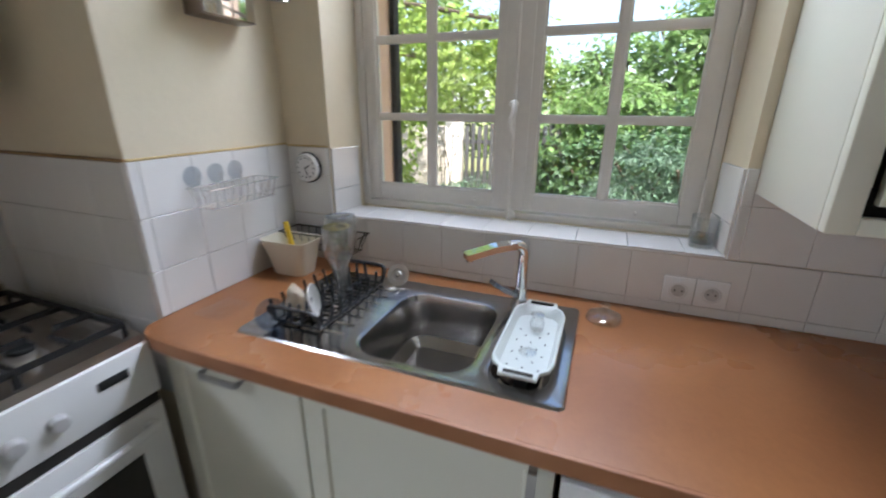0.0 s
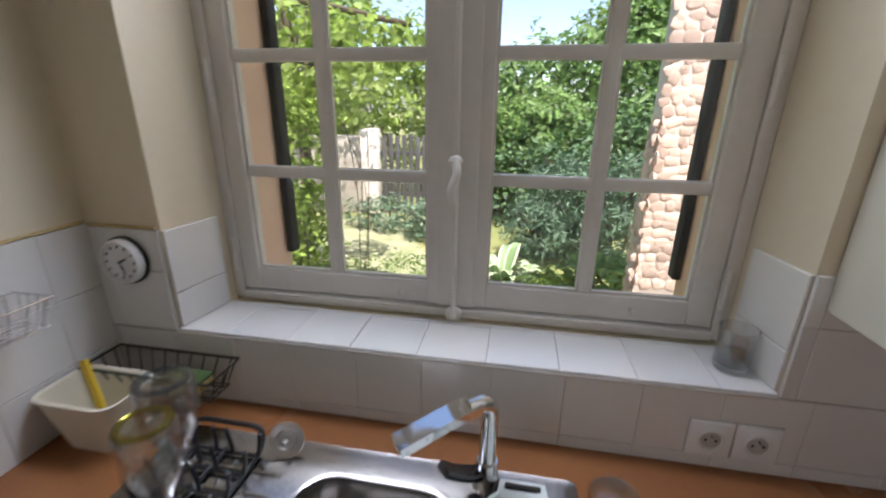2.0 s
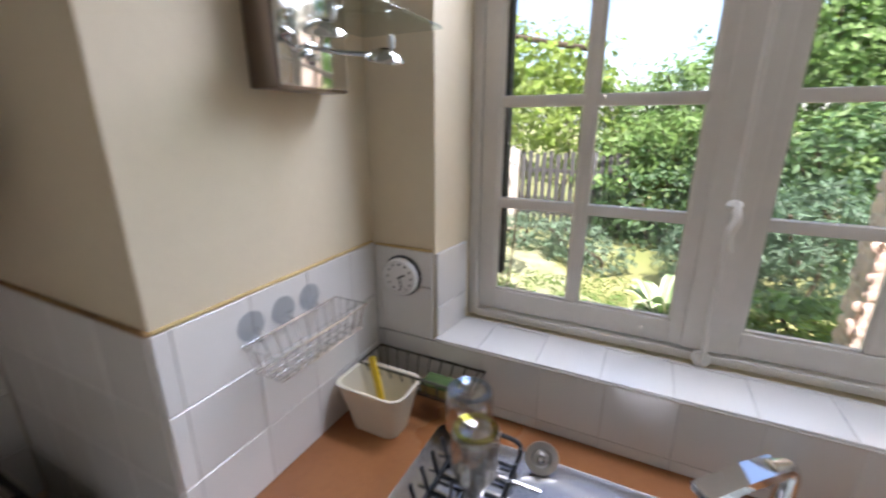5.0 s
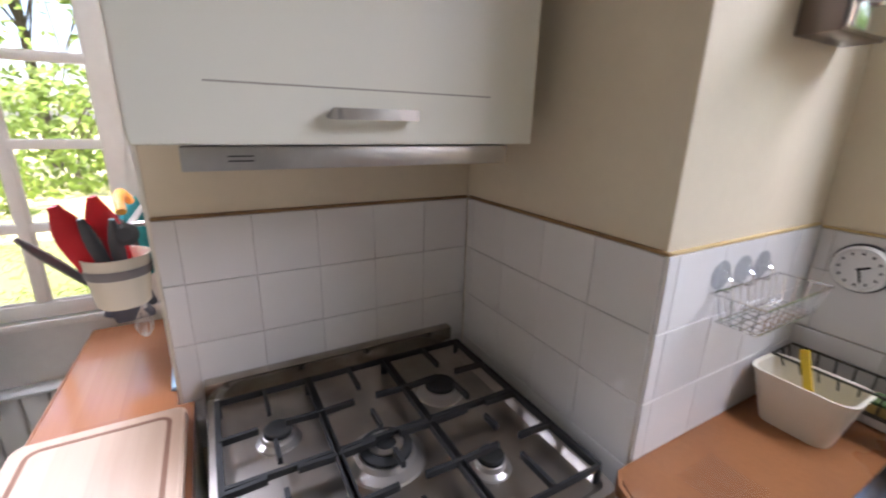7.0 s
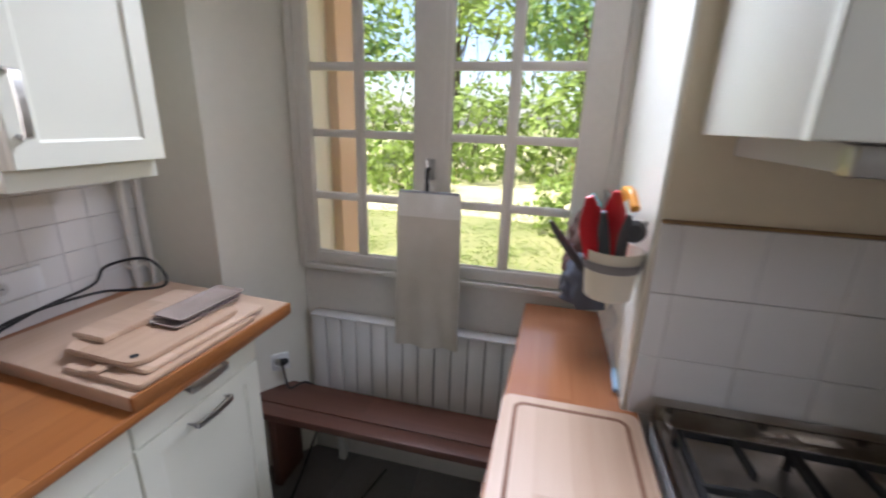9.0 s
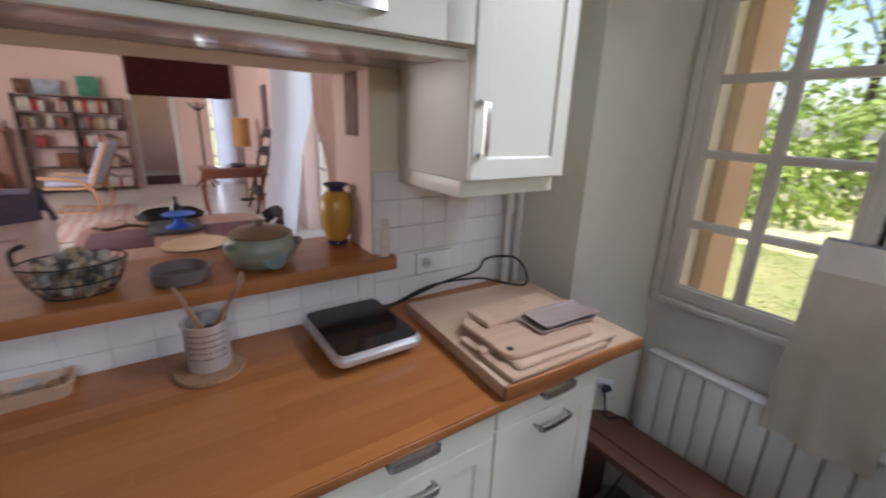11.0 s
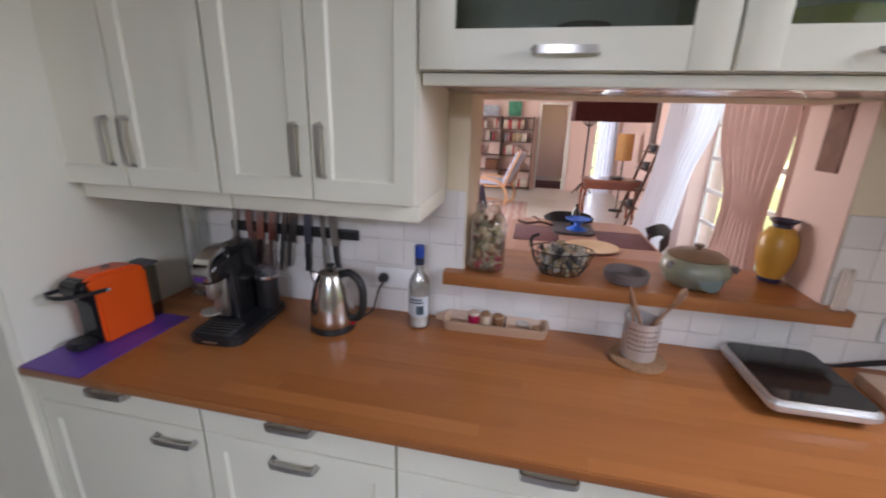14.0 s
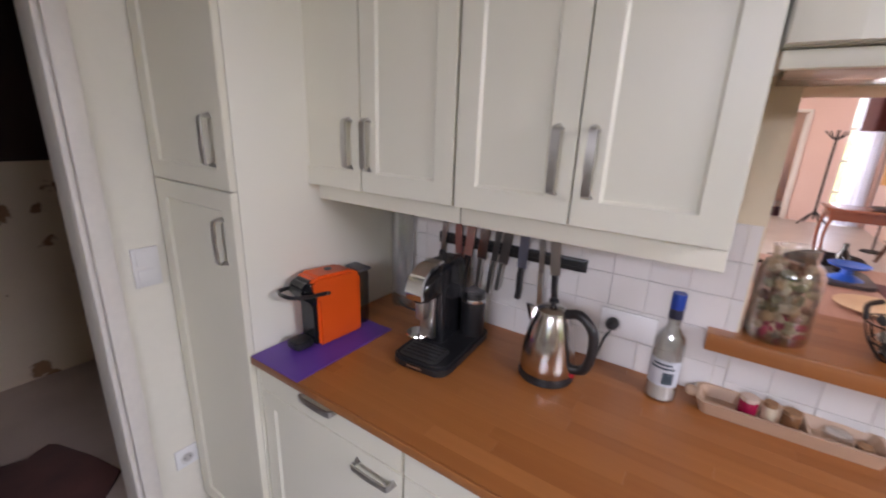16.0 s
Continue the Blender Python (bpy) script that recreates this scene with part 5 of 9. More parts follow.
part("foot", box(-0.46, -0.425, -0.60, -0.57, 0, 0.30), ENAMEL, rd)
part("foot", box(-0.46, -0.425, 0.14, 0.17, 0, 0.30), ENAMEL, rd)
bn = thing("bench", (-0.29, -0.4, 0), "low dark reddish wooden plank bench before the radiator", "bench")
part("plank", box(-0.408, -0.252, -0.93, 0.30, 0.368, 0.400, 0.004), BENCH_WOOD, bn)
part("plank", box(-0.249, -0.180, -0.93, 0.30, 0.366, 0.399, 0.005), BENCH_WOOD, bn)
for y in (-0.78, 0.16):
    part("leg", box(-0.385, -0.215, y - 0.018, y + 0.018, 0, 0.365, 0.003), BENCH_WOOD, bn)


def hanging_cloth(name, x, y0, y1, z0, z1, mats, label, seed=0.0, wob=0.012, taper=0.0, thick=0.014, band=0.0, parent=None, cat="cloth", axis="x"):
    """A limp double cloth with folds that grow to its hem."""
    c = thing(name, (x, (y0 + y1) / 2, z0), label, cat)

    def sheet(za, zb, n=18, m=22):
        loops = []
        for i in range(n + 1):
            z = zb + (za - zb) * i / n
            f = (z1 - z) / (z1 - z0)
            ring = []
            for side in (1, -1):
                for k in (range(m + 1) if side == 1 else range(m, -1, -1)):
                    u = k / m
                    y = (y0 + y1) / 2 + (u - 0.5) * (y1 - y0) * (1 + taper * f) + 0.006 * noise.noise(Vector((u * 3, f * 4, seed)))
                    off = wob * f * math.sin(u * 13 + seed + 2 * noise.noise(Vector((f * 2, u, seed)))) + wob * 0.7 * noise.noise(Vector((u * 4, f * 5, seed + 3)))
                    edge = min(1.0, min(u, 1 - u) * 6 + 0.25)
                    d = off + side * thick * edge * (0.5 + 0.5 * min(1, f * 3))
                    ring.append((x + d, y, z) if axis == "x" else (y, x + d, z))
            loops.append(ring)
        return loft(loops)

    if band:
        part("header_band", sheet(z1 - band, z1, 4), mats[1], c)
        part("cloth", sheet(z0, z1 - band), mats[0], c)
    else:
        smooth_mesh(part("cloth", sheet(z0, z1, 30, 34), mats[0], c).data, 180)
    return c


LINEN = surf("grey_linen", (0.62, 0.57, 0.49), (0.55, 0.50, 0.42), scale=9, rough=0.92, bump=0.35, bscale=220, fine=0.06, sheen=0.2)
bagc = hanging_cloth("linen_bag", -0.400, -0.290, -0.062, 0.690, 1.292, (LINEN, WHITE_CLOTH), "grey linen bread bag with white header on garden door", 1.7, 0.012, 0.12, 0.016, 0.085, None, "bag")
part("hanging_loop", tube(curve_points([(-0.40, -0.21, 1.29), (-0.40, -0.185, 1.345), (-0.40, -0.16, 1.29)], 5), 0.004, 6), WHITE_CLOTH, bagc)
part("top_rod", tube([(-0.400, -0.285, 1.2945), (-0.400, -0.067, 1.2945)], 0.006, 8), surf("grey_rod", (0.25, 0.25, 0.26), (0.2, 0.2, 0.21), rough=0.4), bagc)

# rail on the wall end with utensil pot and oven gloves
rl = thing("utensil_rail", (-0.1, 0.42, 1.33), "steel rail on the wall end with hanging kitchen things", "rail")
part("bar", tube([(-0.44, 0.412, 1.335), (0.07, 0.412, 1.335)], 0.007, 10), STEEL, rl)
for x in (-0.36, 0.03):
    part("bracket", tube([(x, 0.446, 1.335), (x, 0.412, 1.335)], 0.006, 8), STEEL, rl)
up = thing("utensil_pot", (0.055, 0.385, 1.165), "cream pot with a grey band hanging on the rail", "pot")
part("pot", lathe([(0, 0), (0.046, 0), (0.050, 0.004), (0.062, 0.110), (0.064, 0.114), (0.060, 0.114), (0.048, 0.008), (0, 0.006)], (0.055, 0.380, 1.165), 32), CREAM_PLASTIC, up)
part("band", lathe([(0.0594, 0.070), (0.0602, 0.070), (0.0622, 0.090), (0.0614, 0.090)], (0.055, 0.380, 1.165), 32), surf("grey_band", (0.24, 0.22, 0.21), (0.2, 0.18, 0.17), rough=0.5), up)
RED = surf("red_silicone", (0.66, 0.012, 0.02), (0.58, 0.010, 0.018), scale=8, rough=0.4, bump=0.05)
GREY_STEEL = surf("dark_utensil", (0.08, 0.08, 0.085), (0.06, 0.06, 0.065), rough=0.4)
ORANGE = surf("orange_plastic", (0.80, 0.10, 0.008), (0.72, 0.085, 0.007), rough=0.3, rough2=0.4)
AMBER = surf("amber_plastic", (0.80, 0.33, 0.01), (0.75, 0.28, 0.01), rough=0.35)


def petal(name, p, q, w, mat, label, cat, blunt=0.5):
    """A flat spatula or mitt tip: stem into the pot, wide pointed blade."""
    c = thing(name, tuple(p), label, cat, "tools in the utensil pot")
    p, q = Vector(p), Vector(q)
    d = (q - p)
    n = 9
    loops = []
    side = d.cross(Vector((1, 0.4, 0.1))).normalized()
    nor = d.cross(side).normalized()
    for i in range(n + 1):
        f = i / n
        ww = w * (0.25 + 0.75 * math.sin(math.pi * min(1, f * 0.62 + 0.10))) * (1 if f < 0.75 else max(0.12, (1 - f) / 0.25) ** blunt)
        cpt = p + d * f + nor * 0.02 * math.sin(f * 2.2)
        loops.append([cpt + side * ww * a + nor * 0.006 * b_ for a, b_ in ((-1, 0), (-0.6, -0.8), (0, -1), (0.6, -0.8), (1, 0), (0.6, 0.8), (0, 1), (-0.6, 0.8))])
    part("blade", loft(loops), mat, c)
    return c


petal("silicone_mitt", (0.060, 0.375, 1.175), (0.120, 0.318, 1.395), 0.031, RED, "red silicone oven mitt stuck in the pot", "oven mitt")
petal("silicone_mitt", (0.045, 0.395, 1.175), (0.088, 0.372, 1.405), 0.031, RED, "red silicone oven mitt stuck in the pot", "oven mitt")
petal("slotted_turner", (0.065, 0.385, 1.175), (0.108, 0.350, 1.365), 0.014, GREY_STEEL, "black plastic turner in the pot", "turner", 0.3)
petal("grey_spoon", (0.050, 0.360, 1.18), (0.095, 0.245, 1.335), 0.010, GREY_STEEL, "dark grey spoon leaning out of the pot", "spoon", 0.3)
petal("black_ladle", (0.080, 0.395, 1.18), (0.112, 0.400, 1.36), 0.014, GREY_STEEL, "black ladle in the pot", "ladle", 0.3)
tg = thing("orange_tool", (-0.02, 0.41, 1.32), "amber plastic tool hooked on the rail", "kitchen tool")
part("grip", tube(curve_points([(-0.07, 0.405, 1.372), (-0.03, 0.400, 1.396), (0.03, 0.402, 1.400), (0.072, 0.408, 1.372)], 6), 0.010, 10), AMBER, tg)
part("end_cap", lathe([(0, 0), (0.022, 0.002), (0.024, 0.012), (0.014, 0.02), (0, 0.02)], (0.075, 0.41, 1.325), 18, tilt=pose(0, 0, 0, 0, 80)), GREY_STEEL, tg)
TEAL = surf("teal_cloth", (0.04, 0.36, 0.36), (0.03, 0.28, 0.28), scale=12, rough=0.9, bump=0.3, bscale=200)
BROWN_CLOTH = surf("brown_cloth", (0.16, 0.09, 0.075), (0.11, 0.06, 0.05), scale=12, rough=0.9, bump=0.3, bscale=200)
SLATE_CLOTH = surf("slate_cloth", (0.11, 0.12, 0.15), (0.07, 0.075, 0.095), scale=10, rough=0.9, bump=0.3, bscale=200)
hanging_cloth("tea_towel", 0.370, -0.42, -0.20, 1.115, 1.330, (TEAL,), "teal tea towel hanging on the rail", 0.4, 0.014, 0.05, 0.014, 0, None, "towel", "y")
hanging_cloth("oven_glove", 0.345, -0.31, -0.10, 1.13, 1.300, (BROWN_CLOTH,), "brown oven glove hanging on the rail", 2.4, 0.020, 0.12, 0.032, 0, None, "oven glove", "y")
hanging_cloth("pot_holder", 0.345, -0.27, -0.06, 1.06, 1.215, (SLATE_CLOTH,), "slate grey quilted pot holder hanging on the rail", 3.1, 0.020, -0.25, 0.040, 0, None, "pot holder", "y")
hook = thing("steel_whisk", (0.02, 0.40, 1.08), "small steel whisk hanging under the pot", "whisk")
for k in range(4):
    a = math.pi * k / 4
    part("wire", tube(curve_points([(0.02, 0.40, 1.135), (0.02 + 0.018 * math.cos(a), 0.40 + 0.018 * math.sin(a), 1.09), (0.02, 0.40, 1.06), (0.02 - 0.018 * math.cos(a), 0.40 - 0.018 * math.sin(a), 1.09), (0.02, 0.40, 1.135)], 5), 0.0014, 5), STEEL, hook)
part("grip", rod((0.02, 0.405, 1.133), (0.02, 0.41, 1.20), 0.006, 8), STEEL, hook)
kn = thing("peeler", (-0.03, 0.44, 0.906), "pale blue handled knife leaning on the wall end", "knife")
part("grip", tube([(0.045, 0.437, 0.915), (-0.02, 0.438, 0.935)], 0.007, 8), surf("pale_blue_plastic", (0.35, 0.52, 0.66), (0.3, 0.46, 0.6), rough=0.4), kn)
part("blade", tube([(-0.02, 0.438, 0.935), (-0.11, 0.440, 0.962)], 0, flat=(0.001, 0.008), up=(0, 0, 1)), STEEL, kn)

# grooved board on the side worktop
cb = thing("carving_board", (0.42, 0.32, 0.906), "thick pale carving board with a juice groove beside the cooker", "chopping board")
part("board", prism(rounded(0.150, 0.690, 0.172, 0.468, 0.022), 0.906, 0.932, 0.004), PALE_WOOD, cb)
gr_ = rounded(0.182, 0.660, 0.204, 0.438, 0.022)
part("groove", tube([(x, y, 0.9322) for x, y in gr_], 0, closed=True, flat=(0.0045, 0.0006), up=(0, 0, 1)), surf("groove_wood", (0.24, 0.11, 0.06), (0.19, 0.085, 0.045), rough=0.6), cb)

# ---- things on and over the long worktop ----
T = 0.9055
bb = thing("pastry_board", (0.427, -0.609, T), "large thick beech pastry board overhanging the worktop edge", "chopping board")
part("board", turned(box(-0.110, 0.427, -1.150, -0.609, T, 0.944, 0.004), (0.427, -0.609, T), 0, 0, -3.4), PALE_WOOD, bb)
part("front_lip", turned(box(-0.110, 0.427, -0.6088, -0.598, T + 0.0005, 0.9442, 0.003), (0.427, -0.609, T), 0, 0, -3.4), LEDGE_WOOD, bb)


def flat_board(name, cx, cy, w, d, z, t, rz, mat, label, r=0.02, hole=None, stub=None):
    c = thing(name, (cx, cy, z), label, "chopping board", "pile of chopping boards")
    m = pose(cx, cy, z, 0, 0, rz)
    part("board", moved(prism(rounded(-w / 2, w / 2, -d / 2, d / 2, r), 0, t, 0.003), m), mat, c)
    if stub:
        part("stub_handle", moved(prism(rounded(stub[0], stub[1], stub[2], stub[3], 0.008), 0.001, t - 0.001, 0.003), m), mat, c)
    # the hole is a dark disc on top, its shade painted
    if hole:
        part("hole", moved(lathe([(0, 0), (0.010, 0), (0.010, 0.001), (0, 0.001)], (hole[0], hole[1], t), 14), m), RECESS_SHADE, c)
    return c


flat_board("chopping_board", 0.215, -0.715, 0.37, 0.24, 0.9455, 0.012, -2, PALE_WOOD, "pale wooden board at the bottom of the pile", 0.012)
flat_board("chopping_board", 0.165, -0.735, 0.39, 0.25, 0.9580, 0.010, -3, PALE_WOOD_Y, "pale wooden board in the pile", 0.010, None, (0.18, 0.235, -0.015, 0.020))
flat_board("chopping_board", 0.195, -0.765, 0.34, 0.25, 0.9685, 0.012, -3, PALE_WOOD, "rounded pale board with a hanging hole", 0.040, (0.138, 0.085))
flat_board("bread_board", 0.160, -0.855, 0.31, 0.110, 0.9810, 0.014, -2, PALE_WOOD_Y, "narrow pale board on top of the pile", 0.006)
SLATE = surf("brown_lacquer_tray", (0.42, 0.34, 0.30), (0.34, 0.26, 0.22), scale=6, rough=0.14)
for z, off in ((0.9812, 0.0), (0.992, -0.022)):
    tr = thing("small_tray", (0.09, -0.738, z), "small dark lacquered tray on the board pile", "tray", "small trays")
    m = pose(0.092 + off, -0.738 + off * 0.2, z, 0, 0, -3)
    part("tray", moved(loft([[(x, y, 0) for x, y in rounded(-0.11, 0.11, -0.048, 0.048, 0.012)], [(x, y, 0.010) for x, y in rounded(-0.118, 0.118, -0.055, 0.055, 0.015)], [(x, y, 0.010) for x, y in rounded(-0.114, 0.114, -0.051, 0.051, 0.013)], [(x, y, 0.004) for x, y in rounded(-0.106, 0.106, -0.044, 0.044, 0.01)]]), m), SLATE, tr)

ind = thing("induction_plate", (0.612, -1.056, T), "portable induction plate with black glass and a silver rim", "hot plate")
im = pose(0.612, -1.056, T, 0, 0, 1.0)
part("base", moved(box(-0.100, 0.100, -0.125, 0.125, 0.0, 0.022, 0.006), im), BLACK_PLASTIC, ind)
part("rim", moved(prism(rounded(-0.134, 0.134, -0.162, 0.162, 0.035), 0.020, 0.056, 0.012), im), surf("silver_rim", (0.72, 0.72, 0.71), (0.66, 0.66, 0.65), rough=0.28, metal=0.7), ind)
BLACK_GLASS = surf("black_glass", (0.008, 0.008, 0.009), (0.012, 0.011, 0.011), rough=0.05, rough2=0.08)
part("glass", moved(prism(rounded(-0.121, 0.121, -0.148, 0.149, 0.024), 0.0562, 0.0590), im), BLACK_GLASS, ind)
part("cable", tube(curve_points([(0.50, -1.19, T + 0.03), (0.42, -1.215, T + 0.012), (0.25, -1.222, T + 0.05), (0.05, -1.20, 0.956), (-0.02, -1.13, 0.951), (-0.085, -1.06, 0.95), (-0.10, -1.07, 1.0), (-0.085, -1.13, 1.045), (-0.01, -1.205, 1.03), (0.03, -1.226, 0.975), (0.2, -1.226, 0.955), (0.42, -1.226, T + 0.006), (0.62, -1.24, T + 0.006)], 8), 0.0048, 8), BLACK_PLASTIC, ind)

tv = thing("trivet", (1.012, -1.12, T), "round cork trivet on the worktop", "trivet")
CORK = surf("cork", (0.36, 0.20, 0.10), (0.26, 0.14, 0.07), scale=60, rough=0.9, bump=0.4, bscale=160, fine=0.2)
part("disc", lathe([(0, 0), (0.084, 0), (0.086, 0.004), (0.084, 0.010), (0, 0.010)], (1.012, -1.115, T), 40), CORK, tv)
cn = thing("utensil_holder", (1.010, -1.13, T + 0.01), "perforated steel utensil holder with wooden spoons", "utensil holder")
cx, cy, cz0 = 1.010, -1.130, T + 0.0105
part("cylinder", lathe([(0, 0), (0.052, 0), (0.0535, 0.003), (0.0535, 0.126), (0.055, 0.129), (0.051, 0.129), (0.050, 0.004), (0, 0.004)], (cx, cy, cz0), 40), surf("holder_steel", (0.78, 0.78, 0.78), (0.68, 0.68, 0.68), scale=3, rough=0.3, rough2=0.4, metal=0.6), cn)
# perforations are dark discs on the skin with painted-in shade
for i in range(8):
    for k in range(5):
        a = radians(40 + i * 13)
        part("hole", moved(lathe([(0, 0), (0.0028, 0), (0.0028, 0.0008), (0, 0.0008)], (0, 0, 0), 8), Matrix.Translation((cx, cy, cz0 + 0.040 + k * 0.0165)) @ pose(0, 0, 0, 0, 0, math.degrees(a)) @ Matrix.Translation((0.0532, 0, 0)) @ pose(0, 0, 0, 0, 90, 0)), RECESS_SHADE, cn)
SPOON = surf("spoon_wood", (0.38, 0.21, 0.12), (0.30, 0.16, 0.09), scale=9, rough=0.6, bump=0.1, stretch=(1, 1, 0.2))


def wooden_spoon(p, q, w, label, flat_end=False):
    c = thing("wooden_spoon", tuple(p), label, "spoon", "spoons in the steel holder")
    p, q = Vector(p), Vector(q)
    part("handle", rod(p, q, 0.0055, 10, 0.0045), SPOON, c)
    if w:
        d = (q - p).normalized()
        m = Matrix.Translation(q + d * w * 0.8) @ d.to_track_quat("Z", "Y").to_matrix().to_4x4() @ Matrix.Diagonal((1.0, 0.25, 1.5, 1))
        b = bmesh.new()
        bmesh.ops.create_uvsphere(b, u_segments=16, v_segments=10, radius=w, matrix=m)
        part("bowl", b, SPOON, c)


wooden_spoon((cx - 0.03, cy + 0.02, cz0 + 0.02), (cx + 0.058, cy + 0.012, cz0 + 0.235), 0, "pale wooden spoon handle in the holder")
wooden_spoon((cx + 0.03, cy - 0.01, cz0 + 0.02), (cx - 0.075, cy + 0.02, cz0 + 0.195), 0.022, "brown wooden spoon with its bowl upwards")
wooden_spoon((cx + 0.02, cy + 0.02, cz0 + 0.02), (cx - 0.085, cy + 0.01, cz0 + 0.215), 0.016, "wooden fork-shaped spoon leaning out")
wooden_spoon((cx + 0.0, cy - 0.02, cz0 + 0.02), (cx + 0.035, cy - 0.02, cz0 + 0.165), 0.020, "short dark wooden spoon in the holder")

wt_ = thing("spice_tray", (1.49, -1.2, T), "rounded wooden tray holding small spice jars", "tray")
tm = pose(1.480, -1.200, T, 0, 0, 2)
part("tray", moved(loft([[(x, y, 0) for x, y in rounded(-0.178, 0.178, -0.046, 0.046, 0.02)], [(x, y, 0.036) for x, y in rounded(-0.190, 0.190, -0.055, 0.055, 0.028)], [(x, y, 0.036) for x, y in rounded(-0.180, 0.180, -0.045, 0.045, 0.022)], [(x, y, 0.008) for x, y in rounded(-0.166, 0.166, -0.034, 0.034, 0.015)]]), tm), PALE_WOOD, wt_)
part("divider", moved(box(-0.048, -0.040, -0.044, 0.044, 0.008, 0.032, 0.002), tm), PALE_WOOD, wt_)
part("lug", moved(prism(rounded(0.185, 0.215, -0.022, 0.022, 0.012), 0.024, 0.036, 0.003), tm), PALE_WOOD, wt_)


def spice_jar(dx, dy, r, h, mat, label, lidmat=None, fill=None):
    c = thing("spice_jar", (1.48 + dx, -1.2 + dy, T + 0.008), label, "jar", "jars in the spice tray")
    at = (1.48 + dx, -1.2 + dy, T + 0.0085)
    part("body", lathe([(0, 0), (r * 0.92, 0), (r, 0.003), (r, h * 0.72), (r * 0.86, h * 0.8), (0, h * 0.8)], at, 22), mat, c)
    part("lid", lathe([(r * 0.9, h * 0.8), (r * 0.95, h * 0.82), (r * 0.93, h), (0, h)], at, 22), lidmat or CORK, c)


spice_jar(0.075, 0.006, 0.021, 0.055, surf("raspberry_glass", (0.34, 0.01, 0.05), (0.28, 0.008, 0.04), rough=0.15), "raspberry red jar with a pale lid in the tray", surf("pale_lid", (0.66, 0.52, 0.42), (0.6, 0.46, 0.36), rough=0.5))
spice_jar(0.032, 0.004, 0.016, 0.056, surf("cream_jar", (0.62, 0.50, 0.36), (0.55, 0.44, 0.3), rough=0.3), "small cream jar in the tray")
spice_jar(-0.012, 0.004, 0.020, 0.050, surf("brown_glass", (0.20, 0.09, 0.04), (0.16, 0.07, 0.03), rough=0.15), "brown glass jar with a cork lid in the tray")
spice_jar(-0.100, 0.0, 0.026, 0.030, GLASSWARE, "low clear glass jar in the tray", GLASSWARE)
spice_jar(-0.148, 0.004, 0.016, 0.020, surf("brown_pot", (0.25, 0.13, 0.07), (0.2, 0.1, 0.05), rough=0.4), "small brown pot in the tray")

bt = thing("spirit_bottle", (1.752, -1.157, T), "clear spirit bottle with a blue cap, part filled with salt", "bottle")
at = (1.752, -1.160, T)
part("glass", lathe([(0, 0), (0.034, 0), (0.038, 0.004), (0.038, 0.165), (0.034, 0.185), (0.016, 0.212), (0.0145, 0.250), (0.016, 0.256), (0.016, 0.272), (0.012, 0.272), (0.0115, 0.214), (0.030, 0.185), (0.035, 0.165), (0.035, 0.006), (0, 0.006)], at, 36), GLASSWARE, bt)
part("salt", lathe([(0, 0.0065), (0.0345, 0.007), (0.0345, 0.075), (0.02, 0.079), (0, 0.078)], at, 30), WHITE_CLOTH, bt)
part("cap", lathe([(0.0165, 0.262), (0.0175, 0.264), (0.0175, 0.302), (0.016, 0.305), (0, 0.305)], at, 26), surf("blue_cap", (0.012, 0.06, 0.36), (0.01, 0.05, 0.3), rough=0.3), bt)
part("neck_band", lathe([(0.0150, 0.236), (0.0165, 0.236), (0.0168, 0.261), (0.0150, 0.261)], at, 26), surf("navy_band", (0.02, 0.025, 0.05), (0.018, 0.02, 0.04), rough=0.4), bt)
b = bmesh.new()
for k in range(14):
    a0, a1 = radians(20 + k * 10), radians(30 + k * 10)
    vs = [b.verts.new((at[0] + 0.0386 * math.cos(a), at[1] + 0.0386 * math.sin(a), at[2] + z)) for a, z in ((a0, 0.05), (a1, 0.05), (a1, 0.125), (a0, 0.125))]
    b.faces.new(vs)
lb = part("paper_label", b, surf("bottle_label", (0.62, 0.66, 0.70), (0.55, 0.58, 0.62), scale=30, rough=0.5), bt)
for z0_, z1_, k0, k1 in ((0.058, 0.092, 7, 11), (0.100, 0.106, 2, 11), (0.111, 0.117, 3, 10)):
    b = bmesh.new()
    for k in range(k0, k1):
        a0, a1 = radians(20 + k * 10), radians(29.5 + k * 10)
        b.faces.new([b.verts.new((at[0] + 0.0391 * math.cos(a), at[1] + 0.0391 * math.sin(a), at[2] + z)) for a, z in ((a0, z0_), (a1, z0_), (a1, z1_), (a0, z1_))])
    part("label_print", b, surf("label_ink", (0.05, 0.08, 0.10), (0.04, 0.06, 0.08), rough=0.5), lb)

ke = thing("electric_kettle", (2.045, -1.065, T), "brushed steel electric kettle with a black handle and base", "kettle")
kx, ky = 2.045, -1.068
part("power_base", lathe([(0, 0), (0.078, 0), (0.080, 0.004), (0.078, 0.016), (0.072, 0.020), (0, 0.020)], (kx, ky, T), 40), BLACK_PLASTIC, ke)
KETTLE_STEEL = surf("kettle_steel", (0.66, 0.63, 0.60), (0.60, 0.57, 0.54), scale=5, rough=0.14, rough2=0.22, metal=1.0)
part("body", lathe([(0.0, 0.021), (0.074, 0.021), (0.077, 0.026), (0.077, 0.05), (0.073, 0.10), (0.062, 0.155), (0.050, 0.190), (0.046, 0.200), (0, 0.200)], (kx, ky, T), 48), KETTLE_STEEL, ke)
part("lid", lathe([(0.046, 0.2005), (0.044, 0.208), (0.030, 0.216), (0, 0.219)], (kx, ky, T), 36), KETTLE_STEEL, ke)
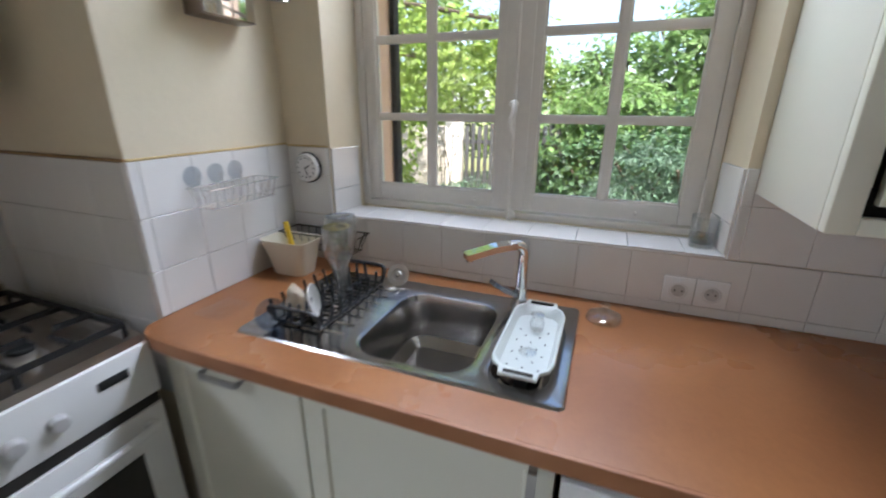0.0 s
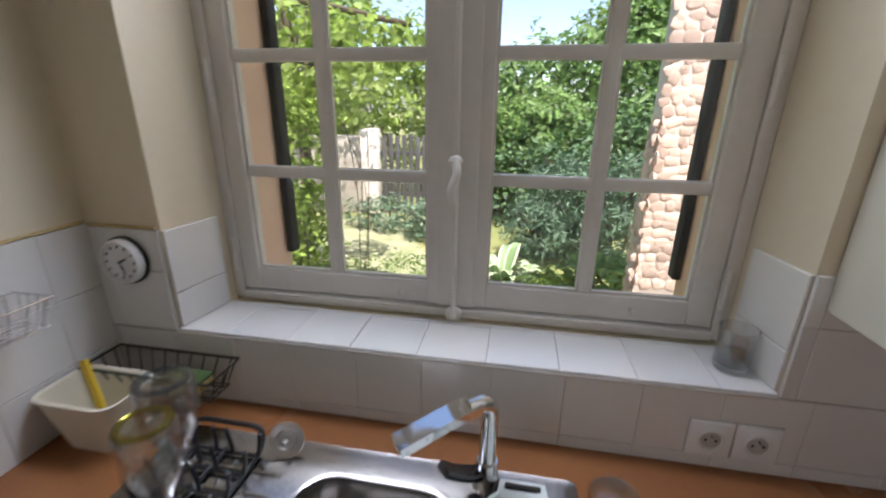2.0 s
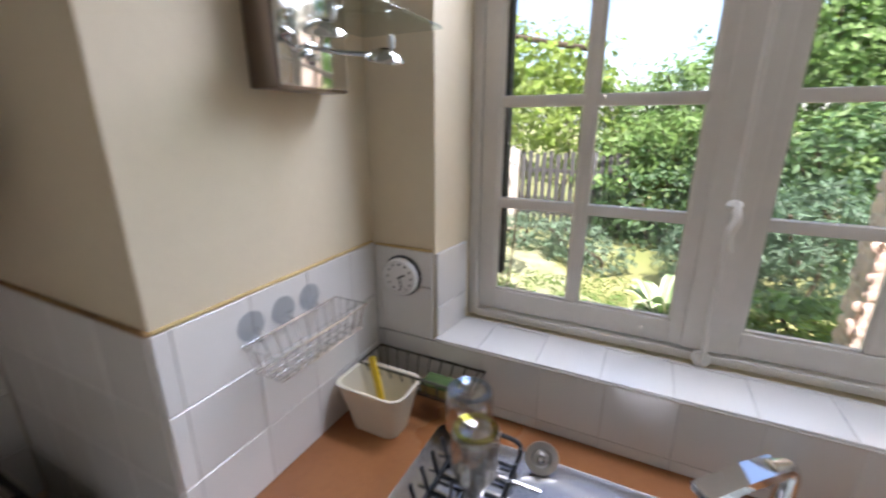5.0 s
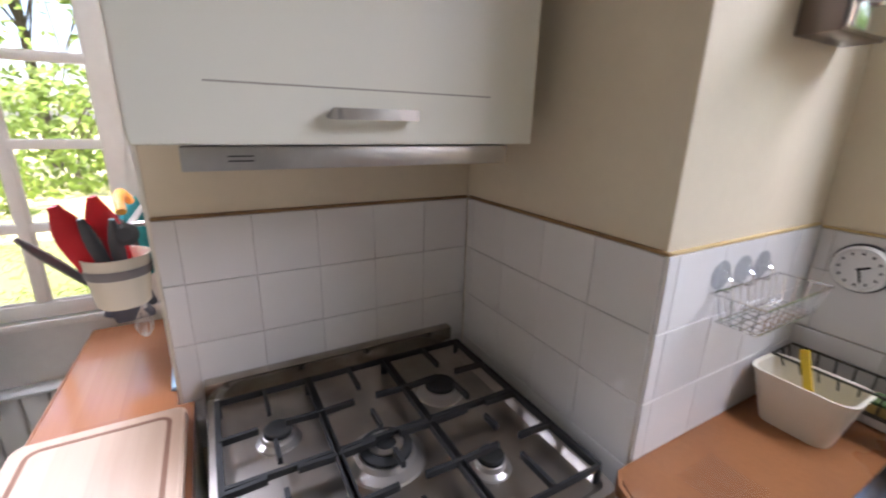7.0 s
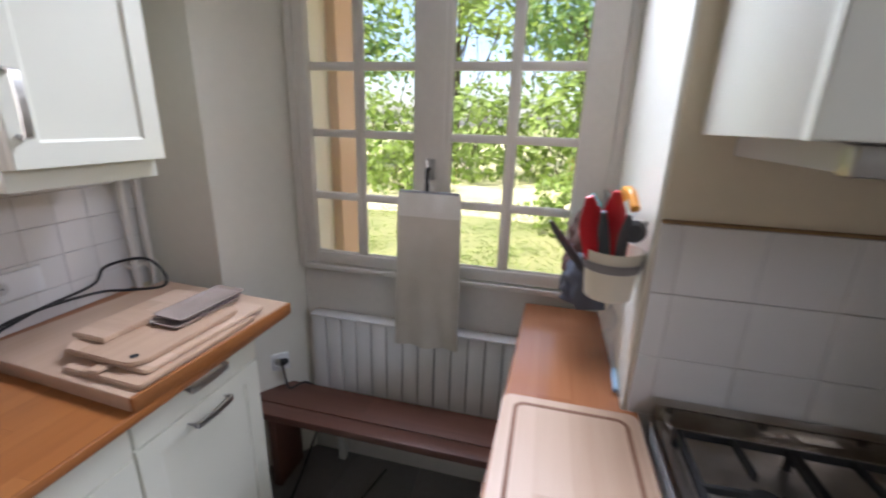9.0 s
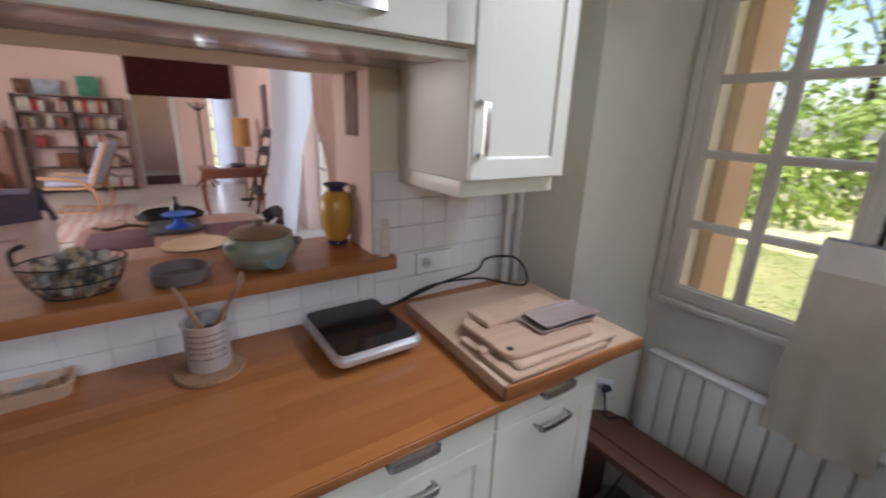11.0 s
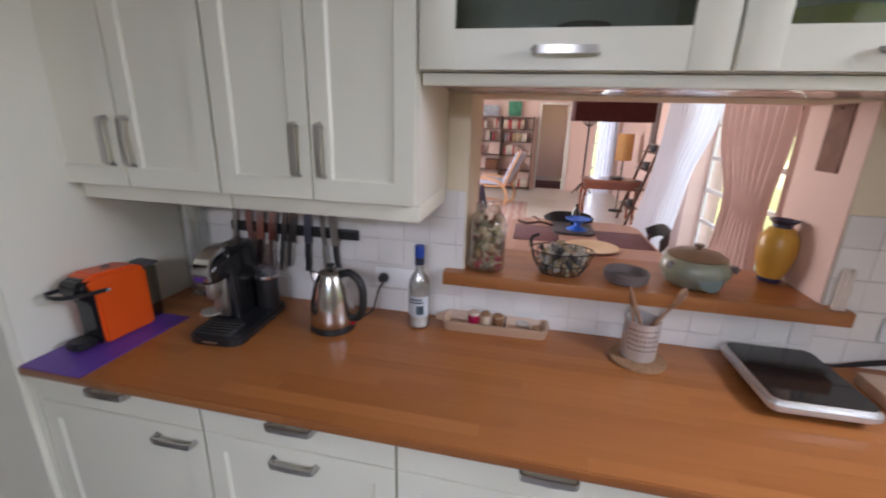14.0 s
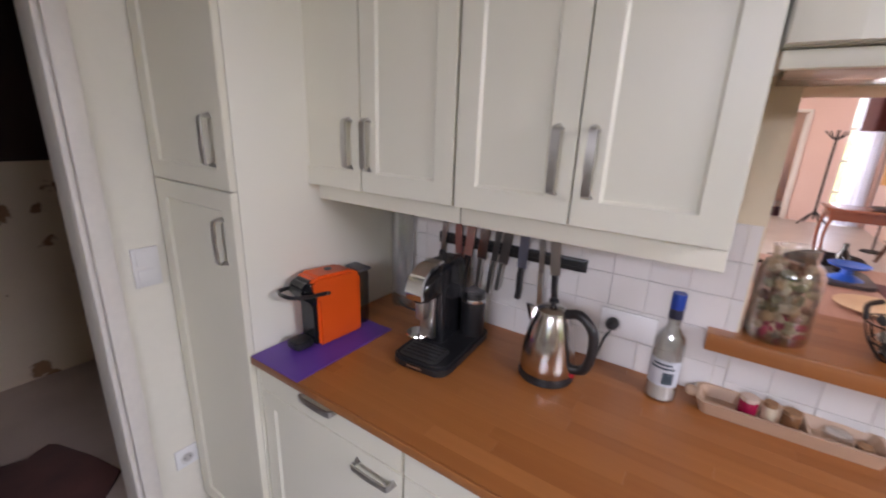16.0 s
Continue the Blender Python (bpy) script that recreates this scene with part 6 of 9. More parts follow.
part("lid_knob", lathe([(0.008, 0.217), (0.006, 0.224), (0.014, 0.232), (0.013, 0.238), (0, 0.241)], (kx, ky, T), 20), BLACK_PLASTIC, ke)
part("spout", loft([[(kx + 0.052, ky - 0.016, T + 0.165), (kx + 0.066, ky, T + 0.155), (kx + 0.052, ky + 0.016, T + 0.165), (kx + 0.040, ky, T + 0.172)], [(kx + 0.066, ky - 0.010, T + 0.202), (kx + 0.082, ky, T + 0.206), (kx + 0.066, ky + 0.010, T + 0.202), (kx + 0.046, ky, T + 0.200)]]), KETTLE_STEEL, ke)
part("handle", tube(curve_points([(kx - 0.040, ky + 0.004, T + 0.206), (kx - 0.080, ky + 0.01, T + 0.214), (kx - 0.118, ky + 0.016, T + 0.180), (kx - 0.124, ky + 0.018, T + 0.115), (kx - 0.108, ky + 0.014, T + 0.062), (kx - 0.074, ky + 0.008, T + 0.046)], 7), 0.0135, 14), BLACK_PLASTIC, ke)
part("switch", box(kx - 0.085, kx - 0.068, ky - 0.002, ky + 0.016, T + 0.024, T + 0.036, 0.002), surf("red_switch", (0.5, 0.01, 0.02), (0.4, 0.01, 0.015), rough=0.4), ke)
part("cable", tube(curve_points([(kx - 0.06, ky - 0.06, T + 0.008), (kx - 0.10, ky - 0.12, T + 0.02), (1.925, -1.20, 1.0), (1.912, -1.215, 1.03)], 7), 0.0038, 8), BLACK_PLASTIC, ke)
part("plug", lathe([(0, 0), (0.017, 0), (0.019, 0.006), (0.017, 0.022), (0.008, 0.036), (0, 0.038)], (1.912, -1.238, 1.047), 20, tilt=pose(0, 0, 0, -90)), BLACK_PLASTIC, ke)
wall_socket(1.872, -1.2485, 1.047, 180, "white double wall socket behind the kettle", w=0.155, dual=True)
wall_socket(0.225, -1.2485, 1.045, 180, "white wide wall socket behind the pastry board", w=0.150, hgt=0.078, dual=True)
wall_socket(3.2715, -0.555, 0.305, -90, "white wall socket low beside the tall cabinet")
sw_ = thing("light_switch", (3.27, -0.53, 1.11), "white surface light switch beside the doorway", "switch")
part("plate", box(3.255, 3.2695, -0.570, -0.490, 1.04, 1.175, 0.004), WHITE_PLASTIC, sw_)
for z in (1.05, 1.115):
    part("rocker", box(3.250, 3.2545, -0.560, -0.500, z, z + 0.052, 0.002), WHITE_PLASTIC, sw_)

# magnetic knife bar
mb = thing("knife_bar", (2.283, -1.24, 1.2), "black magnetic knife bar on the tiles", "knife bar")
part("bar", box(2.011, 2.555, -1.2475, -1.232, 1.182, 1.222, 0.003), BLACK_PLASTIC, mb)
for z in (1.192, 1.208):
    part("magnet_strip", box(2.020, 2.546, -1.2318, -1.2300, z, z + 0.006), surf("magnet_strip", (0.06, 0.06, 0.06), (0.05, 0.05, 0.05), rough=0.25, metal=0.8), mb)
BLADE = surf("knife_steel", (0.42, 0.40, 0.40), (0.34, 0.32, 0.32), scale=8, rough=0.25, metal=1.0, stretch=(1, 1, 0.2))
RED_BLADE = surf("coppery_blade", (0.36, 0.20, 0.18), (0.3, 0.16, 0.14), rough=0.3, metal=0.7)
BLUE_BLADE = surf("bluish_blade", (0.28, 0.30, 0.42), (0.24, 0.26, 0.36), rough=0.25, metal=0.9)
LIGHT_GRIP = surf("steel_grip", (0.58, 0.57, 0.54), (0.5, 0.49, 0.46), rough=0.25, metal=1.0)


def knife(x, w, up_len, grip_len, lean, blade, grip, label):
    c = thing("kitchen_knife", (x, -1.226, 1.05), label, "knife", "knives on the magnetic bar")
    m = Matrix.Translation((x, -1.226, 1.20)) @ pose(0, 0, 0, 0, lean, 0)
    b = bmesh.new()
    pts = [(-w, -0.045), (w, -0.045), (w, up_len * 0.55), (w * 0.55, up_len * 0.85), (-w * 0.7, up_len), (-w, up_len * 0.9)]
    f0 = [b.verts.new((px, 0.0012, pz)) for px, pz in pts]
    f1 = [b.verts.new((px, -0.0012, pz)) for px, pz in pts]
    b.faces.new(f0)
    b.faces.new(f1[::-1])
    for k in range(len(pts)):
        n = (k + 1) % len(pts)
        b.faces.new((f0[k], f1[k], f1[n], f0[n]))
    part("blade", moved(b, m), blade, c)
    part("grip", moved(tube(curve_points([(0, 0, -0.044), (0.001, 0.002, -0.044 - grip_len * 0.35), (-0.001, 0.002, -0.044 - grip_len * 0.7), (0.002, 0.0, -0.044 - grip_len)], 4), 0, flat=(0.008, 0.0085), up=(0, 1, 0)), m), grip, c)


for x, w, u, g, ln_, bl, gp, lab in (
        (2.530, 0.010, 0.12, 0.085, -4, BLADE, BLACK_PLASTIC, "small steel kitchen knife on the bar"),
        (2.465, 0.014, 0.09, 0.075, 3, RED_BLADE, LIGHT_GRIP, "knife with a reddish blade on the bar"),
        (2.420, 0.017, 0.10, 0.105, -6, BLADE, BLACK_PLASTIC, "broad black handled knife on the bar"),
        (2.365, 0.018, 0.10, 0.110, -5, BLADE, LIGHT_GRIP, "broad steel handled knife on the bar"),
        (2.315, 0.011, 0.10, 0.120, -7, BLADE, LIGHT_GRIP, "long steel handled knife on the bar"),
        (2.280, 0.016, 0.10, 0.100, -8, BLADE, LIGHT_GRIP, "steel handled cook's knife on the bar"),
        (2.215, 0.016, 0.10, 0.110, -2, BLUE_BLADE, BLACK_PLASTIC, "knife with a bluish blade on the bar"),
        (2.150, 0.009, 0.09, 0.110, 4, BLADE, LIGHT_GRIP, "narrow knife on the bar"),
        (2.105, 0.016, 0.11, 0.120, 5, BLADE, BLACK_PLASTIC, "broad black handled knife at the bar end")):
    knife(x, w, u, g, ln_, bl, gp, lab)

# black capsule machine with milk frother
cf = thing("coffee_machine", (2.36, -1.0, T), "black and chrome capsule coffee machine with a milk frother", "coffee machine")
fm = pose(2.365, -1.000, T, 0, 0, 4)
part("base", moved(prism(rounded(-0.095, 0.095, -0.165, 0.165, 0.045), 0, 0.034, 0.008), fm), BLACK_PLASTIC, cf)
part("drip_grid", moved(prism(rounded(-0.060, 0.072, 0.055, 0.152, 0.02), 0.0345, 0.040, 0.002), fm), surf("drip_steel", (0.2, 0.2, 0.2), (0.15, 0.15, 0.15), rough=0.25, metal=0.9), cf)
for k in range(5):
    part("grid_bar", moved(box(-0.05, 0.06, 0.066 + k * 0.018, 0.070 + k * 0.018, 0.0402, 0.0425), fm), BLACK_PLASTIC, cf)
GLOSS_BLACK = surf("gloss_black", (0.010, 0.010, 0.011), (0.014, 0.014, 0.015), rough=0.10, rough2=0.16)
part("tower", moved(loft([[(x, y, 0.034) for x, y in rounded(-0.010, 0.082, -0.135, 0.030, 0.018)], [(x, y, 0.200) for x, y in rounded(-0.008, 0.080, -0.135, 0.040, 0.018)], [(x, y, 0.270) for x, y in rounded(-0.004, 0.076, -0.125, 0.045, 0.018)], [(x, y, 0.288) for x, y in rounded(0.004, 0.068, -0.112, 0.030, 0.015)]]), fm), GLOSS_BLACK, cf)
part("brew_head", moved(loft([[(x, 0.030, z + 0.0) for x, z in rounded(-0.004, 0.076, 0.190, 0.275, 0.02)], [(x, 0.085, z - 0.006) for x, z in rounded(0.000, 0.072, 0.190, 0.270, 0.026)], [(x, 0.105, z - 0.012) for x, z in rounded(0.012, 0.060, 0.200, 0.255, 0.02)]]), fm), GLOSS_BLACK, cf)
part("lever", moved(tube(curve_points([(0.036, 0.0, 0.292), (0.036, 0.06, 0.288), (0.036, 0.105, 0.268), (0.036, 0.122, 0.235), (0.036, 0.118, 0.205)], 6), 0, flat=(0.026, 0.006), up=(0, 0.5, 1)), fm), CHROME, cf)
part("spout", moved(box(0.020, 0.052, 0.060, 0.095, 0.128, 0.188, 0.008), fm), STEEL, cf)
part("cup_stand", moved(lathe([(0, 0), (0.034, 0.0), (0.036, 0.004), (0.034, 0.008), (0, 0.008)], (0.036, 0.098, 0.085), 28), fm), CHROME, cf)
part("stand_column", moved(box(0.010, 0.062, 0.032, 0.052, 0.05, 0.19, 0.006), fm), STEEL, cf)
fr = part("milk_frother", moved(lathe([(0, 0.034), (0.038, 0.034), (0.040, 0.040), (0.040, 0.150), (0, 0.150)], (-0.052, -0.095, 0), 32), fm), BLACK_PLASTIC, cf)
part("frother_ring", moved(lathe([(0.041, 0.1505), (0.042, 0.153), (0.041, 0.162), (0, 0.162)], (-0.052, -0.095, 0), 32), fm), CHROME, fr)
part("frother_lid", moved(lathe([(0.038, 0.1625), (0.038, 0.180), (0.020, 0.188), (0.012, 0.198), (0, 0.200)], (-0.052, -0.095, 0), 28), fm), clear_glass("smoky_lid", (0.5, 0.5, 0.5), 0.06, 1.5), fr)
part("cable", tube(curve_points([(2.42, -1.15, T + 0.01), (2.50, -1.17, T + 0.006), (2.60, -1.12, T + 0.03), (2.68, -1.16, T + 0.02), (2.78, -1.22, T + 0.04)], 6), 0.004, 8), BLACK_PLASTIC, cf)
part("logo_bar", moved(box(-0.02, 0.03, 0.1655, 0.1662, 0.013, 0.019), fm), STEEL, cf)

mt = thing("purple_mat", (2.69, -0.8, T), "purple plastic place mat under the small coffee machine", "mat")
part("mat", prism(rounded(2.580, 2.798, -0.992, -0.598, 0.004), T, T + 0.003), surf("purple_plastic", (0.13, 0.05, 0.33), (0.11, 0.04, 0.28), scale=5, rough=0.38), mt)
om = thing("small_coffee_machine", (2.71, -0.82, T + 0.003), "orange and black compact capsule coffee machine", "coffee machine")
o0 = T + 0.0035
mo = pose(2.716, -0.815, o0, 0, 0, -4)


def side_profile(x0, x1, pts, bevel=0.006):
    b = bmesh.new()
    A = [b.verts.new((x0, y, z)) for y, z in pts]
    B = [b.verts.new((x1, y, z)) for y, z in pts]
    b.faces.new(A)
    b.faces.new(B[::-1])
    for k in range(len(pts)):
        n = (k + 1) % len(pts)
        b.faces.new((A[k], B[k], B[n], A[n]))
    bmesh.ops.recalc_face_normals(b, faces=b.faces)
    bmesh.ops.bevel(b, geom=b.edges[:], offset=bevel, segments=2, affect="EDGES")
    return b


part("orange_shell", moved(side_profile(-0.048, 0.048, [(-0.120, 0.0), (0.050, 0.0), (0.052, 0.150), (0.075, 0.190), (0.080, 0.215), (0.050, 0.236), (-0.085, 0.228), (-0.120, 0.205)], 0.010), mo), ORANGE, om)
part("black_front", moved(side_profile(-0.040, 0.040, [(0.045, 0.004), (0.062, 0.004), (0.064, 0.145), (0.098, 0.175), (0.104, 0.205), (0.080, 0.226), (0.045, 0.226)], 0.008), mo), GLOSS_BLACK, om)
part("drip_tray", moved(prism(rounded(-0.034, 0.034, 0.060, 0.128, 0.022), 0.006, 0.030, 0.005), mo), BLACK_PLASTIC, om)
part("lever", moved(tube(curve_points([(-0.050, 0.020, 0.178), (-0.052, 0.090, 0.186), (-0.030, 0.138, 0.192), (0.030, 0.138, 0.192), (0.052, 0.090, 0.186), (0.050, 0.020, 0.178)], 6), 0, flat=(0.002, 0.006), up=(0, 0, 1)), mo), BLACK_PLASTIC, om)
part("pivot", moved(rod((-0.055, 0.02, 0.178), (-0.049, 0.02, 0.178), 0.006, 12), mo), CHROME, om)
part("water_tank", moved(box(-0.038, 0.038, -0.165, -0.122, 0.01, 0.205, 0.012), mo), clear_glass("smoky_tank", (0.55, 0.56, 0.56), 0.05, 1.45), om)
part("tank_lid", moved(box(-0.040, 0.040, -0.170, -0.121, 0.2055, 0.216, 0.004), mo), GREY_STEEL, om)
part("button", moved(lathe([(0, 0), (0.012, 0), (0.011, 0.004), (0, 0.005)], (0, -0.02, 0.234), 16), mo), GREY_STEEL, om)

tj = thing("tall_glass_jar", (2.70, -1.19, T), "tall clear glass pasta jar in the corner", "jar")
part("jar", lathe([(0, 0), (0.040, 0), (0.042, 0.006), (0.042, 0.400), (0.036, 0.412), (0.033, 0.412), (0.038, 0.398), (0.038, 0.008), (0, 0.008)], (2.700, -1.195, T), 32), GLASSWARE, tj)

# pipes in the corner
for x, y in ((-0.120, -1.215), (-0.172, -1.205)):
    pp = thing("wall_pipe", (x, y, 0.945), "white painted upright pipe in the corner", "pipe", "pipes in the corner")
    part("pipe", rod((x, y, 0.0), (x, y, 2.5), 0.013, 14), WINDOW_PAINT, pp)
    part("clip", box(x - 0.018, x + 0.018, -1.256, y + 0.016, 0.985, 1.000, 0.002), WINDOW_PAINT, pp)
wall_socket(-0.363, -0.8275, 0.52, 126.7, "white wall socket on the splayed reveal over the bench")
fc = thing("floor_cable", (-0.2, -0.4, 0.0), "black cable running over the floor from the wall socket", "cable")
part("cable", tube(curve_points([(-0.345, -0.80, 0.515), (-0.325, -0.775, 0.46), (-0.33, -0.76, 0.42), (-0.40, -0.72, 0.41), (-0.425, -0.66, 0.30), (-0.30, -0.70, 0.05), (-0.12, -0.66, 0.006), (-0.10, -0.52, 0.006), (-0.20, -0.42, 0.006), (-0.42, -0.36, 0.006)], 8), 0.005, 8), BLACK_PLASTIC, fc)
part("plug", lathe([(0, 0), (0.017, 0), (0.018, 0.02), (0.008, 0.034), (0, 0.035)], (-0.358, -0.820, 0.52), 18, tilt=pose(0, 0, 0, 0, 0, 36.7) @ pose(0, 0, 0, -90)), BLACK_PLASTIC, fc)

# ---- things on the hatch ledge ----
L = 1.1065
pj = thing("pebble_jar", (1.533, -1.285, L), "large clear glass jar filled with potpourri and shells", "jar")
part("glass", lathe([(0, 0), (0.064, 0), (0.068, 0.006), (0.068, 0.175), (0.058, 0.200), (0.046, 0.208), (0.048, 0.238), (0.050, 0.242), (0.045, 0.242), (0.043, 0.210), (0.055, 0.196), (0.064, 0.174), (0.064, 0.007), (0, 0.007)], (1.533, -1.290, L), 40), GLASSWARE, pj)
petal_cols = [surf("dried_petal_%s" % n, c, [v * 0.7 for v in c], scale=30, rough=0.8, bump=0.2) for n, c in
              (("cream", (0.76, 0.62, 0.44)), ("tan", (0.58, 0.38, 0.20)), ("crimson", (0.48, 0.05, 0.12)), ("sand", (0.68, 0.52, 0.34)), ("olive", (0.30, 0.26, 0.13)), ("brown", (0.32, 0.15, 0.09)))]


def chunk_mesh(seed, r):
    b = bmesh.new()
    bmesh.ops.create_icosphere(b, subdivisions=1, radius=r)
    for v in b.verts:
        v.co *= 1 + 0.45 * noise.noise(v.co * 40 + Vector((seed, 0, 0)))
        v.co.z *= 0.6
    me = bpy.data.meshes.new("chunk")
    b.to_mesh(me)
    b.free()
    smooth_mesh(me, 50)
    return me


rng = random.Random(5)
for col in range(6):
    me = chunk_mesh(col * 3.1, 0.0155)
    me.materials.append(petal_cols[col])
    for k in range(24):
        z = 0.016 + rng.random() * 0.180
        if col == 2:
            z = 0.016 + rng.random() * 0.09
        a, rr = rng.random() * 6.28, 0.050 * math.sqrt(rng.random())
        ch = new("petal", me)
        ch.parent = pj
        ch.matrix_basis = pose(rr * math.cos(a), -0.005 + rr * math.sin(a), z, rng.random() * 360, rng.random() * 360, rng.random() * 360)

bk = thing("shell_basket", (1.265, -1.315, L), "dark wire basket filled with grey shells and pebbles", "basket")
WIRE2 = surf("brown_wire", (0.05, 0.04, 0.035), (0.04, 0.03, 0.026), rough=0.5, metal=0.5)
for zz, rx_, ry_ in ((0.002, 0.070, 0.050), (0.040, 0.092, 0.068), (0.088, 0.110, 0.082)):
    part("hoop", tube([(1.265 + rx_ * math.cos(a * math.pi / 16), -1.315 + ry_ * math.sin(a * math.pi / 16), L + zz) for a in range(32)], 0.0022, 6, closed=True), WIRE2, bk)
for k in range(20):
    a = 2 * math.pi * k / 20
    part("stave_wire", tube(curve_points([(1.265 + 0.070 * math.cos(a), -1.315 + 0.050 * math.sin(a), L + 0.003), (1.265 + 0.095 * math.cos(a), -1.315 + 0.070 * math.sin(a), L + 0.04), (1.265 + 0.110 * math.cos(a), -1.315 + 0.082 * math.sin(a), L + 0.088)], 3), 0.0016, 5), WIRE2, bk)
part("bow_handle", tube(curve_points([(1.265 + 0.108, -1.315, L + 0.088), (1.265 + 0.110, -1.325, L + 0.12), (1.265 + 0.085, -1.33, L + 0.135)], 5), 0.006, 8), WIRE2, bk)
shell_cols = [surf("shell_%s" % n, c, [v * 0.65 for v in c], scale=45, rough=0.6, bump=0.25) for n, c in (("grey", (0.30, 0.28, 0.25)), ("pale", (0.52, 0.48, 0.40)), ("dark", (0.08, 0.075, 0.07)), ("buff", (0.42, 0.32, 0.18)))]
for col in range(4):
    me = chunk_mesh(20 + col * 2.3, 0.016)
    me.materials.append(shell_cols[col])
    for k in range(26):
        f = rng.random()
        a, q = rng.random() * 6.28, math.sqrt(rng.random())
        rr = (0.058 + 0.036 * f) * q
        ch = new("shell", me)
        ch.parent = bk
        ch.matrix_basis = pose(rr * 1.05 * math.cos(a), rr * 0.78 * math.sin(a), 0.014 + 0.078 * f + (0.012 if q < 0.6 else 0), rng.random() * 360, rng.random() * 360, rng.random() * 360)

dd = thing("grey_dish", (1.043, -1.295, L), "round grey-brown stoneware dish on the ledge", "dish")
STONEWARE = surf("grey_stoneware", (0.20, 0.165, 0.155), (0.14, 0.115, 0.11), scale=12, rough=0.5, bump=0.1, bscale=90)
part("dish", lathe([(0, 0), (0.066, 0), (0.072, 0.006), (0.076, 0.036), (0.074, 0.039), (0.070, 0.036), (0.066, 0.010), (0, 0.008)], (1.043, -1.297, L), 40), STONEWARE, dd)
pt = thing("lidded_pot", (0.818, -1.325, L), "grey-green glazed casserole with a brown lid and small lugs", "pot")
part("body", lathe([(0, 0), (0.070, 0), (0.086, 0.010), (0.108, 0.050), (0.108, 0.070), (0.094, 0.094), (0.090, 0.098), (0.086, 0.096), (0.10, 0.068), (0.10, 0.05), (0.08, 0.014), (0, 0.010)], (0.818, -1.335, L), 48), surf("sage_glaze", (0.34, 0.33, 0.22), (0.22, 0.25, 0.20), scale=14, rough=0.3, bump=0.06, bscale=30), pt)
part("lid", lathe([(0.092, 0.099), (0.093, 0.103), (0.070, 0.116), (0.020, 0.124), (0, 0.125)], (0.818, -1.335, L), 44), surf("brown_glaze", (0.24, 0.15, 0.08), (0.17, 0.10, 0.055), scale=10, rough=0.35), pt)
part("lid_knob", lathe([(0.010, 0.123), (0.008, 0.130), (0.017, 0.137), (0.015, 0.143), (0, 0.145)], (0.818, -1.335, L), 22), surf("brown_knob", (0.2, 0.12, 0.06), (0.15, 0.09, 0.045), rough=0.35), pt)
part("lug", tube(curve_points([(0.901, -1.29, L + 0.080), (0.921, -1.28, L + 0.083), (0.914, -1.275, L + 0.070)], 5), 0.008, 8), STONEWARE, pt)
part("lug", tube(curve_points([(0.735, -1.29, L + 0.080), (0.715, -1.28, L + 0.083), (0.722, -1.275, L + 0.070)], 5), 0.008, 8), STONEWARE, pt)
part("leaf_glaze", moved(lathe([(0, 0), (0.035, 0.0), (0.028, 0.002), (0, 0.003)], (0, 0, 0), 24), Matrix.Translation((0.800, -1.2335, L + 0.045)) @ pose(0, 0, 0, -72, 0, 4)), surf("blue_green_glaze", (0.15, 0.20, 0.19), (0.12, 0.16, 0.16), rough=0.3), pt)
vs_ = thing("yellow_vase", (0.528, -1.455, L), "yellow glazed vase with a dark blue rim and foot", "vase")
part("body", lathe([(0, 0.016), (0.036, 0.017), (0.052, 0.060), (0.060, 0.115), (0.056, 0.165), (0.036, 0.195), (0.030, 0.198), (0.028, 0.190), (0.05, 0.16), (0.05, 0.06), (0, 0.02)], (0.528, -1.450, L), 44), surf("yellow_glaze", (0.62, 0.34, 0.05), (0.52, 0.27, 0.04), scale=9, rough=0.3, bump=0.08, bscale=60), vs_)
NAVY = surf("navy_glaze", (0.03, 0.025, 0.07), (0.025, 0.02, 0.05), rough=0.25)
part("neck", lathe([(0.030, 0.1985), (0.029, 0.208), (0.044, 0.222), (0.043, 0.225), (0.026, 0.212), (0.026, 0.199)], (0.528, -1.450, L), 40), NAVY, vs_)
part("foot", lathe([(0, 0), (0.033, 0), (0.037, 0.004), (0.0365, 0.0155), (0, 0.0155)], (0.528, -1.450, L), 40), NAVY, vs_)
orn = thing("white_ornament", (0.448, -1.225, L), "white twisted plaster ornament at the ledge end", "ornament")
b = bmesh.new()
for dx in (-0.008, 0.008):
    lathe([(0, 0), (0.011, 0), (0.012, 0.01), (0.008, 0.03), (0.011, 0.055), (0.008, 0.085), (0.010, 0.110), (0.006, 0.128), (0, 0.132)], (0.445 + dx, -1.222, L), 14, bm=b)
part("twist", b, surf("plaster", (0.70, 0.62, 0.55), (0.62, 0.54, 0.47), scale=30, rough=0.7, bump=0.2), orn)

# crockery seen behind the cabinet glass
bw = thing("yellow_bowl", (0.80, -1.05, 1.7535), "wide yellow-green bowl behind the cabinet glass", "bowl")
part("bowl", lathe([(0, 0), (0.06, 0), (0.10, 0.05), (0.115, 0.105), (0.118, 0.115), (0.110, 0.115), (0.09, 0.05), (0, 0.01)], (0.80, -1.02, 1.7535), 36), surf("yellow_green_glaze", (0.52, 0.50, 0.16), (0.46, 0.44, 0.13), rough=0.35), bw)
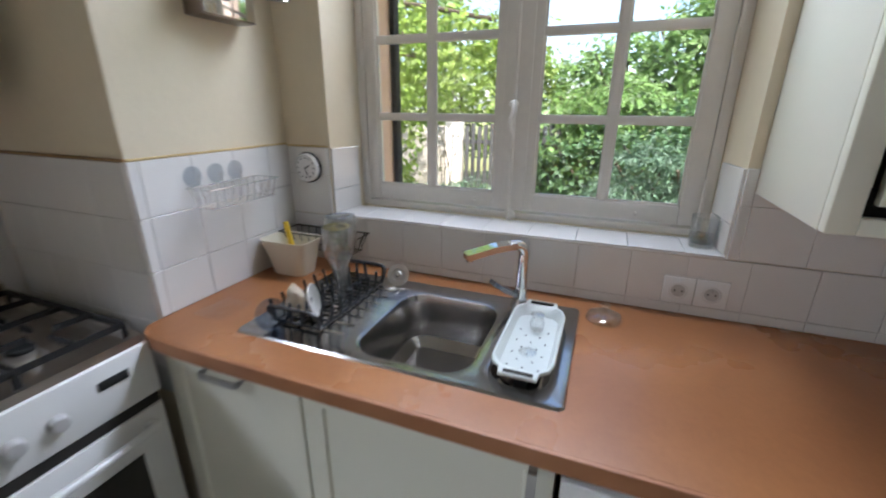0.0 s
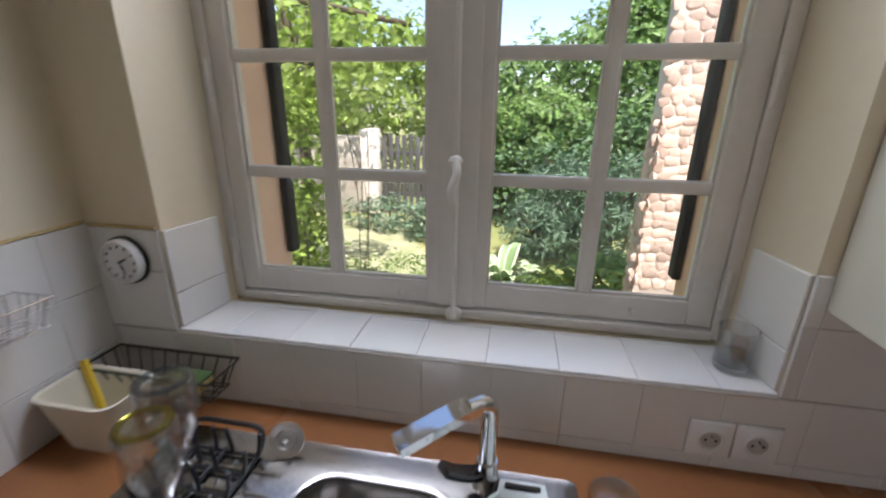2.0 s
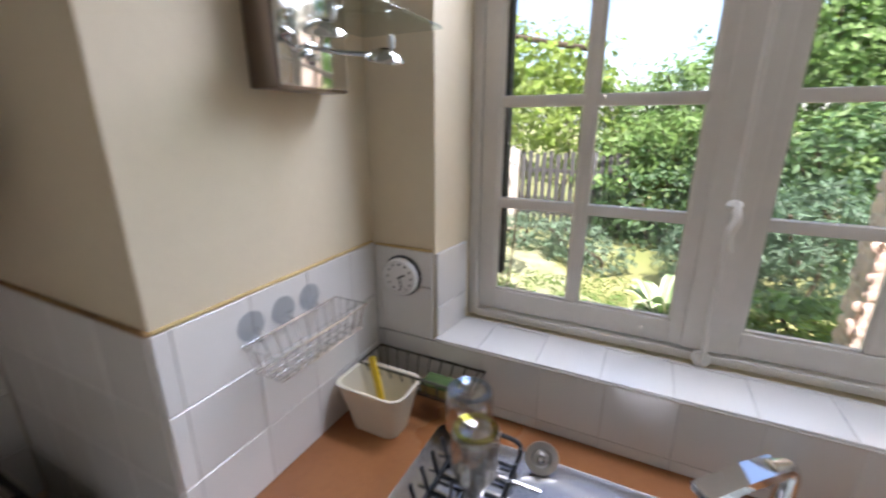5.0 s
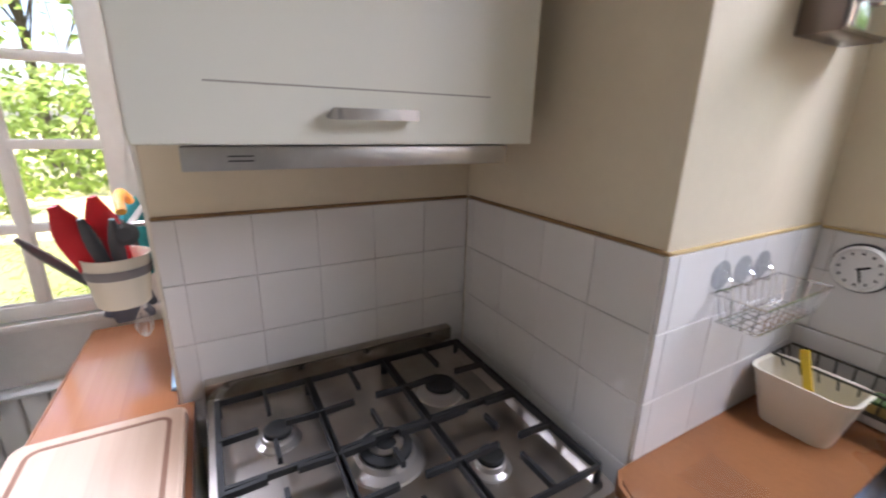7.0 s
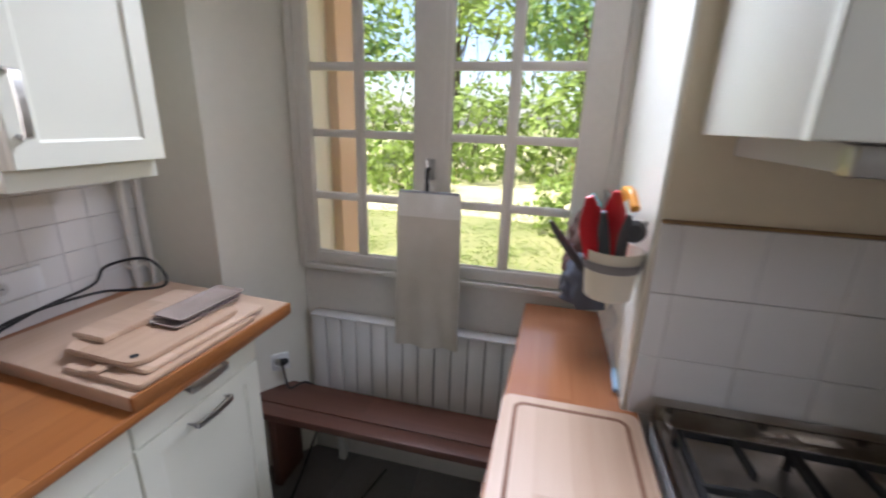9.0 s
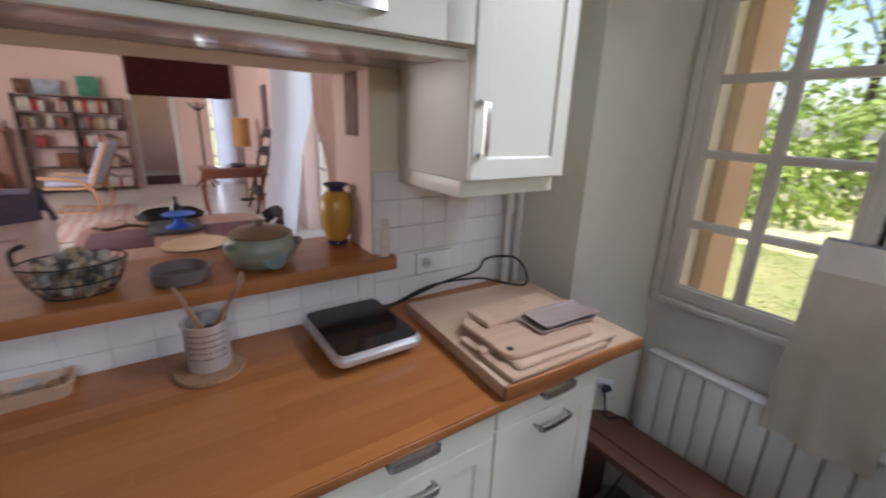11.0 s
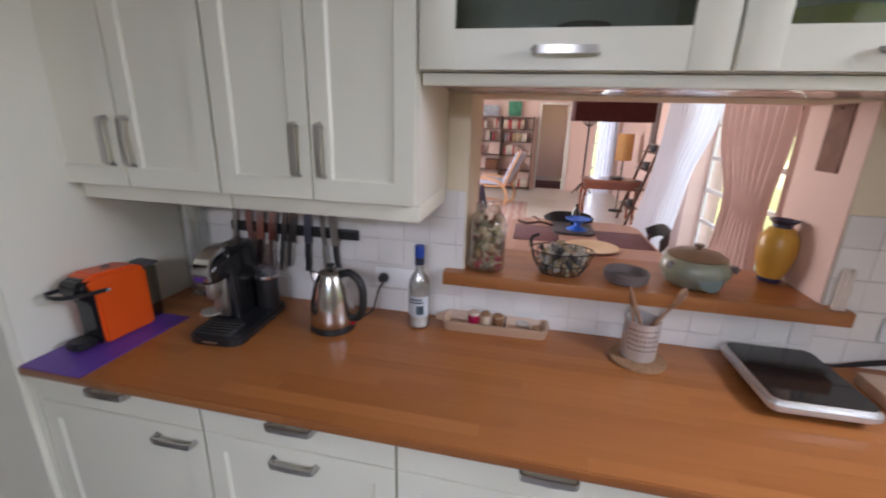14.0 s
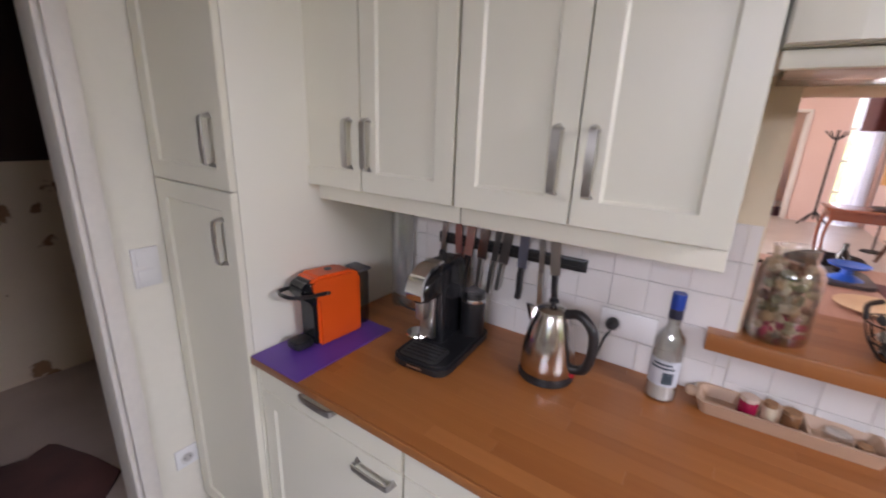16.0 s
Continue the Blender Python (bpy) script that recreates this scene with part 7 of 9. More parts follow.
for x, r, h, lab in ((0.58, 0.05, 0.095, "grey cup behind the cabinet glass"), (1.42, 0.06, 0.10, "grey bowl behind the cabinet glass"), (1.30, 0.065, 0.105, "dark bowl behind the cabinet glass"), (1.52, 0.05, 0.09, "pale grey cup behind the cabinet glass")):
    c = thing("cabinet_bowl", (x, -1.03, 1.7535), lab, "bowl", "crockery behind glass")
    part("bowl", lathe([(0, 0), (r * 0.6, 0), (r * 0.95, h * 0.5), (r, h), (r * 0.94, h), (r * 0.85, h * 0.5), (0, 0.008)], (x, -1.03, 1.7535), 28), STONEWARE if "dark" in lab else WHITE_PLASTIC, c)

# ---- living room behind the hatch ----
BY, WX = -11.0, -0.62
lw = box(WX - 0.4, 0.472, -1.575, -1.545, 0, 3.0)
box(1.607, 5.2, -1.575, -1.545, 0, 3.0, bm=lw)
box(0.472, 1.607, -1.575, -1.545, 0, 1.058, bm=lw)
box(0.472, 1.607, -1.575, -1.545, 1.71, 3.0, bm=lw)
structure("wall_living_north", lw, PINK_WALL, "pink living room wall round the hatch", "wall")
bw_ = box(1.32, 5.2, BY - 0.2, BY, 0, 3.0)
box(-0.02, 0.60, BY - 0.2, BY, 0, 3.0, bm=bw_)
box(WX - 0.4, -0.42, BY - 0.2, BY, 0, 3.0, bm=bw_)
box(0.60, 1.32, BY - 0.2, BY, 2.1, 3.0, bm=bw_)
box(-0.42, -0.02, BY - 0.2, BY, 2.4, 3.0, bm=bw_)
structure("wall_living_south", bw_, PINK_WALL, "pale pink far wall of the living room", "wall")
wl = box(WX - 0.4, WX, -3.75, -1.575, 0, 3.0)
box(WX - 0.4, WX, BY, -5.85, 0, 3.0, bm=wl)
box(WX - 0.4, WX, -5.85, -3.75, 2.45, 3.0, bm=wl)
structure("wall_living_west", wl, PINK_WALL, "pink living room wall with a tall window", "wall")
# unseen wall; its opening is added for the east fill lamp
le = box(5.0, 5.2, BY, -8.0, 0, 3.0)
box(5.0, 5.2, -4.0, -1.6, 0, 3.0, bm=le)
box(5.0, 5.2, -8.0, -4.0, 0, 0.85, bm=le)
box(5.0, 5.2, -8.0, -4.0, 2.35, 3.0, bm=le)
structure("wall_living_east", le, PINK_WALL, "pink side wall of the living room", "wall")
structure("ceiling_living", box(WX - 0.4, 5.2, BY - 0.2, -1.545, 3.0, 3.15), CEILING_PAINT, "white living room ceiling", "ceiling")
structure("floor_living", box(WX - 0.4, 5.2, BY - 3.2, -1.545, -0.12, 0.0), PALE_FLOOR, "pale stone living room floor", "floor")
# small room seen through the far door
structure("back_room_wall", box(-0.2, 2.2, BY - 3.2, BY - 3.1, 0, 2.6), PINK_WALL, "pale wall of the room behind the far door", "wall")
structure("back_room_side", box(1.6, 1.7, BY - 3.1, BY - 0.2, 0, 2.6), PINK_WALL, "side wall of the room behind the far door", "wall")
# opening added out of view to let sky light into the back room
brw = box(0.05, 0.15, BY - 3.1, BY - 0.2, 0, 0.8)
box(0.05, 0.15, BY - 3.1, BY - 2.6, 0.8, 2.6, bm=brw)
box(0.05, 0.15, BY - 1.0, BY - 0.2, 0.8, 2.6, bm=brw)
box(0.05, 0.15, BY - 2.6, BY - 1.0, 2.3, 2.6, bm=brw)
structure("back_room_side_west", brw, PINK_WALL, "side wall of the room behind the far door", "wall")
structure("back_room_ceiling", box(-0.2, 2.2, BY - 3.2, BY - 0.2, 2.6, 2.7), CEILING_PAINT, "ceiling of the room behind the far door", "ceiling")
DARK_WOOD = stave_wood("dark_walnut", ((0.055, 0.024, 0.014), (0.085, 0.038, 0.022), (0.12, 0.055, 0.032)), "x", 2.0, 0.2, 0.4, 0.06, 0.1)
RED_WOOD = stave_wood("mahogany_top", ((0.16, 0.045, 0.024), (0.22, 0.07, 0.038), (0.28, 0.10, 0.055)), "x", 1.6, 0.12, 0.25, 0.04, 0.3)
structure("trim_far_door", join(join(box(0.56, 0.62, BY, BY + 0.03, 0, 2.16, 0.004), box(1.30, 1.36, BY, BY + 0.03, 0, 2.16, 0.004)), box(0.62, 1.30, BY, BY + 0.03, 2.10, 2.16, 0.004)), WINDOW_PAINT, "pale casing round the far doorway", "trim")
dr = thing("far_door", (0.62, BY - 0.1, 0), "white panelled door standing open into the back room", "door")
part("leaf", turned(box(0.62, 0.66, BY - 0.75, BY - 0.04, 0.02, 2.08, 0.004), (0.62, BY - 0.04, 0), 0, 0, -12), WINDOW_PAINT, dr)
rg0 = thing("hall_rug", (0.95, BY - 0.9, 0.0), "dark red rug in the back room", "rug")
part("rug", box(0.2, 1.55, BY - 1.8, BY - 0.25, 0.001, 0.012, 0.002), surf("dark_red_rug", (0.10, 0.03, 0.03), (0.07, 0.02, 0.022), scale=8, rough=0.95), rg0)

# tall windows with curtains
lwn = thing("window_3", (0, 0, 0), "tall white living room window with small panes", "window", kind="structure")
b = bmesh.new()
for y in (-5.85, -5.17, -4.80, -4.47, -3.79):
    box(WX - 0.24, WX - 0.20, y, y + 0.05, 0.0, 2.45, bm=b)
for z in (0.0, 0.45, 0.85, 1.25, 1.65, 2.05, 2.40):
    box(WX - 0.235, WX - 0.205, -5.80, -3.79, z, z + 0.05, bm=b)
part("window_frame", b, WINDOW_PAINT, lwn)
p = part("pane", box(WX - 0.223, WX - 0.220, -5.80, -3.79, 0.05, 2.40), PANE, lwn)
p.visible_shadow = False
b = bmesh.new()
for x in (-0.42, -0.24, -0.06):
    box(x, x + 0.04, BY - 0.15, BY - 0.11, 0.0, 2.4, bm=b)
for z in (0.0, 0.6, 1.2, 1.8, 2.36):
    box(-0.40, -0.04, BY - 0.145, BY - 0.115, z, z + 0.04, bm=b)
lw2 = thing("window_4", (0, 0, 0), "narrow white window in the far wall", "window", kind="structure")
part("window_frame", b, WINDOW_PAINT, lw2)
p = part("pane", box(-0.40, -0.04, BY - 0.132, BY - 0.129, 0.04, 2.36), PANE, lw2)
p.visible_shadow = False

# added window, out of view, round the east fill lamp
lw3 = thing("added_window_east", (0, 0, 0), "unseen window added to let fill light into the living room", "window", kind="structure")
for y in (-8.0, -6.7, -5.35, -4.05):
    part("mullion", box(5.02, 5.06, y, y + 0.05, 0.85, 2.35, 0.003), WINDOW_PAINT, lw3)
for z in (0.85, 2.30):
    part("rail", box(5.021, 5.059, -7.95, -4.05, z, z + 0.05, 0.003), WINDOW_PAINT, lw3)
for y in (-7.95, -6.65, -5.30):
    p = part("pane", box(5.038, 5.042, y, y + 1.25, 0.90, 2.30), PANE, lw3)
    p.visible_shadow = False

PINK_CURTAIN = surf("pink_curtain_cloth", (0.62, 0.45, 0.40), (0.54, 0.38, 0.33), scale=3, rough=0.9, bump=0.2, bscale=200, sheen=0.2)


def sheer_mat():
    m = bpy.data.materials.new("white_sheer")
    m.use_nodes = True
    nd, ln = m.node_tree.nodes, m.node_tree.links
    bs = nd["Principled BSDF"]
    bs.inputs["Base Color"].default_value = (0.78, 0.78, 0.80, 1)
    bs.inputs["Roughness"].default_value = 0.9
    tl, mx = nd.new("ShaderNodeBsdfTranslucent"), nd.new("ShaderNodeMixShader")
    tl.inputs[0].default_value = (0.66, 0.70, 0.80, 1)
    mx.inputs[0].default_value = 0.6
    ln.new(bs.outputs[0], mx.inputs[1])
    ln.new(tl.outputs[0], mx.inputs[2])
    ln.new(mx.outputs[0], nd["Material Output"].inputs[0])
    return m


SHEER = sheer_mat()


def curtain(name, x, ya, yb, z1, mat, label, gather=None, folds=9, depth=0.06, axis="x", foot=(0.0, 0.0)):
    """A pleated hanging; gather=(height, width share, shift) ties it back. foot moves the hem."""
    c = thing(name, (x, (ya + yb) / 2, 0.0), label, "curtain", "curtains")
    b = bmesh.new()
    n, m = 40, folds * 8
    grid = []
    for i in range(n + 1):
        z = 0.02 + (z1 - 0.02) * i / n
        row = []
        sh, sq = 0.0, 1.0
        if gather:
            gz, share, shift = gather
            k = math.exp(-((z - gz) / 0.45) ** 2) if z > gz else 0.55 + 0.45 * math.exp(-((z - gz) / 0.6) ** 2)
            sq, sh = 1 - (1 - share) * k, shift * k
        for j in range(m + 1):
            u = j / m
            y = ya + (yb - ya) * (0.5 + (u - 0.5) * sq) + sh + foot[0] * (1 - i / n) ** 1.5
            d = depth * math.sin(u * folds * 2 * math.pi + 0.6 * math.sin(3 * z)) * (0.7 + 0.3 * noise.noise(Vector((u * 5, z, x)))) + foot[1] * (1 - i / n) ** 2
            row.append(b.verts.new((x + d, y, z) if axis == "x" else (y, x + d, z)))
        grid.append(row)
    for i in range(n):
        for j in range(m):
            b.faces.new((grid[i][j], grid[i][j + 1], grid[i + 1][j + 1], grid[i + 1][j]))
    part("cloth", b, mat, c)
    return c


curtain("sheer_curtain", WX + 0.10, -6.75, -4.92, 2.6, SHEER, "white sheer curtain swept to the side of the tall window", (1.05, 0.8, -0.12), 11, 0.05, "x", (-0.25, 0.25))
curtain("pink_curtain", WX + 0.15, -4.75, -3.50, 2.6, PINK_CURTAIN, "pink pleated curtain tied back beside the tall window", (0.95, 0.55, 0.15), 9, 0.06)
curtain("sheer_curtain", BY + 0.10, -0.62, -0.12, 2.6, SHEER, "white sheer curtain at the far window", None, 6, 0.04, "y")
curtain("pink_curtain", BY + 0.14, -0.80, -0.52, 2.6, PINK_CURTAIN, "pink curtain at the far window", None, 4, 0.04, "y")
cp = thing("curtain_pole", (WX + 0.1, -4.6, 2.62), "brown wooden curtain pole", "curtain pole")
part("pole", tube([(WX + 0.11, -6.85, 2.62), (WX + 0.11, -3.15, 2.62)], 0.014, 10), DARK_WOOD, cp)
st_ = thing("leather_strap", (0.48, -1.34, 1.68), "dark brown leather strap hanging on the hatch jamb", "strap")
part("strap", box(0.4785, 0.4825, -1.45, -1.345, 1.502, 1.707, 0.001), surf("brown_leather", (0.20, 0.085, 0.045), (0.14, 0.055, 0.03), scale=20, rough=0.6, bump=0.2), st_)
part("nail", rod((0.4826, -1.397, 1.695), (0.487, -1.397, 1.695), 0.003, 8), BLACK_IRON, st_)

# dining table beneath the hatch
dt = thing("dining_table", (1.0, -3.0, 0), "rounded reddish wooden dining table", "table")
part("tabletop", prism(rounded(0.42, 1.56, -3.90, -1.95, 0.22, 8), 0.722, 0.750, 0.006), stave_wood("rosy_table", ((0.42, 0.24, 0.18), (0.50, 0.30, 0.23), (0.56, 0.35, 0.28)), "y", 1.8, 0.12, 0.5, 0.03, 0.0), dt)
part("apron", box(0.56, 1.42, -3.74, -2.1, 0.64, 0.721), RED_WOOD, dt)
for x in (0.60, 1.38):
    for y in (-3.68, -2.16):
        part("leg", rod((x, y, 0), (x, y, 0.64), 0.026, 12, 0.036), RED_WOOD, dt)
PLUM = surf("plum_placemat", (0.20, 0.10, 0.11), (0.16, 0.08, 0.09), scale=20, rough=0.8, bump=0.2, bscale=160)
for x0, x1, y0, y1, lab in ((1.14, 1.50, -3.55, -3.05, "plum woven place mat on the dining table"), (0.45, 0.84, -3.52, -3.03, "plum woven place mat on the dining table")):
    c = thing("place_mat", ((x0 + x1) / 2, (y0 + y1) / 2, 0.75), lab, "place mat", "place mats")
    part("mat", box(x0, x1, y0, y1, 0.7505, 0.755, 0.001), PLUM, c)
pl = thing("serving_plate", (0.92, -2.93, 0.75), "large pale yellow oval plate on the table", "plate")
pb = lathe([(0, 0.004), (0.10, 0.004), (0.19, 0.022), (0.192, 0.026), (0.185, 0.026), (0.10, 0.010), (0, 0.010)], (0, 0, 0), 44)
part("plate", moved(pb, pose(0.92, -2.93, 0.7505) @ Matrix.Diagonal((1.0, 0.95, 1, 1))), surf("pale_yellow_glaze", (0.72, 0.56, 0.34), (0.66, 0.48, 0.28), scale=7, rough=0.3), pl)
sp_ = thing("bubble_tray", (1.0, -3.5, 0.75), "dark tray with clutter on the table", "tray")
part("tray", prism(rounded(0.84, 1.18, -3.72, -3.30, 0.08), 0.7505, 0.772, 0.004), GREY_STEEL, sp_)
bl_ = thing("blue_bowl", (0.98, -3.45, 0.772), "bright blue plastic stand on the table", "bowl")
BLUE = surf("bright_blue_plastic", (0.03, 0.16, 0.70), (0.025, 0.13, 0.6), rough=0.35)
part("bowl", lathe([(0, 0), (0.09, 0), (0.07, 0.012), (0.03, 0.03), (0.028, 0.06), (0.10, 0.085), (0.105, 0.095), (0.09, 0.09), (0, 0.07)], (0.98, -3.45, 0.7725), 28), BLUE, bl_)
bn2 = thing("dark_bottle", (0.985, -3.62, 0.772), "dark glass bottle on the table", "bottle")
part("bottle", lathe([(0, 0), (0.035, 0), (0.036, 0.11), (0.014, 0.15), (0.014, 0.19), (0, 0.19)], (0.985, -3.62, 0.7725), 20), GLOSS_BLACK, bn2)
br_ = thing("driftwood_branch", (1.30, -3.6, 0.75), "small brown branch lying on the table", "branch")
part("branch", tube(curve_points([(1.15, -3.55, 0.762), (1.28, -3.62, 0.775), (1.40, -3.58, 0.765), (1.48, -3.64, 0.772)], 5), 0.012, 7), DARK_WOOD, br_)
part("twig", tube(curve_points([(1.28, -3.62, 0.775), (1.33, -3.70, 0.80), (1.36, -3.74, 0.79)], 4), 0.006, 6), DARK_WOOD, br_)


def dining_chair(at, rz, label):
    """Its seat is round the origin and its back on the -x side."""
    c = thing("dining_chair", (0, 0, 0), label, "chair", "chairs at the dining table")
    part("seat", prism(rounded(-0.20, 0.20, -0.21, 0.21, 0.06), 0.44, 0.47, 0.006), DARK_WOOD, c)
    part("backrest", tube(curve_points([(-0.16, -0.21, 0.74), (-0.23, -0.13, 0.80), (-0.245, 0.0, 0.81), (-0.23, 0.13, 0.80), (-0.16, 0.21, 0.74)], 6), 0, flat=(0.006, 0.05), up=(0, 0, 1)), BLACK_PLASTIC, c)
    for x in (-0.17, 0.17):
        for y in (-0.18, 0.18):
            part("leg", rod((x, y, 0), (x, y, 0.44 if x > 0 else 0.74), 0.014, 10), DARK_WOOD, c)
    c.location, c.rotation_euler.z = at, radians(rz)


dining_chair((0.53, -3.42, 0), 0, "dark chair with a rounded back at the table")
dining_chair((1.02, -4.02, 0), 270, "dark chair with a rounded back at the table end")

pd = thing("pendant_lamp", (0.87, -3.2, 1.68), "dark red oblong pendant lampshade over the table", "lamp")
SHADE = surf("dark_red_shade", (0.075, 0.016, 0.016), (0.055, 0.012, 0.012), scale=30, rough=0.85, bump=0.1)
b = loft([[(x, y, 1.655) for x, y in rounded(0.60, 1.14, -3.36, -3.04, 0.02)], [(x, y, 1.90) for x, y in rounded(0.60, 1.14, -3.36, -3.04, 0.02)]], (False, True))
part("shade", b, SHADE, pd)
part("cord", rod((0.87, -3.2, 1.90), (0.87, -3.2, 3.0), 0.006, 8), BLACK_PLASTIC, pd)

# sofa with throw, rug, armchair
sf = thing("sofa", (2.6, -5.6, 0), "pale sofa with rounded arms", "sofa")
PALE_CLOTH = surf("pale_upholstery", (0.62, 0.50, 0.48), (0.56, 0.44, 0.42), scale=6, rough=0.9, bump=0.2, bscale=160)
part("base", box(2.06, 3.9, -5.95, -5.05, 0.001, 0.42, 0.05, 3), PALE_CLOTH, sf)
part("backrest", box(2.06, 3.9, -5.30, -5.04, 0.40, 0.80, 0.07, 3), PALE_CLOTH, sf)
part("arm", box(2.02, 2.22, -5.95, -5.05, 0.30, 0.62, 0.06, 3), PALE_CLOTH, sf)
part("seat_cushion", box(2.23, 3.85, -5.93, -5.31, 0.40, 0.54, 0.05, 3), PALE_CLOTH, sf)
th = thing("throw_blanket", (2.5, -5.2, 0.8), "dark violet throw draped over the sofa", "blanket")
b = loft([[(2.0 + 0.03 * math.sin(k), y, z) for k, (y, z) in enumerate(((-5.62, 0.46), (-5.42, 0.62), (-5.33, 0.82), (-5.17, 0.845), (-5.02, 0.82), (-4.99, 0.60), (-4.97, 0.60), (-5.0, 0.835), (-5.17, 0.862), (-5.35, 0.835), (-5.44, 0.63), (-5.64, 0.475)))],
          [(2.5, y, z) for y, z in ((-5.60, 0.56), (-5.42, 0.62), (-5.33, 0.82), (-5.17, 0.845), (-5.02, 0.82), (-4.99, 0.55), (-4.97, 0.55), (-5.0, 0.835), (-5.17, 0.862), (-5.35, 0.835), (-5.44, 0.63), (-5.62, 0.575))],
          [(3.0, y, z) for y, z in ((-5.60, 0.56), (-5.42, 0.62), (-5.33, 0.82), (-5.17, 0.845), (-5.02, 0.82), (-4.99, 0.55), (-4.97, 0.55), (-5.0, 0.835), (-5.17, 0.862), (-5.35, 0.835), (-5.44, 0.63), (-5.62, 0.575))]])
part("blanket", b, surf("violet_wool", (0.09, 0.07, 0.11), (0.06, 0.05, 0.08), scale=12, rough=0.95, bump=0.3, bscale=120), th)
rg = thing("patterned_rug", (2.0, -7.6, 0.0), "faded red and cream patterned rug", "rug")


def rug_mat():
    m = surf("faded_rug", (0.52, 0.34, 0.29), (0.42, 0.25, 0.21), scale=5, rough=0.95, bump=0.2, bscale=120)
    nd, ln = m.node_tree.nodes, m.node_tree.links
    tc, wv = nd.new("ShaderNodeTexCoord"), nd.new("ShaderNodeTexWave")
    wv.inputs["Scale"].default_value, wv.inputs["Distortion"].default_value = 2.2, 3.0
    ln.new(tc.outputs["Object"], wv.inputs["Vector"])
    mx = nd.new("ShaderNodeMix")
    mx.data_type = "RGBA"
    bs = nd["Principled BSDF"]
    ln.new(wv.outputs["Fac"], mx.inputs[0])
    ln.new(bs.inputs["Base Color"].links[0].from_socket, mx.inputs[6])
    mx.inputs[7].default_value = (0.55, 0.45, 0.40, 1)
    ln.new(mx.outputs[2], bs.inputs["Base Color"])
    return m


part("rug", box(1.45, 2.75, -8.9, -6.5, 0.001, 0.014, 0.003), rug_mat(), rg)
ac = thing("armchair", (2.15, -8.6, 0), "bentwood armchair with striped blue-grey cushion", "armchair")
BENT = surf("bentwood", (0.46, 0.24, 0.11), (0.38, 0.19, 0.08), scale=5, rough=0.4)
for x in (1.88, 2.42):
    part("side_frame", tube(curve_points([(x, -8.95, 0.03), (x, -8.35, 0.02), (x, -8.25, 0.25), (x, -8.45, 0.50), (x, -8.95, 0.56)], 6), 0, flat=(0.025, 0.012), up=(1, 0, 0)), BENT, ac)
    part("back_frame", tube(curve_points([(x, -8.90, 0.40), (x, -8.35, 0.42), (x, -8.20, 0.70), (x, -8.02, 1.10)], 6), 0, flat=(0.02, 0.012), up=(1, 0, 0)), BENT, ac)
STRIPE = surf("striped_cushion", (0.48, 0.48, 0.56), (0.36, 0.38, 0.48), scale=3, rough=0.9, stretch=(1, 8, 8))
part("seat_cushion", box(1.92, 2.38, -8.9, -8.38, 0.42, 0.52, 0.03, 3), STRIPE, ac)
part("back_cushion", loft([[(x, -8.40 - 0.0, 0.45), (x, -8.33, 0.43), (x, -8.02, 1.06), (x, -8.10, 1.10)] for x in (1.92, 2.15, 2.38)]), STRIPE, ac)
for k in range(5):
    z = 0.55 + k * 0.12
    part("back_slat", tube([(1.88, -8.31 + (z - 0.5) * 0.47, z), (2.42, -8.31 + (z - 0.5) * 0.47, z)], 0, flat=(0.006, 0.018), up=(0, 0, 1)), BENT, ac)

ac.rotation_euler.z = radians(75)

# bookcase with books
bc = thing("bookcase", (2.26, BY + 0.15, 0), "open dark bookcase of two bays half filled with books", "bookcase")
X0, X1 = 1.46, 3.06
for x in (X0, (X0 + X1) / 2 - 0.012, X1 - 0.025):
    part("upright", box(x, x + 0.025, BY + 0.01, BY + 0.30, 0, 1.80, 0.002), DARK_WOOD, bc)
shelf_z = (0.06, 0.48, 0.86, 1.20, 1.50, 1.78)
for z in shelf_z:
    part("shelf", box(X0 + 0.026, X1 - 0.026, BY + 0.012, BY + 0.295, z - 0.022, z, 0.002), DARK_WOOD, bc)
book_mats = [surf("book_%s" % n, c, [v * 0.8 for v in c], scale=10, rough=0.6) for n, c in (("red", (0.40, 0.05, 0.05)), ("cream", (0.60, 0.50, 0.38)), ("white", (0.66, 0.62, 0.56)), ("black", (0.03, 0.03, 0.03)), ("pinkish", (0.48, 0.24, 0.22)), ("ochre", (0.42, 0.28, 0.10)), ("grey", (0.28, 0.28, 0.30)))]
rb = random.Random(11)
for si, (z, spans) in enumerate(zip(shelf_z[:5], (((1.52, 2.2),), ((1.70, 1.95),), ((1.75, 2.12), (2.72, 2.86)), ((1.62, 2.14), (2.42, 2.62), (2.78, 2.95)), ((1.72, 2.20), (2.32, 2.44), (2.64, 3.0))))):
    for a, c2 in spans:
        x = a
        while x < c2:
            w = rb.uniform(0.02, 0.05)
            hgt = rb.uniform(0.17, 0.25)
            bkk = thing("book", (x + w / 2, BY + 0.15, z), "upright book on the bookcase shelf", "book", "books on the bookcase")
            cover = rb.choice(book_mats[:3] if si != 3 else book_mats)
            part("cover", box(x, x + w - 0.003, BY + 0.06, BY + 0.06 + rb.uniform(0.15, 0.2), z + 0.0005, z + hgt, 0.002), cover, bkk)
            x += w
hb = thing("zebra_box", (2.52, BY + 0.15, 0.48), "brown wicker box on the low shelf", "box")
part("box", box(2.30, 2.62, BY + 0.05, BY + 0.27, 0.4805, 0.74, 0.01), surf("wicker", (0.20, 0.09, 0.05), (0.14, 0.06, 0.03), scale=30, rough=0.8, bump=0.4, bscale=60), hb)
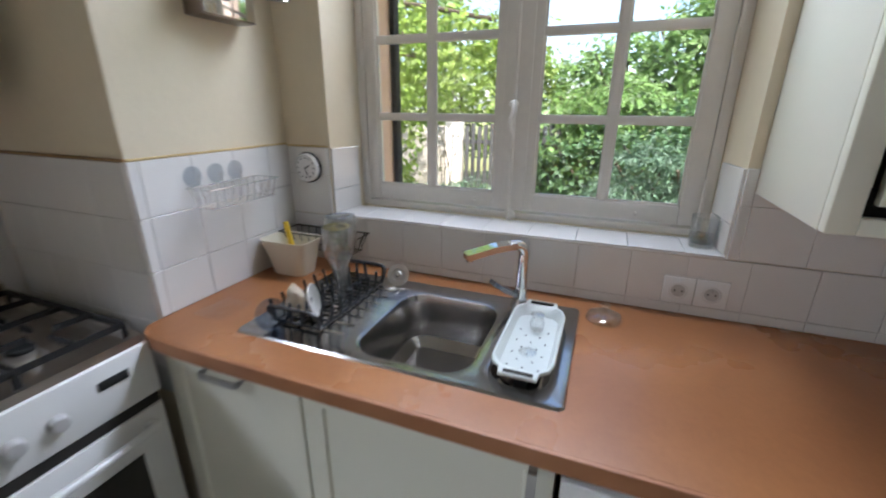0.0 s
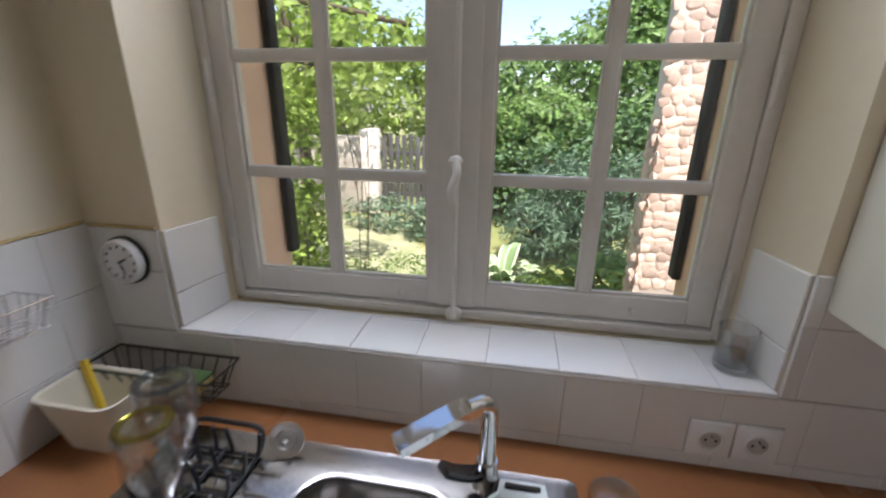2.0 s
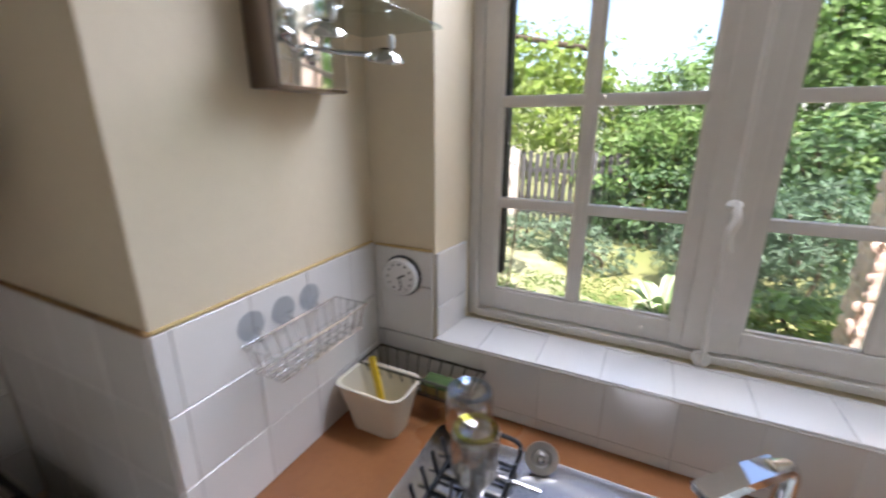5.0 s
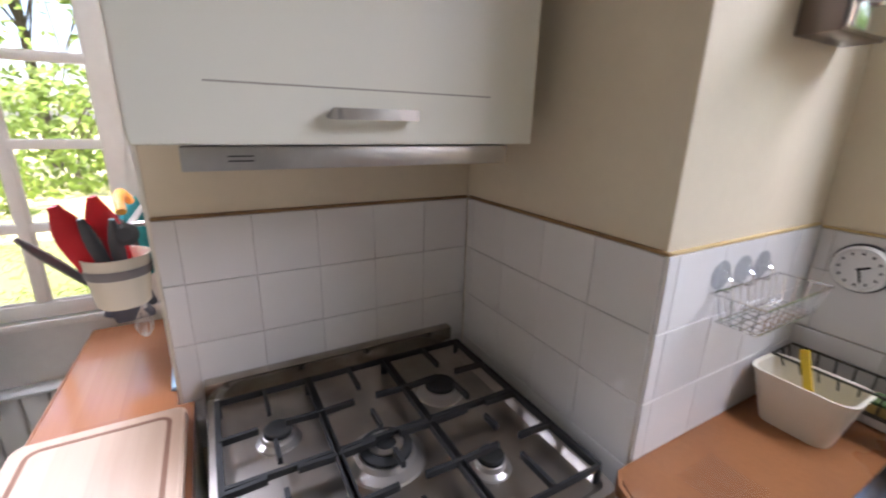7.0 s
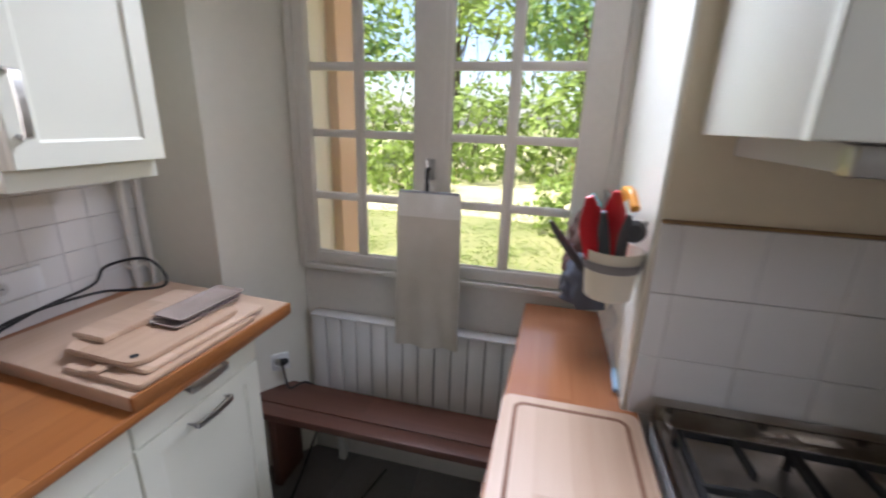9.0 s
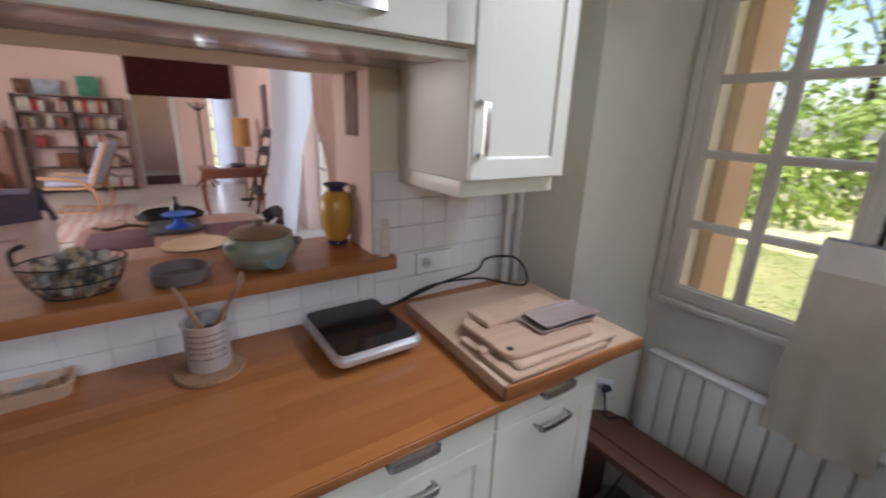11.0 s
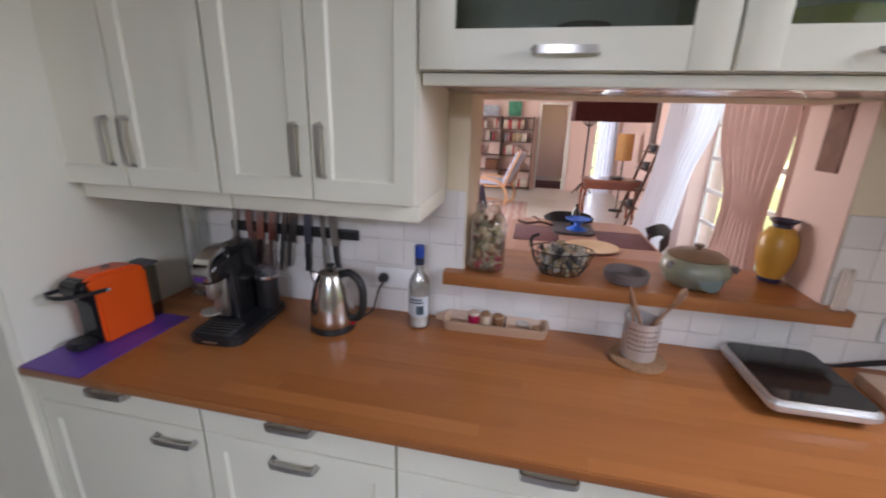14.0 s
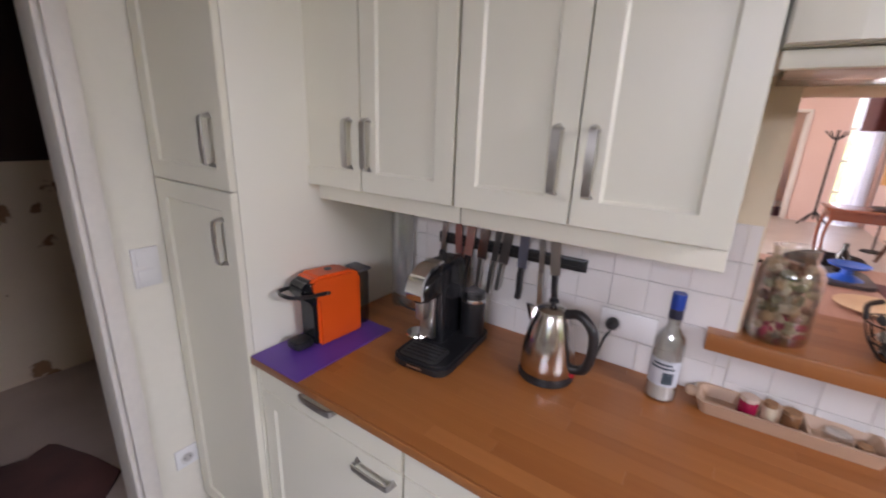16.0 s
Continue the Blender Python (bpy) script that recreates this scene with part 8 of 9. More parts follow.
for x0, x1, z0, z1, col, lab in ((2.36, 2.74, 1.80, 2.06, (0.30, 0.33, 0.36), "grey seascape painting standing on the bookcase"), (1.80, 2.12, 1.80, 2.16, (0.05, 0.20, 0.12), "green abstract painting standing on the bookcase"), (2.82, 3.0, 1.80, 2.05, (0.12, 0.05, 0.03), "dark small frame standing on the bookcase")):
    c = thing("painting", ((x0 + x1) / 2, BY + 0.12, z0), lab, "painting", "paintings on the bookcase")
    part("canvas", turned(box(x0, x1, BY + 0.10, BY + 0.125, z0 + 0.004, z1, 0.003), ((x0 + x1) / 2, BY + 0.11, z0), -6), surf("canvas_paint", col, [min(1, v * 1.8) for v in col], scale=7, rough=0.7), c)

# fireplace
fp = thing("fireplace", (3.75, BY + 0.15, 0), "pink marble fireplace with a dark hearth", "fireplace")
MARBLE = surf("pink_marble", (0.42, 0.22, 0.15), (0.30, 0.15, 0.10), scale=6, rough=0.3, bump=0.05)
part("pier", box(3.13, 3.36, BY + 0.005, BY + 0.28, 0, 1.14, 0.015), MARBLE, fp)
part("pier", box(4.25, 4.48, BY + 0.005, BY + 0.28, 0, 1.14, 0.015), MARBLE, fp)
part("frieze", box(3.36, 4.25, BY + 0.005, BY + 0.26, 0.92, 1.14, 0.01), MARBLE, fp)
part("mantel_shelf", box(3.08, 4.54, BY + 0.005, BY + 0.36, 1.141, 1.19, 0.012), MARBLE, fp)
part("hearth_back", box(3.36, 4.25, BY + 0.005, BY + 0.05, 0, 0.92), RECESS_SHADE, fp)
part("arch", tube(curve_points([(3.38, BY + 0.2, 0.02), (3.40, BY + 0.2, 0.70), (3.60, BY + 0.2, 0.88), (4.0, BY + 0.2, 0.88), (4.21, BY + 0.2, 0.70), (4.23, BY + 0.2, 0.02)], 6), 0.03, 8), MARBLE, fp)
fp.location.x += 0.12
cb_ = thing("log_bucket", (3.55, BY + 0.62, 0), "copper log bucket before the hearth", "bucket")
part("bucket", lathe([(0, 0), (0.16, 0), (0.20, 0.42), (0.205, 0.43), (0.19, 0.42), (0.15, 0.02), (0, 0.02)], (3.55, BY + 0.62, 0.0), 28), surf("copper", (0.62, 0.28, 0.12), (0.5, 0.2, 0.08), rough=0.35, metal=0.8), cb_)
for x, h in ((3.22, 0.26), (3.40, 0.16), (3.62, 0.36)):
    c = thing("candlestick", (x, BY + 0.2, 1.19), "candlestick with a white candle on the mantel", "candlestick", "candlesticks")
    part("stick", lathe([(0, 0), (0.04, 0), (0.015, 0.02), (0.012, h * 0.45), (0.02, h * 0.5), (0, h * 0.5)], (x, BY + 0.2, 1.1905), 16), BLACK_IRON, c)
    part("candle", lathe([(0.012, h * 0.5), (0.012, h), (0, h)], (x, BY + 0.2, 1.191), 12), WHITE_PLASTIC, c)
mr = thing("mantel_mirror", (3.78, BY + 0.03, 1.25), "large framed mirror over the mantel with a painted rose reflection", "picture")
part("frame", box(3.48, 4.3, BY + 0.003, BY + 0.03, 1.25, 2.3, 0.006), surf("rosewood_frame", (0.20, 0.09, 0.06), (0.15, 0.06, 0.04), rough=0.4), mr)
# matte rose sheet stands for what the mirror reflects
part("sheet", box(3.54, 4.24, BY + 0.031, BY + 0.034, 1.31, 2.24), surf("mirror_rose", (0.55, 0.38, 0.33), (0.48, 0.32, 0.28), scale=3, rough=0.4), mr)

# coat stand, desk, floor lamp, ladder shelf
cst = thing("coat_stand", (0.18, -10.6, 0), "black coat stand with curved hooks and tripod feet", "coat stand")
part("pole", rod((0.18, -10.6, 0.12), (0.18, -10.6, 1.78), 0.02, 12), BLACK_IRON, cst)
for k in range(4):
    a = math.pi / 2 * k + 0.4
    ca, sa = math.cos(a), math.sin(a)
    part("hook", tube(curve_points([(0.18, -10.6, 1.60), (0.18 + 0.10 * ca, -10.6 + 0.10 * sa, 1.66), (0.18 + 0.20 * ca, -10.6 + 0.20 * sa, 1.76)], 5), 0.012, 8), BLACK_IRON, cst)
    part("foot", tube(curve_points([(0.18, -10.6, 0.28), (0.18 + 0.14 * ca, -10.6 + 0.14 * sa, 0.14), (0.18 + 0.26 * ca, -10.6 + 0.26 * sa, 0.012)], 5), 0.014, 8), BLACK_IRON, cst)
dk = thing("writing_desk", (0.1, -7.6, 0), "small reddish wooden desk with curved legs", "desk")
part("desktop", box(-0.42, 0.52, -7.95, -7.35, 0.71, 0.74, 0.006), RED_WOOD, dk)
part("drawer_frame", box(-0.38, 0.48, -7.92, -7.39, 0.58, 0.709, 0.004), RED_WOOD, dk)
for x in (-0.36, 0.46):
    for y in (-7.9, -7.41):
        part("leg", tube(curve_points([(x, y, 0.60), (x * 1.02 + 0.02, y, 0.35), (x, y, 0.0)], 5), 0.022, 8), RED_WOOD, dk)
dsh = thing("desk_dish", (-0.05, -7.6, 0.74), "dark dish on the desk", "dish")
part("dish", lathe([(0, 0), (0.08, 0), (0.13, 0.04), (0.12, 0.045), (0, 0.012)], (-0.05, -7.62, 0.7405), 24), GREY_STEEL, dsh)
fl = thing("floor_lamp", (-0.30, -8.6, 0), "floor lamp with a tall ochre drum shade", "lamp")
part("base", lathe([(0, 0), (0.14, 0), (0.13, 0.02), (0.02, 0.03), (0, 0.03)], (-0.30, -8.6, 0), 28), BLACK_IRON, fl)
part("pole", rod((-0.30, -8.6, 0.03), (-0.30, -8.6, 1.0), 0.012, 10), BLACK_IRON, fl)
part("shade", lathe([(0.15, 1.0), (0.145, 1.5), (0.14, 1.5), (0.145, 1.0)], (-0.30, -8.6, 0), 32), surf("ochre_shade", (0.50, 0.27, 0.10), (0.44, 0.23, 0.085), scale=20, rough=0.9), fl)
ls = thing("ladder_shelf", (-0.45, -7.5, 0), "dark ladder shelf with plants and pots", "shelf")
for y in (-7.9, -7.2):
    part("rail", tube([(-0.20, y, 0), (-0.56, y, 1.35)], 0, flat=(0.02, 0.012), up=(0, 1, 0)), DARK_WOOD, ls)
for z in (0.3, 0.62, 0.94, 1.22):
    xx = -0.20 - 0.36 * z / 1.35
    part("shelf", box(xx - 0.10, xx + 0.06, -7.9, -7.2, z, z + 0.02, 0.002), DARK_WOOD, ls)
    c = thing("plant_pot", (xx - 0.02, -7.5, z + 0.02), "small dark pot on the ladder shelf", "pot", "pots on the ladder shelf")
    part("pot", lathe([(0, 0), (0.05, 0), (0.07, 0.11), (0.06, 0.11), (0, 0.02)], (xx - 0.02, -7.45 - 0.1 * z, z + 0.0205), 18), GREY_STEEL, c)
wp = thing("wall_frame", (WX + 0.01, -8.0, 1.7), "narrow dark framed picture on the pink wall", "picture")
part("frame", box(WX + 0.002, WX + 0.03, -8.1, -7.75, 1.35, 2.05, 0.003), surf("frame_dark", (0.16, 0.11, 0.10), (0.12, 0.08, 0.07), rough=0.5), wp)

# ---- outdoors ----
GRASS = surf("lawn", (0.16, 0.18, 0.055), (0.26, 0.25, 0.10), scale=0.9, rough=0.95, bump=0.6, bscale=25, fine=0.3)
structure("ground", box(-250, 250, -250, 250, -0.6, -0.16), GRASS, "grassy ground round the house", "ground")
PATH_DIRT = surf("pale_gravel", (0.34, 0.32, 0.20), (0.19, 0.21, 0.09), scale=5, rough=0.95, bump=0.5, bscale=60, fine=0.25)
structure("garden_path", prism([(-1.5, 2.4), (2.3, 2.4), (2.4, 3.3), (1.9, 4.6), (0.9, 5.4), (-0.2, 7.6), (-1.2, 7.6), (-0.8, 5.0), (-1.8, 3.6)], -0.158, -0.145), PATH_DIRT, "pale mossy gravel path under the window", "path")


# dry grass, paled further so that sun glare sits in the colour
structure("meadow", prism([(-7.0, -30), (-6.2, -6), (-6.6, -1), (-6.0, 3), (-7.5, 30), (-60, 40), (-60, -40)], -0.159, -0.150), surf("sunlit_dry_meadow", (0.50, 0.46, 0.25), (0.40, 0.39, 0.18), scale=0.5, rough=0.95, bump=0.5, bscale=20, fine=0.15), "pale dry meadow beyond the lawn, sun glare put into its colour", "meadow")


def leaf_mesh(name, blobs, count, size, mat, seed, parent=None, slim=0.5, kind="", label="", category="", droop=0.0):
    """Many small folded leaves scattered near the skins of lumpy ellipsoids (centre, radii)."""
    r = np.random.RandomState(seed)
    w = np.array([b[1][0] * b[1][1] + b[1][1] * b[1][2] + b[1][0] * b[1][2] for b in blobs], float)
    pick = r.choice(len(blobs), count, p=w / w.sum())
    cen = np.array([b[0] for b in blobs])[pick]
    rad = np.array([b[1] for b in blobs])[pick]
    d = r.normal(size=(count, 3))
    d /= np.linalg.norm(d, axis=1)[:, None]
    lump = 1 + 0.22 * np.sin(d[:, :1] * 7 + seed) * np.cos(d[:, 1:2] * 6) + 0.15 * np.sin(d[:, 2:] * 11 + 2)
    p = cen + d * rad * lump * (r.uniform(0.62, 1.04, (count, 1)) ** 0.6)
    n = d + r.normal(scale=0.55, size=(count, 3)) + np.array([0, 0, 0.4])
    n /= np.linalg.norm(n, axis=1)[:, None]
    a = np.cross(n, r.normal(size=(count, 3)))
    a[:, 2] -= droop
    a /= np.linalg.norm(a, axis=1)[:, None]
    b = np.cross(n, a)
    s = size * r.uniform(0.6, 1.35, (count, 1))
    v = np.stack([p - a * s, p + b * s * slim + n * s * 0.12, p + a * s, p - b * s * slim + n * s * 0.12], 1).reshape(-1, 3)
    if parent is not None:
        v = v - np.array(root_of(parent).location)
    me = bpy.data.meshes.new(name)
    base = np.arange(count) * 4
    faces = np.stack([base, base + 1, base + 2, base, base + 2, base + 3], 1).reshape(-1, 3)
    me.from_pydata(v.tolist(), [], faces.tolist())
    me.materials.append(mat)
    ob = new(name, me)
    ob.parent = parent
    return tagged(ob, label, category, "", kind)


LEAF_MID = leaf_mat("leaf_mid_green", (0.15, 0.26, 0.07), (0.21, 0.32, 0.10), 0.5)
LEAF_DARK = leaf_mat("leaf_dark_green", (0.06, 0.125, 0.045), (0.09, 0.16, 0.06), 0.35)
LEAF_LIGHT = leaf_mat("leaf_light_green", (0.22, 0.32, 0.06), (0.30, 0.38, 0.09), 0.55)
LEAF_BLUE = leaf_mat("leaf_blue_green", (0.10, 0.17, 0.10), (0.15, 0.22, 0.14), 0.35)
BARK = surf("bark", (0.10, 0.075, 0.05), (0.06, 0.045, 0.03), scale=6, rough=0.95, bump=0.6, bscale=30, stretch=(1, 1, 0.3))


def shrub(name, blobs, count, size, mat, seed, label, category="shrub", slim=0.5, stem=0.018):
    c = blobs[0][0]
    t = thing(name, (c[0], c[1], -0.16), label, category)
    leaf_mesh("foliage", blobs, count, size, mat, seed, t, slim)
    b = bmesh.new()
    for k, (cc, rr) in enumerate(blobs):
        q = random.Random(seed + k)
        for j in range(3):
            tube(curve_points([(cc[0] + q.uniform(-0.1, 0.1), cc[1] + q.uniform(-0.1, 0.1), -0.16), (cc[0] + q.uniform(-0.3, 0.3) * rr[0], cc[1] + q.uniform(-0.3, 0.3) * rr[1], cc[2] * 0.5), (cc[0] + q.uniform(-0.7, 0.7) * rr[0], cc[1] + q.uniform(-0.7, 0.7) * rr[1], cc[2] + 0.5 * rr[2])], 4), stem, 6, b)
    part("stems", b, BARK, t)
    return t


def tree(at, height, crown, count, size, mat, seed, label):
    x, y = at
    t = thing("tree", (x, y, -0.16), label, "tree", "garden trees")
    q = random.Random(seed)
    top = (x + q.uniform(-0.4, 0.4), y + q.uniform(-0.4, 0.4), height * 0.7)
    pts = curve_points([(x, y, -0.2), (x + q.uniform(-0.15, 0.15), y, height * 0.3), top], 6)
    n = len(pts)
    b = bmesh.new()
    for i in range(n - 1):
        rod(pts[i], pts[i + 1], 0.16 * height / 8 * (1 - 0.8 * i / n), 10, 0.16 * height / 8 * (1 - 0.8 * (i + 1) / n), b)
    part("trunk", b, BARK, t)
    blobs = []
    for k in range(9):
        a = k * 2.4 + q.random()
        rr = crown * q.uniform(0.35, 0.75)
        z = height * q.uniform(0.42, 0.98)
        cpt = (x + rr * math.cos(a), y + rr * math.sin(a), z)
        part("limb", tube(curve_points([pts[min(n - 1, int(n * q.uniform(0.4, 0.9)))], (x + 0.5 * rr * math.cos(a), y + 0.5 * rr * math.sin(a), z - 0.3), cpt], 4), 0.03 * height / 8, 6), BARK, t)
        blobs.append((cpt, (crown * q.uniform(0.3, 0.5), crown * q.uniform(0.3, 0.5), crown * q.uniform(0.22, 0.36))))
    leaf_mesh("crown", blobs, count, size, mat, seed, t)
    return t


# north garden
hedge = []
for k in range(16):
    q = random.Random(100 + k)
    hedge.append(((1.3 + (k % 8) * 0.75 + q.uniform(-0.2, 0.2), 8.6 + q.uniform(-0.5, 0.6) + 0.8 * (k // 8), 0.7 + 0.8 * (k // 8) + q.uniform(-0.2, 0.25) + (0.12 + 0.20 * (k // 8)) * (k % 8)), (q.uniform(0.7, 1.0), q.uniform(0.6, 0.9), q.uniform(0.8, 1.1))))
ivy = shrub("ivy_hedge", hedge, 30000, 0.058, LEAF_MID, 3, "tall dense ivy-covered hedge behind the garden", "hedge")
leaf_mesh("inner_foliage", [(c, (r[0] * 0.8, r[1] * 0.8, r[2] * 0.8)) for c, r in hedge], 6000, 0.11, LEAF_MID, 13, ivy)
shrub("dark_hedge", [((1.6, 8.0, 0.4), (0.9, 0.6, 0.9)), ((2.6, 7.4, 0.5), (0.8, 0.6, 1.0)), ((3.5, 7.4, 0.8), (0.9, 0.6, 1.2)), ((0.9, 8.3, 0.3), (0.5, 0.5, 0.8))], 8000, 0.055, LEAF_DARK, 4, "dark evergreen bush before the hedge", "bush")
shrub("feathery_bush", [((2.35, 6.2, 0.55), (0.55, 0.5, 0.62)), ((2.0, 6.0, 0.25), (0.4, 0.4, 0.4)), ((2.9, 5.9, 0.5), (0.5, 0.4, 0.7))], 7000, 0.05, LEAF_BLUE, 5, "feathery blue-green bush before the hedge", "bush", 0.22)
shrub("leafy_shrub", [((-1.15, 5.0, 0.7), (0.6, 0.5, 0.9)), ((-1.6, 4.6, 0.9), (0.5, 0.5, 1.0)), ((-0.75, 4.9, 0.2), (0.35, 0.4, 0.45)), ((-1.0, 5.2, 1.6), (0.6, 0.5, 0.5))], 9000, 0.042, LEAF_LIGHT, 6, "light green leafy shrub beside the window", "shrub")
shrub("border_plants", [((-0.2, 7.0, 0.05), (0.7, 0.35, 0.3)), ((0.55, 6.6, 0.1), (0.4, 0.3, 0.35)), ((0.95, 6.3, 0.0), (0.4, 0.3, 0.28))], 3000, 0.045, LEAF_BLUE, 7, "low silvery plants along the garden border", "plants", 0.3)
shrub("ground_ferns", [((2.35, 4.15, -0.02), (0.42, 0.35, 0.26)), ((2.0, 4.6, 0.0), (0.35, 0.3, 0.24)), ((2.55, 4.7, 0.1), (0.4, 0.3, 0.35))], 2600, 0.05, LEAF_MID, 8, "low green ground plants under the stone wall", "plants", 0.55)
shrub("climbing_shrub", [((-0.9, 9.3, 1.6), (0.9, 0.6, 1.3)), ((0.3, 9.5, 1.5), (0.8, 0.6, 1.2)), ((-2.0, 9.2, 2.0), (0.9, 0.7, 1.4)), ((-3.0, 9.0, 1.8), (0.9, 0.7, 1.6)), ((-0.2, 9.6, 2.5), (0.9, 0.6, 0.8))], 9000, 0.07, LEAF_LIGHT, 9, "sunlit light green shrubs behind the paling fence")
shrub("spindly_shrub", [((-0.30, 4.7, 0.35), (0.35, 0.3, 0.55)), ((-0.45, 4.9, 1.2), (0.4, 0.35, 0.6)), ((0.15, 5.1, 1.75), (0.5, 0.35, 0.35))], 2200, 0.042, LEAF_LIGHT, 10, "thin light green shrub beside the window path", stem=0.005)
tree((-1.6, 7.2), 5.5, 2.2, 6500, 0.055, LEAF_LIGHT, 21, "young tree with light green leaves hanging over the fence")
tree((-4.6, 12.5), 9, 3.2, 5000, 0.13, LEAF_MID, 22, "large leafy tree behind the garden")
tree((6.2, 15.5), 9, 3.4, 5000, 0.13, LEAF_LIGHT, 23, "large leafy tree behind the garden")
tree((6.8, 12.0), 9.5, 3.6, 5000, 0.13, LEAF_MID, 24, "large leafy tree behind the garden")
tree((-9.5, 15.5), 10, 3.6, 4500, 0.15, LEAF_MID, 25, "large leafy tree behind the garden")
# bough that hangs into the upper panes
bo = thing("leafy_bough", (-0.6, 4.4, -0.16), "leafy branch of a young tree hanging before the window", "branch")
part("branch", tube(curve_points([(-1.5, 4.6, -0.16), (-1.35, 4.55, 1.4), (-0.9, 4.4, 2.25), (-0.1, 4.3, 2.35), (0.9, 4.2, 2.15)], 6), 0.02, 7), BARK, bo)
part("twig", tube(curve_points([(-0.9, 4.4, 2.25), (-0.3, 4.0, 2.0), (0.4, 3.9, 1.85)], 5), 0.009, 6), BARK, bo)
leaf_mesh("foliage", [((-0.8, 4.35, 2.2), (0.5, 0.35, 0.35)), ((-0.1, 4.15, 2.1), (0.5, 0.35, 0.28)), ((0.55, 4.05, 2.0), (0.42, 0.3, 0.25)), ((0.3, 3.95, 1.8), (0.25, 0.2, 0.16)), ((-0.5, 4.1, 1.75), (0.3, 0.25, 0.2))], 1100, 0.045, LEAF_LIGHT, 31, bo, 0.62)

# hosta in a pot
hp = thing("potted_hosta", (1.62, 4.25, -0.145), "hosta with white-edged leaves in a tall grey-green pot", "potted plant")
part("pot", lathe([(0, 0), (0.14, 0), (0.17, 0.34), (0.185, 0.36), (0.185, 0.40), (0.165, 0.40), (0.15, 0.35), (0, 0.33)], (1.62, 4.25, -0.145), 28), surf("mossy_pot", (0.24, 0.26, 0.17), (0.16, 0.18, 0.11), scale=8, rough=0.85, bump=0.2), hp)
HOSTA = leaf_mat("hosta_green", (0.16, 0.26, 0.10), (0.22, 0.32, 0.15), 0.25)
HOSTA_EDGE = surf("hosta_edge", (0.70, 0.70, 0.52), (0.62, 0.64, 0.45), scale=8, rough=0.5)


def hosta_leaf(i):
    q = random.Random(300 + i)
    az = i * 2.399 + q.uniform(-0.2, 0.2)
    ln_ = q.uniform(0.16, 0.27)
    lift = q.uniform(0.10, 0.34)
    out_ = []
    for s in range(9):
        f = s / 8
        w = 0.048 * math.sin(math.pi * min(1, f ** 0.75)) + 0.004
        rr = 0.05 + ln_ * f
        z = lift * math.sin(f * 2.0) * 0.9
        out_.append((rr, w, z))
    for edge in (False, True):
        b = bmesh.new()
        rows = []
        for rr, w, z in out_:
            ys = ((-w * 0.72, -w * 0.4, 0, w * 0.4, w * 0.72) if not edge else None)
            if edge:
                rows.append(([b.verts.new((rr, -w, z + 0.006)), b.verts.new((rr, -w * 0.72, z + 0.008))], [b.verts.new((rr, w * 0.72, z + 0.008)), b.verts.new((rr, w, z + 0.006))]))
            else:
                rows.append([b.verts.new((rr, yy, z + 0.018 * abs(yy) / max(w, 0.001) * 0.7)) for yy in ys])
        for r0, r1 in zip(rows, rows[1:]):
            for a_, c_ in (zip(r0, r1) if edge else ((r0, r1),)):
                for k in range(len(a_) - 1):
                    b.faces.new((a_[k], a_[k + 1], c_[k + 1], c_[k]))
        moved(b, pose(1.62, 4.25, 0.24, 0, 0, math.degrees(az)))
        if edge:
            part("leaf_edge", b, HOSTA_EDGE, lf_)
        else:
            lf_ = part("leaf", b, HOSTA, hp)


for i in range(30):
    hosta_leaf(i)

# fern fronds
fe = thing("fern", (2.25, 3.95, -0.15), "green fern with arching fronds", "fern")
for i in range(17):
    q = random.Random(500 + i)
    az = i * 2.4 + q.uniform(-0.2, 0.2)
    b = bmesh.new()
    ln_ = q.uniform(0.38, 0.68)
    for s in range(1, 20):
        f = s / 20
        rr, z = ln_ * f, 0.48 * math.sin(f * 2.3) * ln_ * 1.6
        w = 0.11 * math.sin(math.pi * min(1, f * 0.9 + 0.08))
        for sd in (-1, 1):
            v = [b.verts.new((rr, 0, z)), b.verts.new((rr + 0.012, 0, z)), b.verts.new((rr + 0.035, sd * w, z - 0.015)), b.verts.new((rr + 0.018, sd * w * 0.6, z + 0.004))]
            b.faces.new((v[0], v[1], v[2]))
            b.faces.new((v[0], v[2], v[3]))
    moved(b, pose(2.25, 3.95, -0.10, 0, 0, math.degrees(az)))
    part("frond", b, LEAF_LIGHT, fe)

# gate post, garden wall and paling fence
STONE_COL = surf("rubble_stone", (0.70, 0.57, 0.49), (0.56, 0.40, 0.32), scale=5, rough=0.9, bump=0.5, bscale=40, vary=0.3, fine=0.12)
MORTAR = surf("lime_mortar", (0.74, 0.66, 0.59), (0.66, 0.57, 0.50), scale=6, rough=0.95, bump=0.5, bscale=50)
OLD_RENDER = surf("old_wall_render", (0.44, 0.39, 0.33), (0.33, 0.29, 0.24), scale=3, rough=0.95, bump=0.5, bscale=40, fine=0.15)
structure("garden_wall", box(-2.6, -0.95, 7.9, 8.2, -0.2, 1.15, 0.03), OLD_RENDER, "low rendered garden wall beside the gate", "wall")
gp = thing("gate_post", (-0.78, 8.0, -0.16), "pale stone gate post", "post")
part("post", box(-0.92, -0.64, 7.86, 8.14, -0.16, 1.28, 0.02), MORTAR, gp)
fn = thing("paling_fence", (0.1, 8.0, -0.16), "weathered grey paling fence with shade put into its colour", "fence")
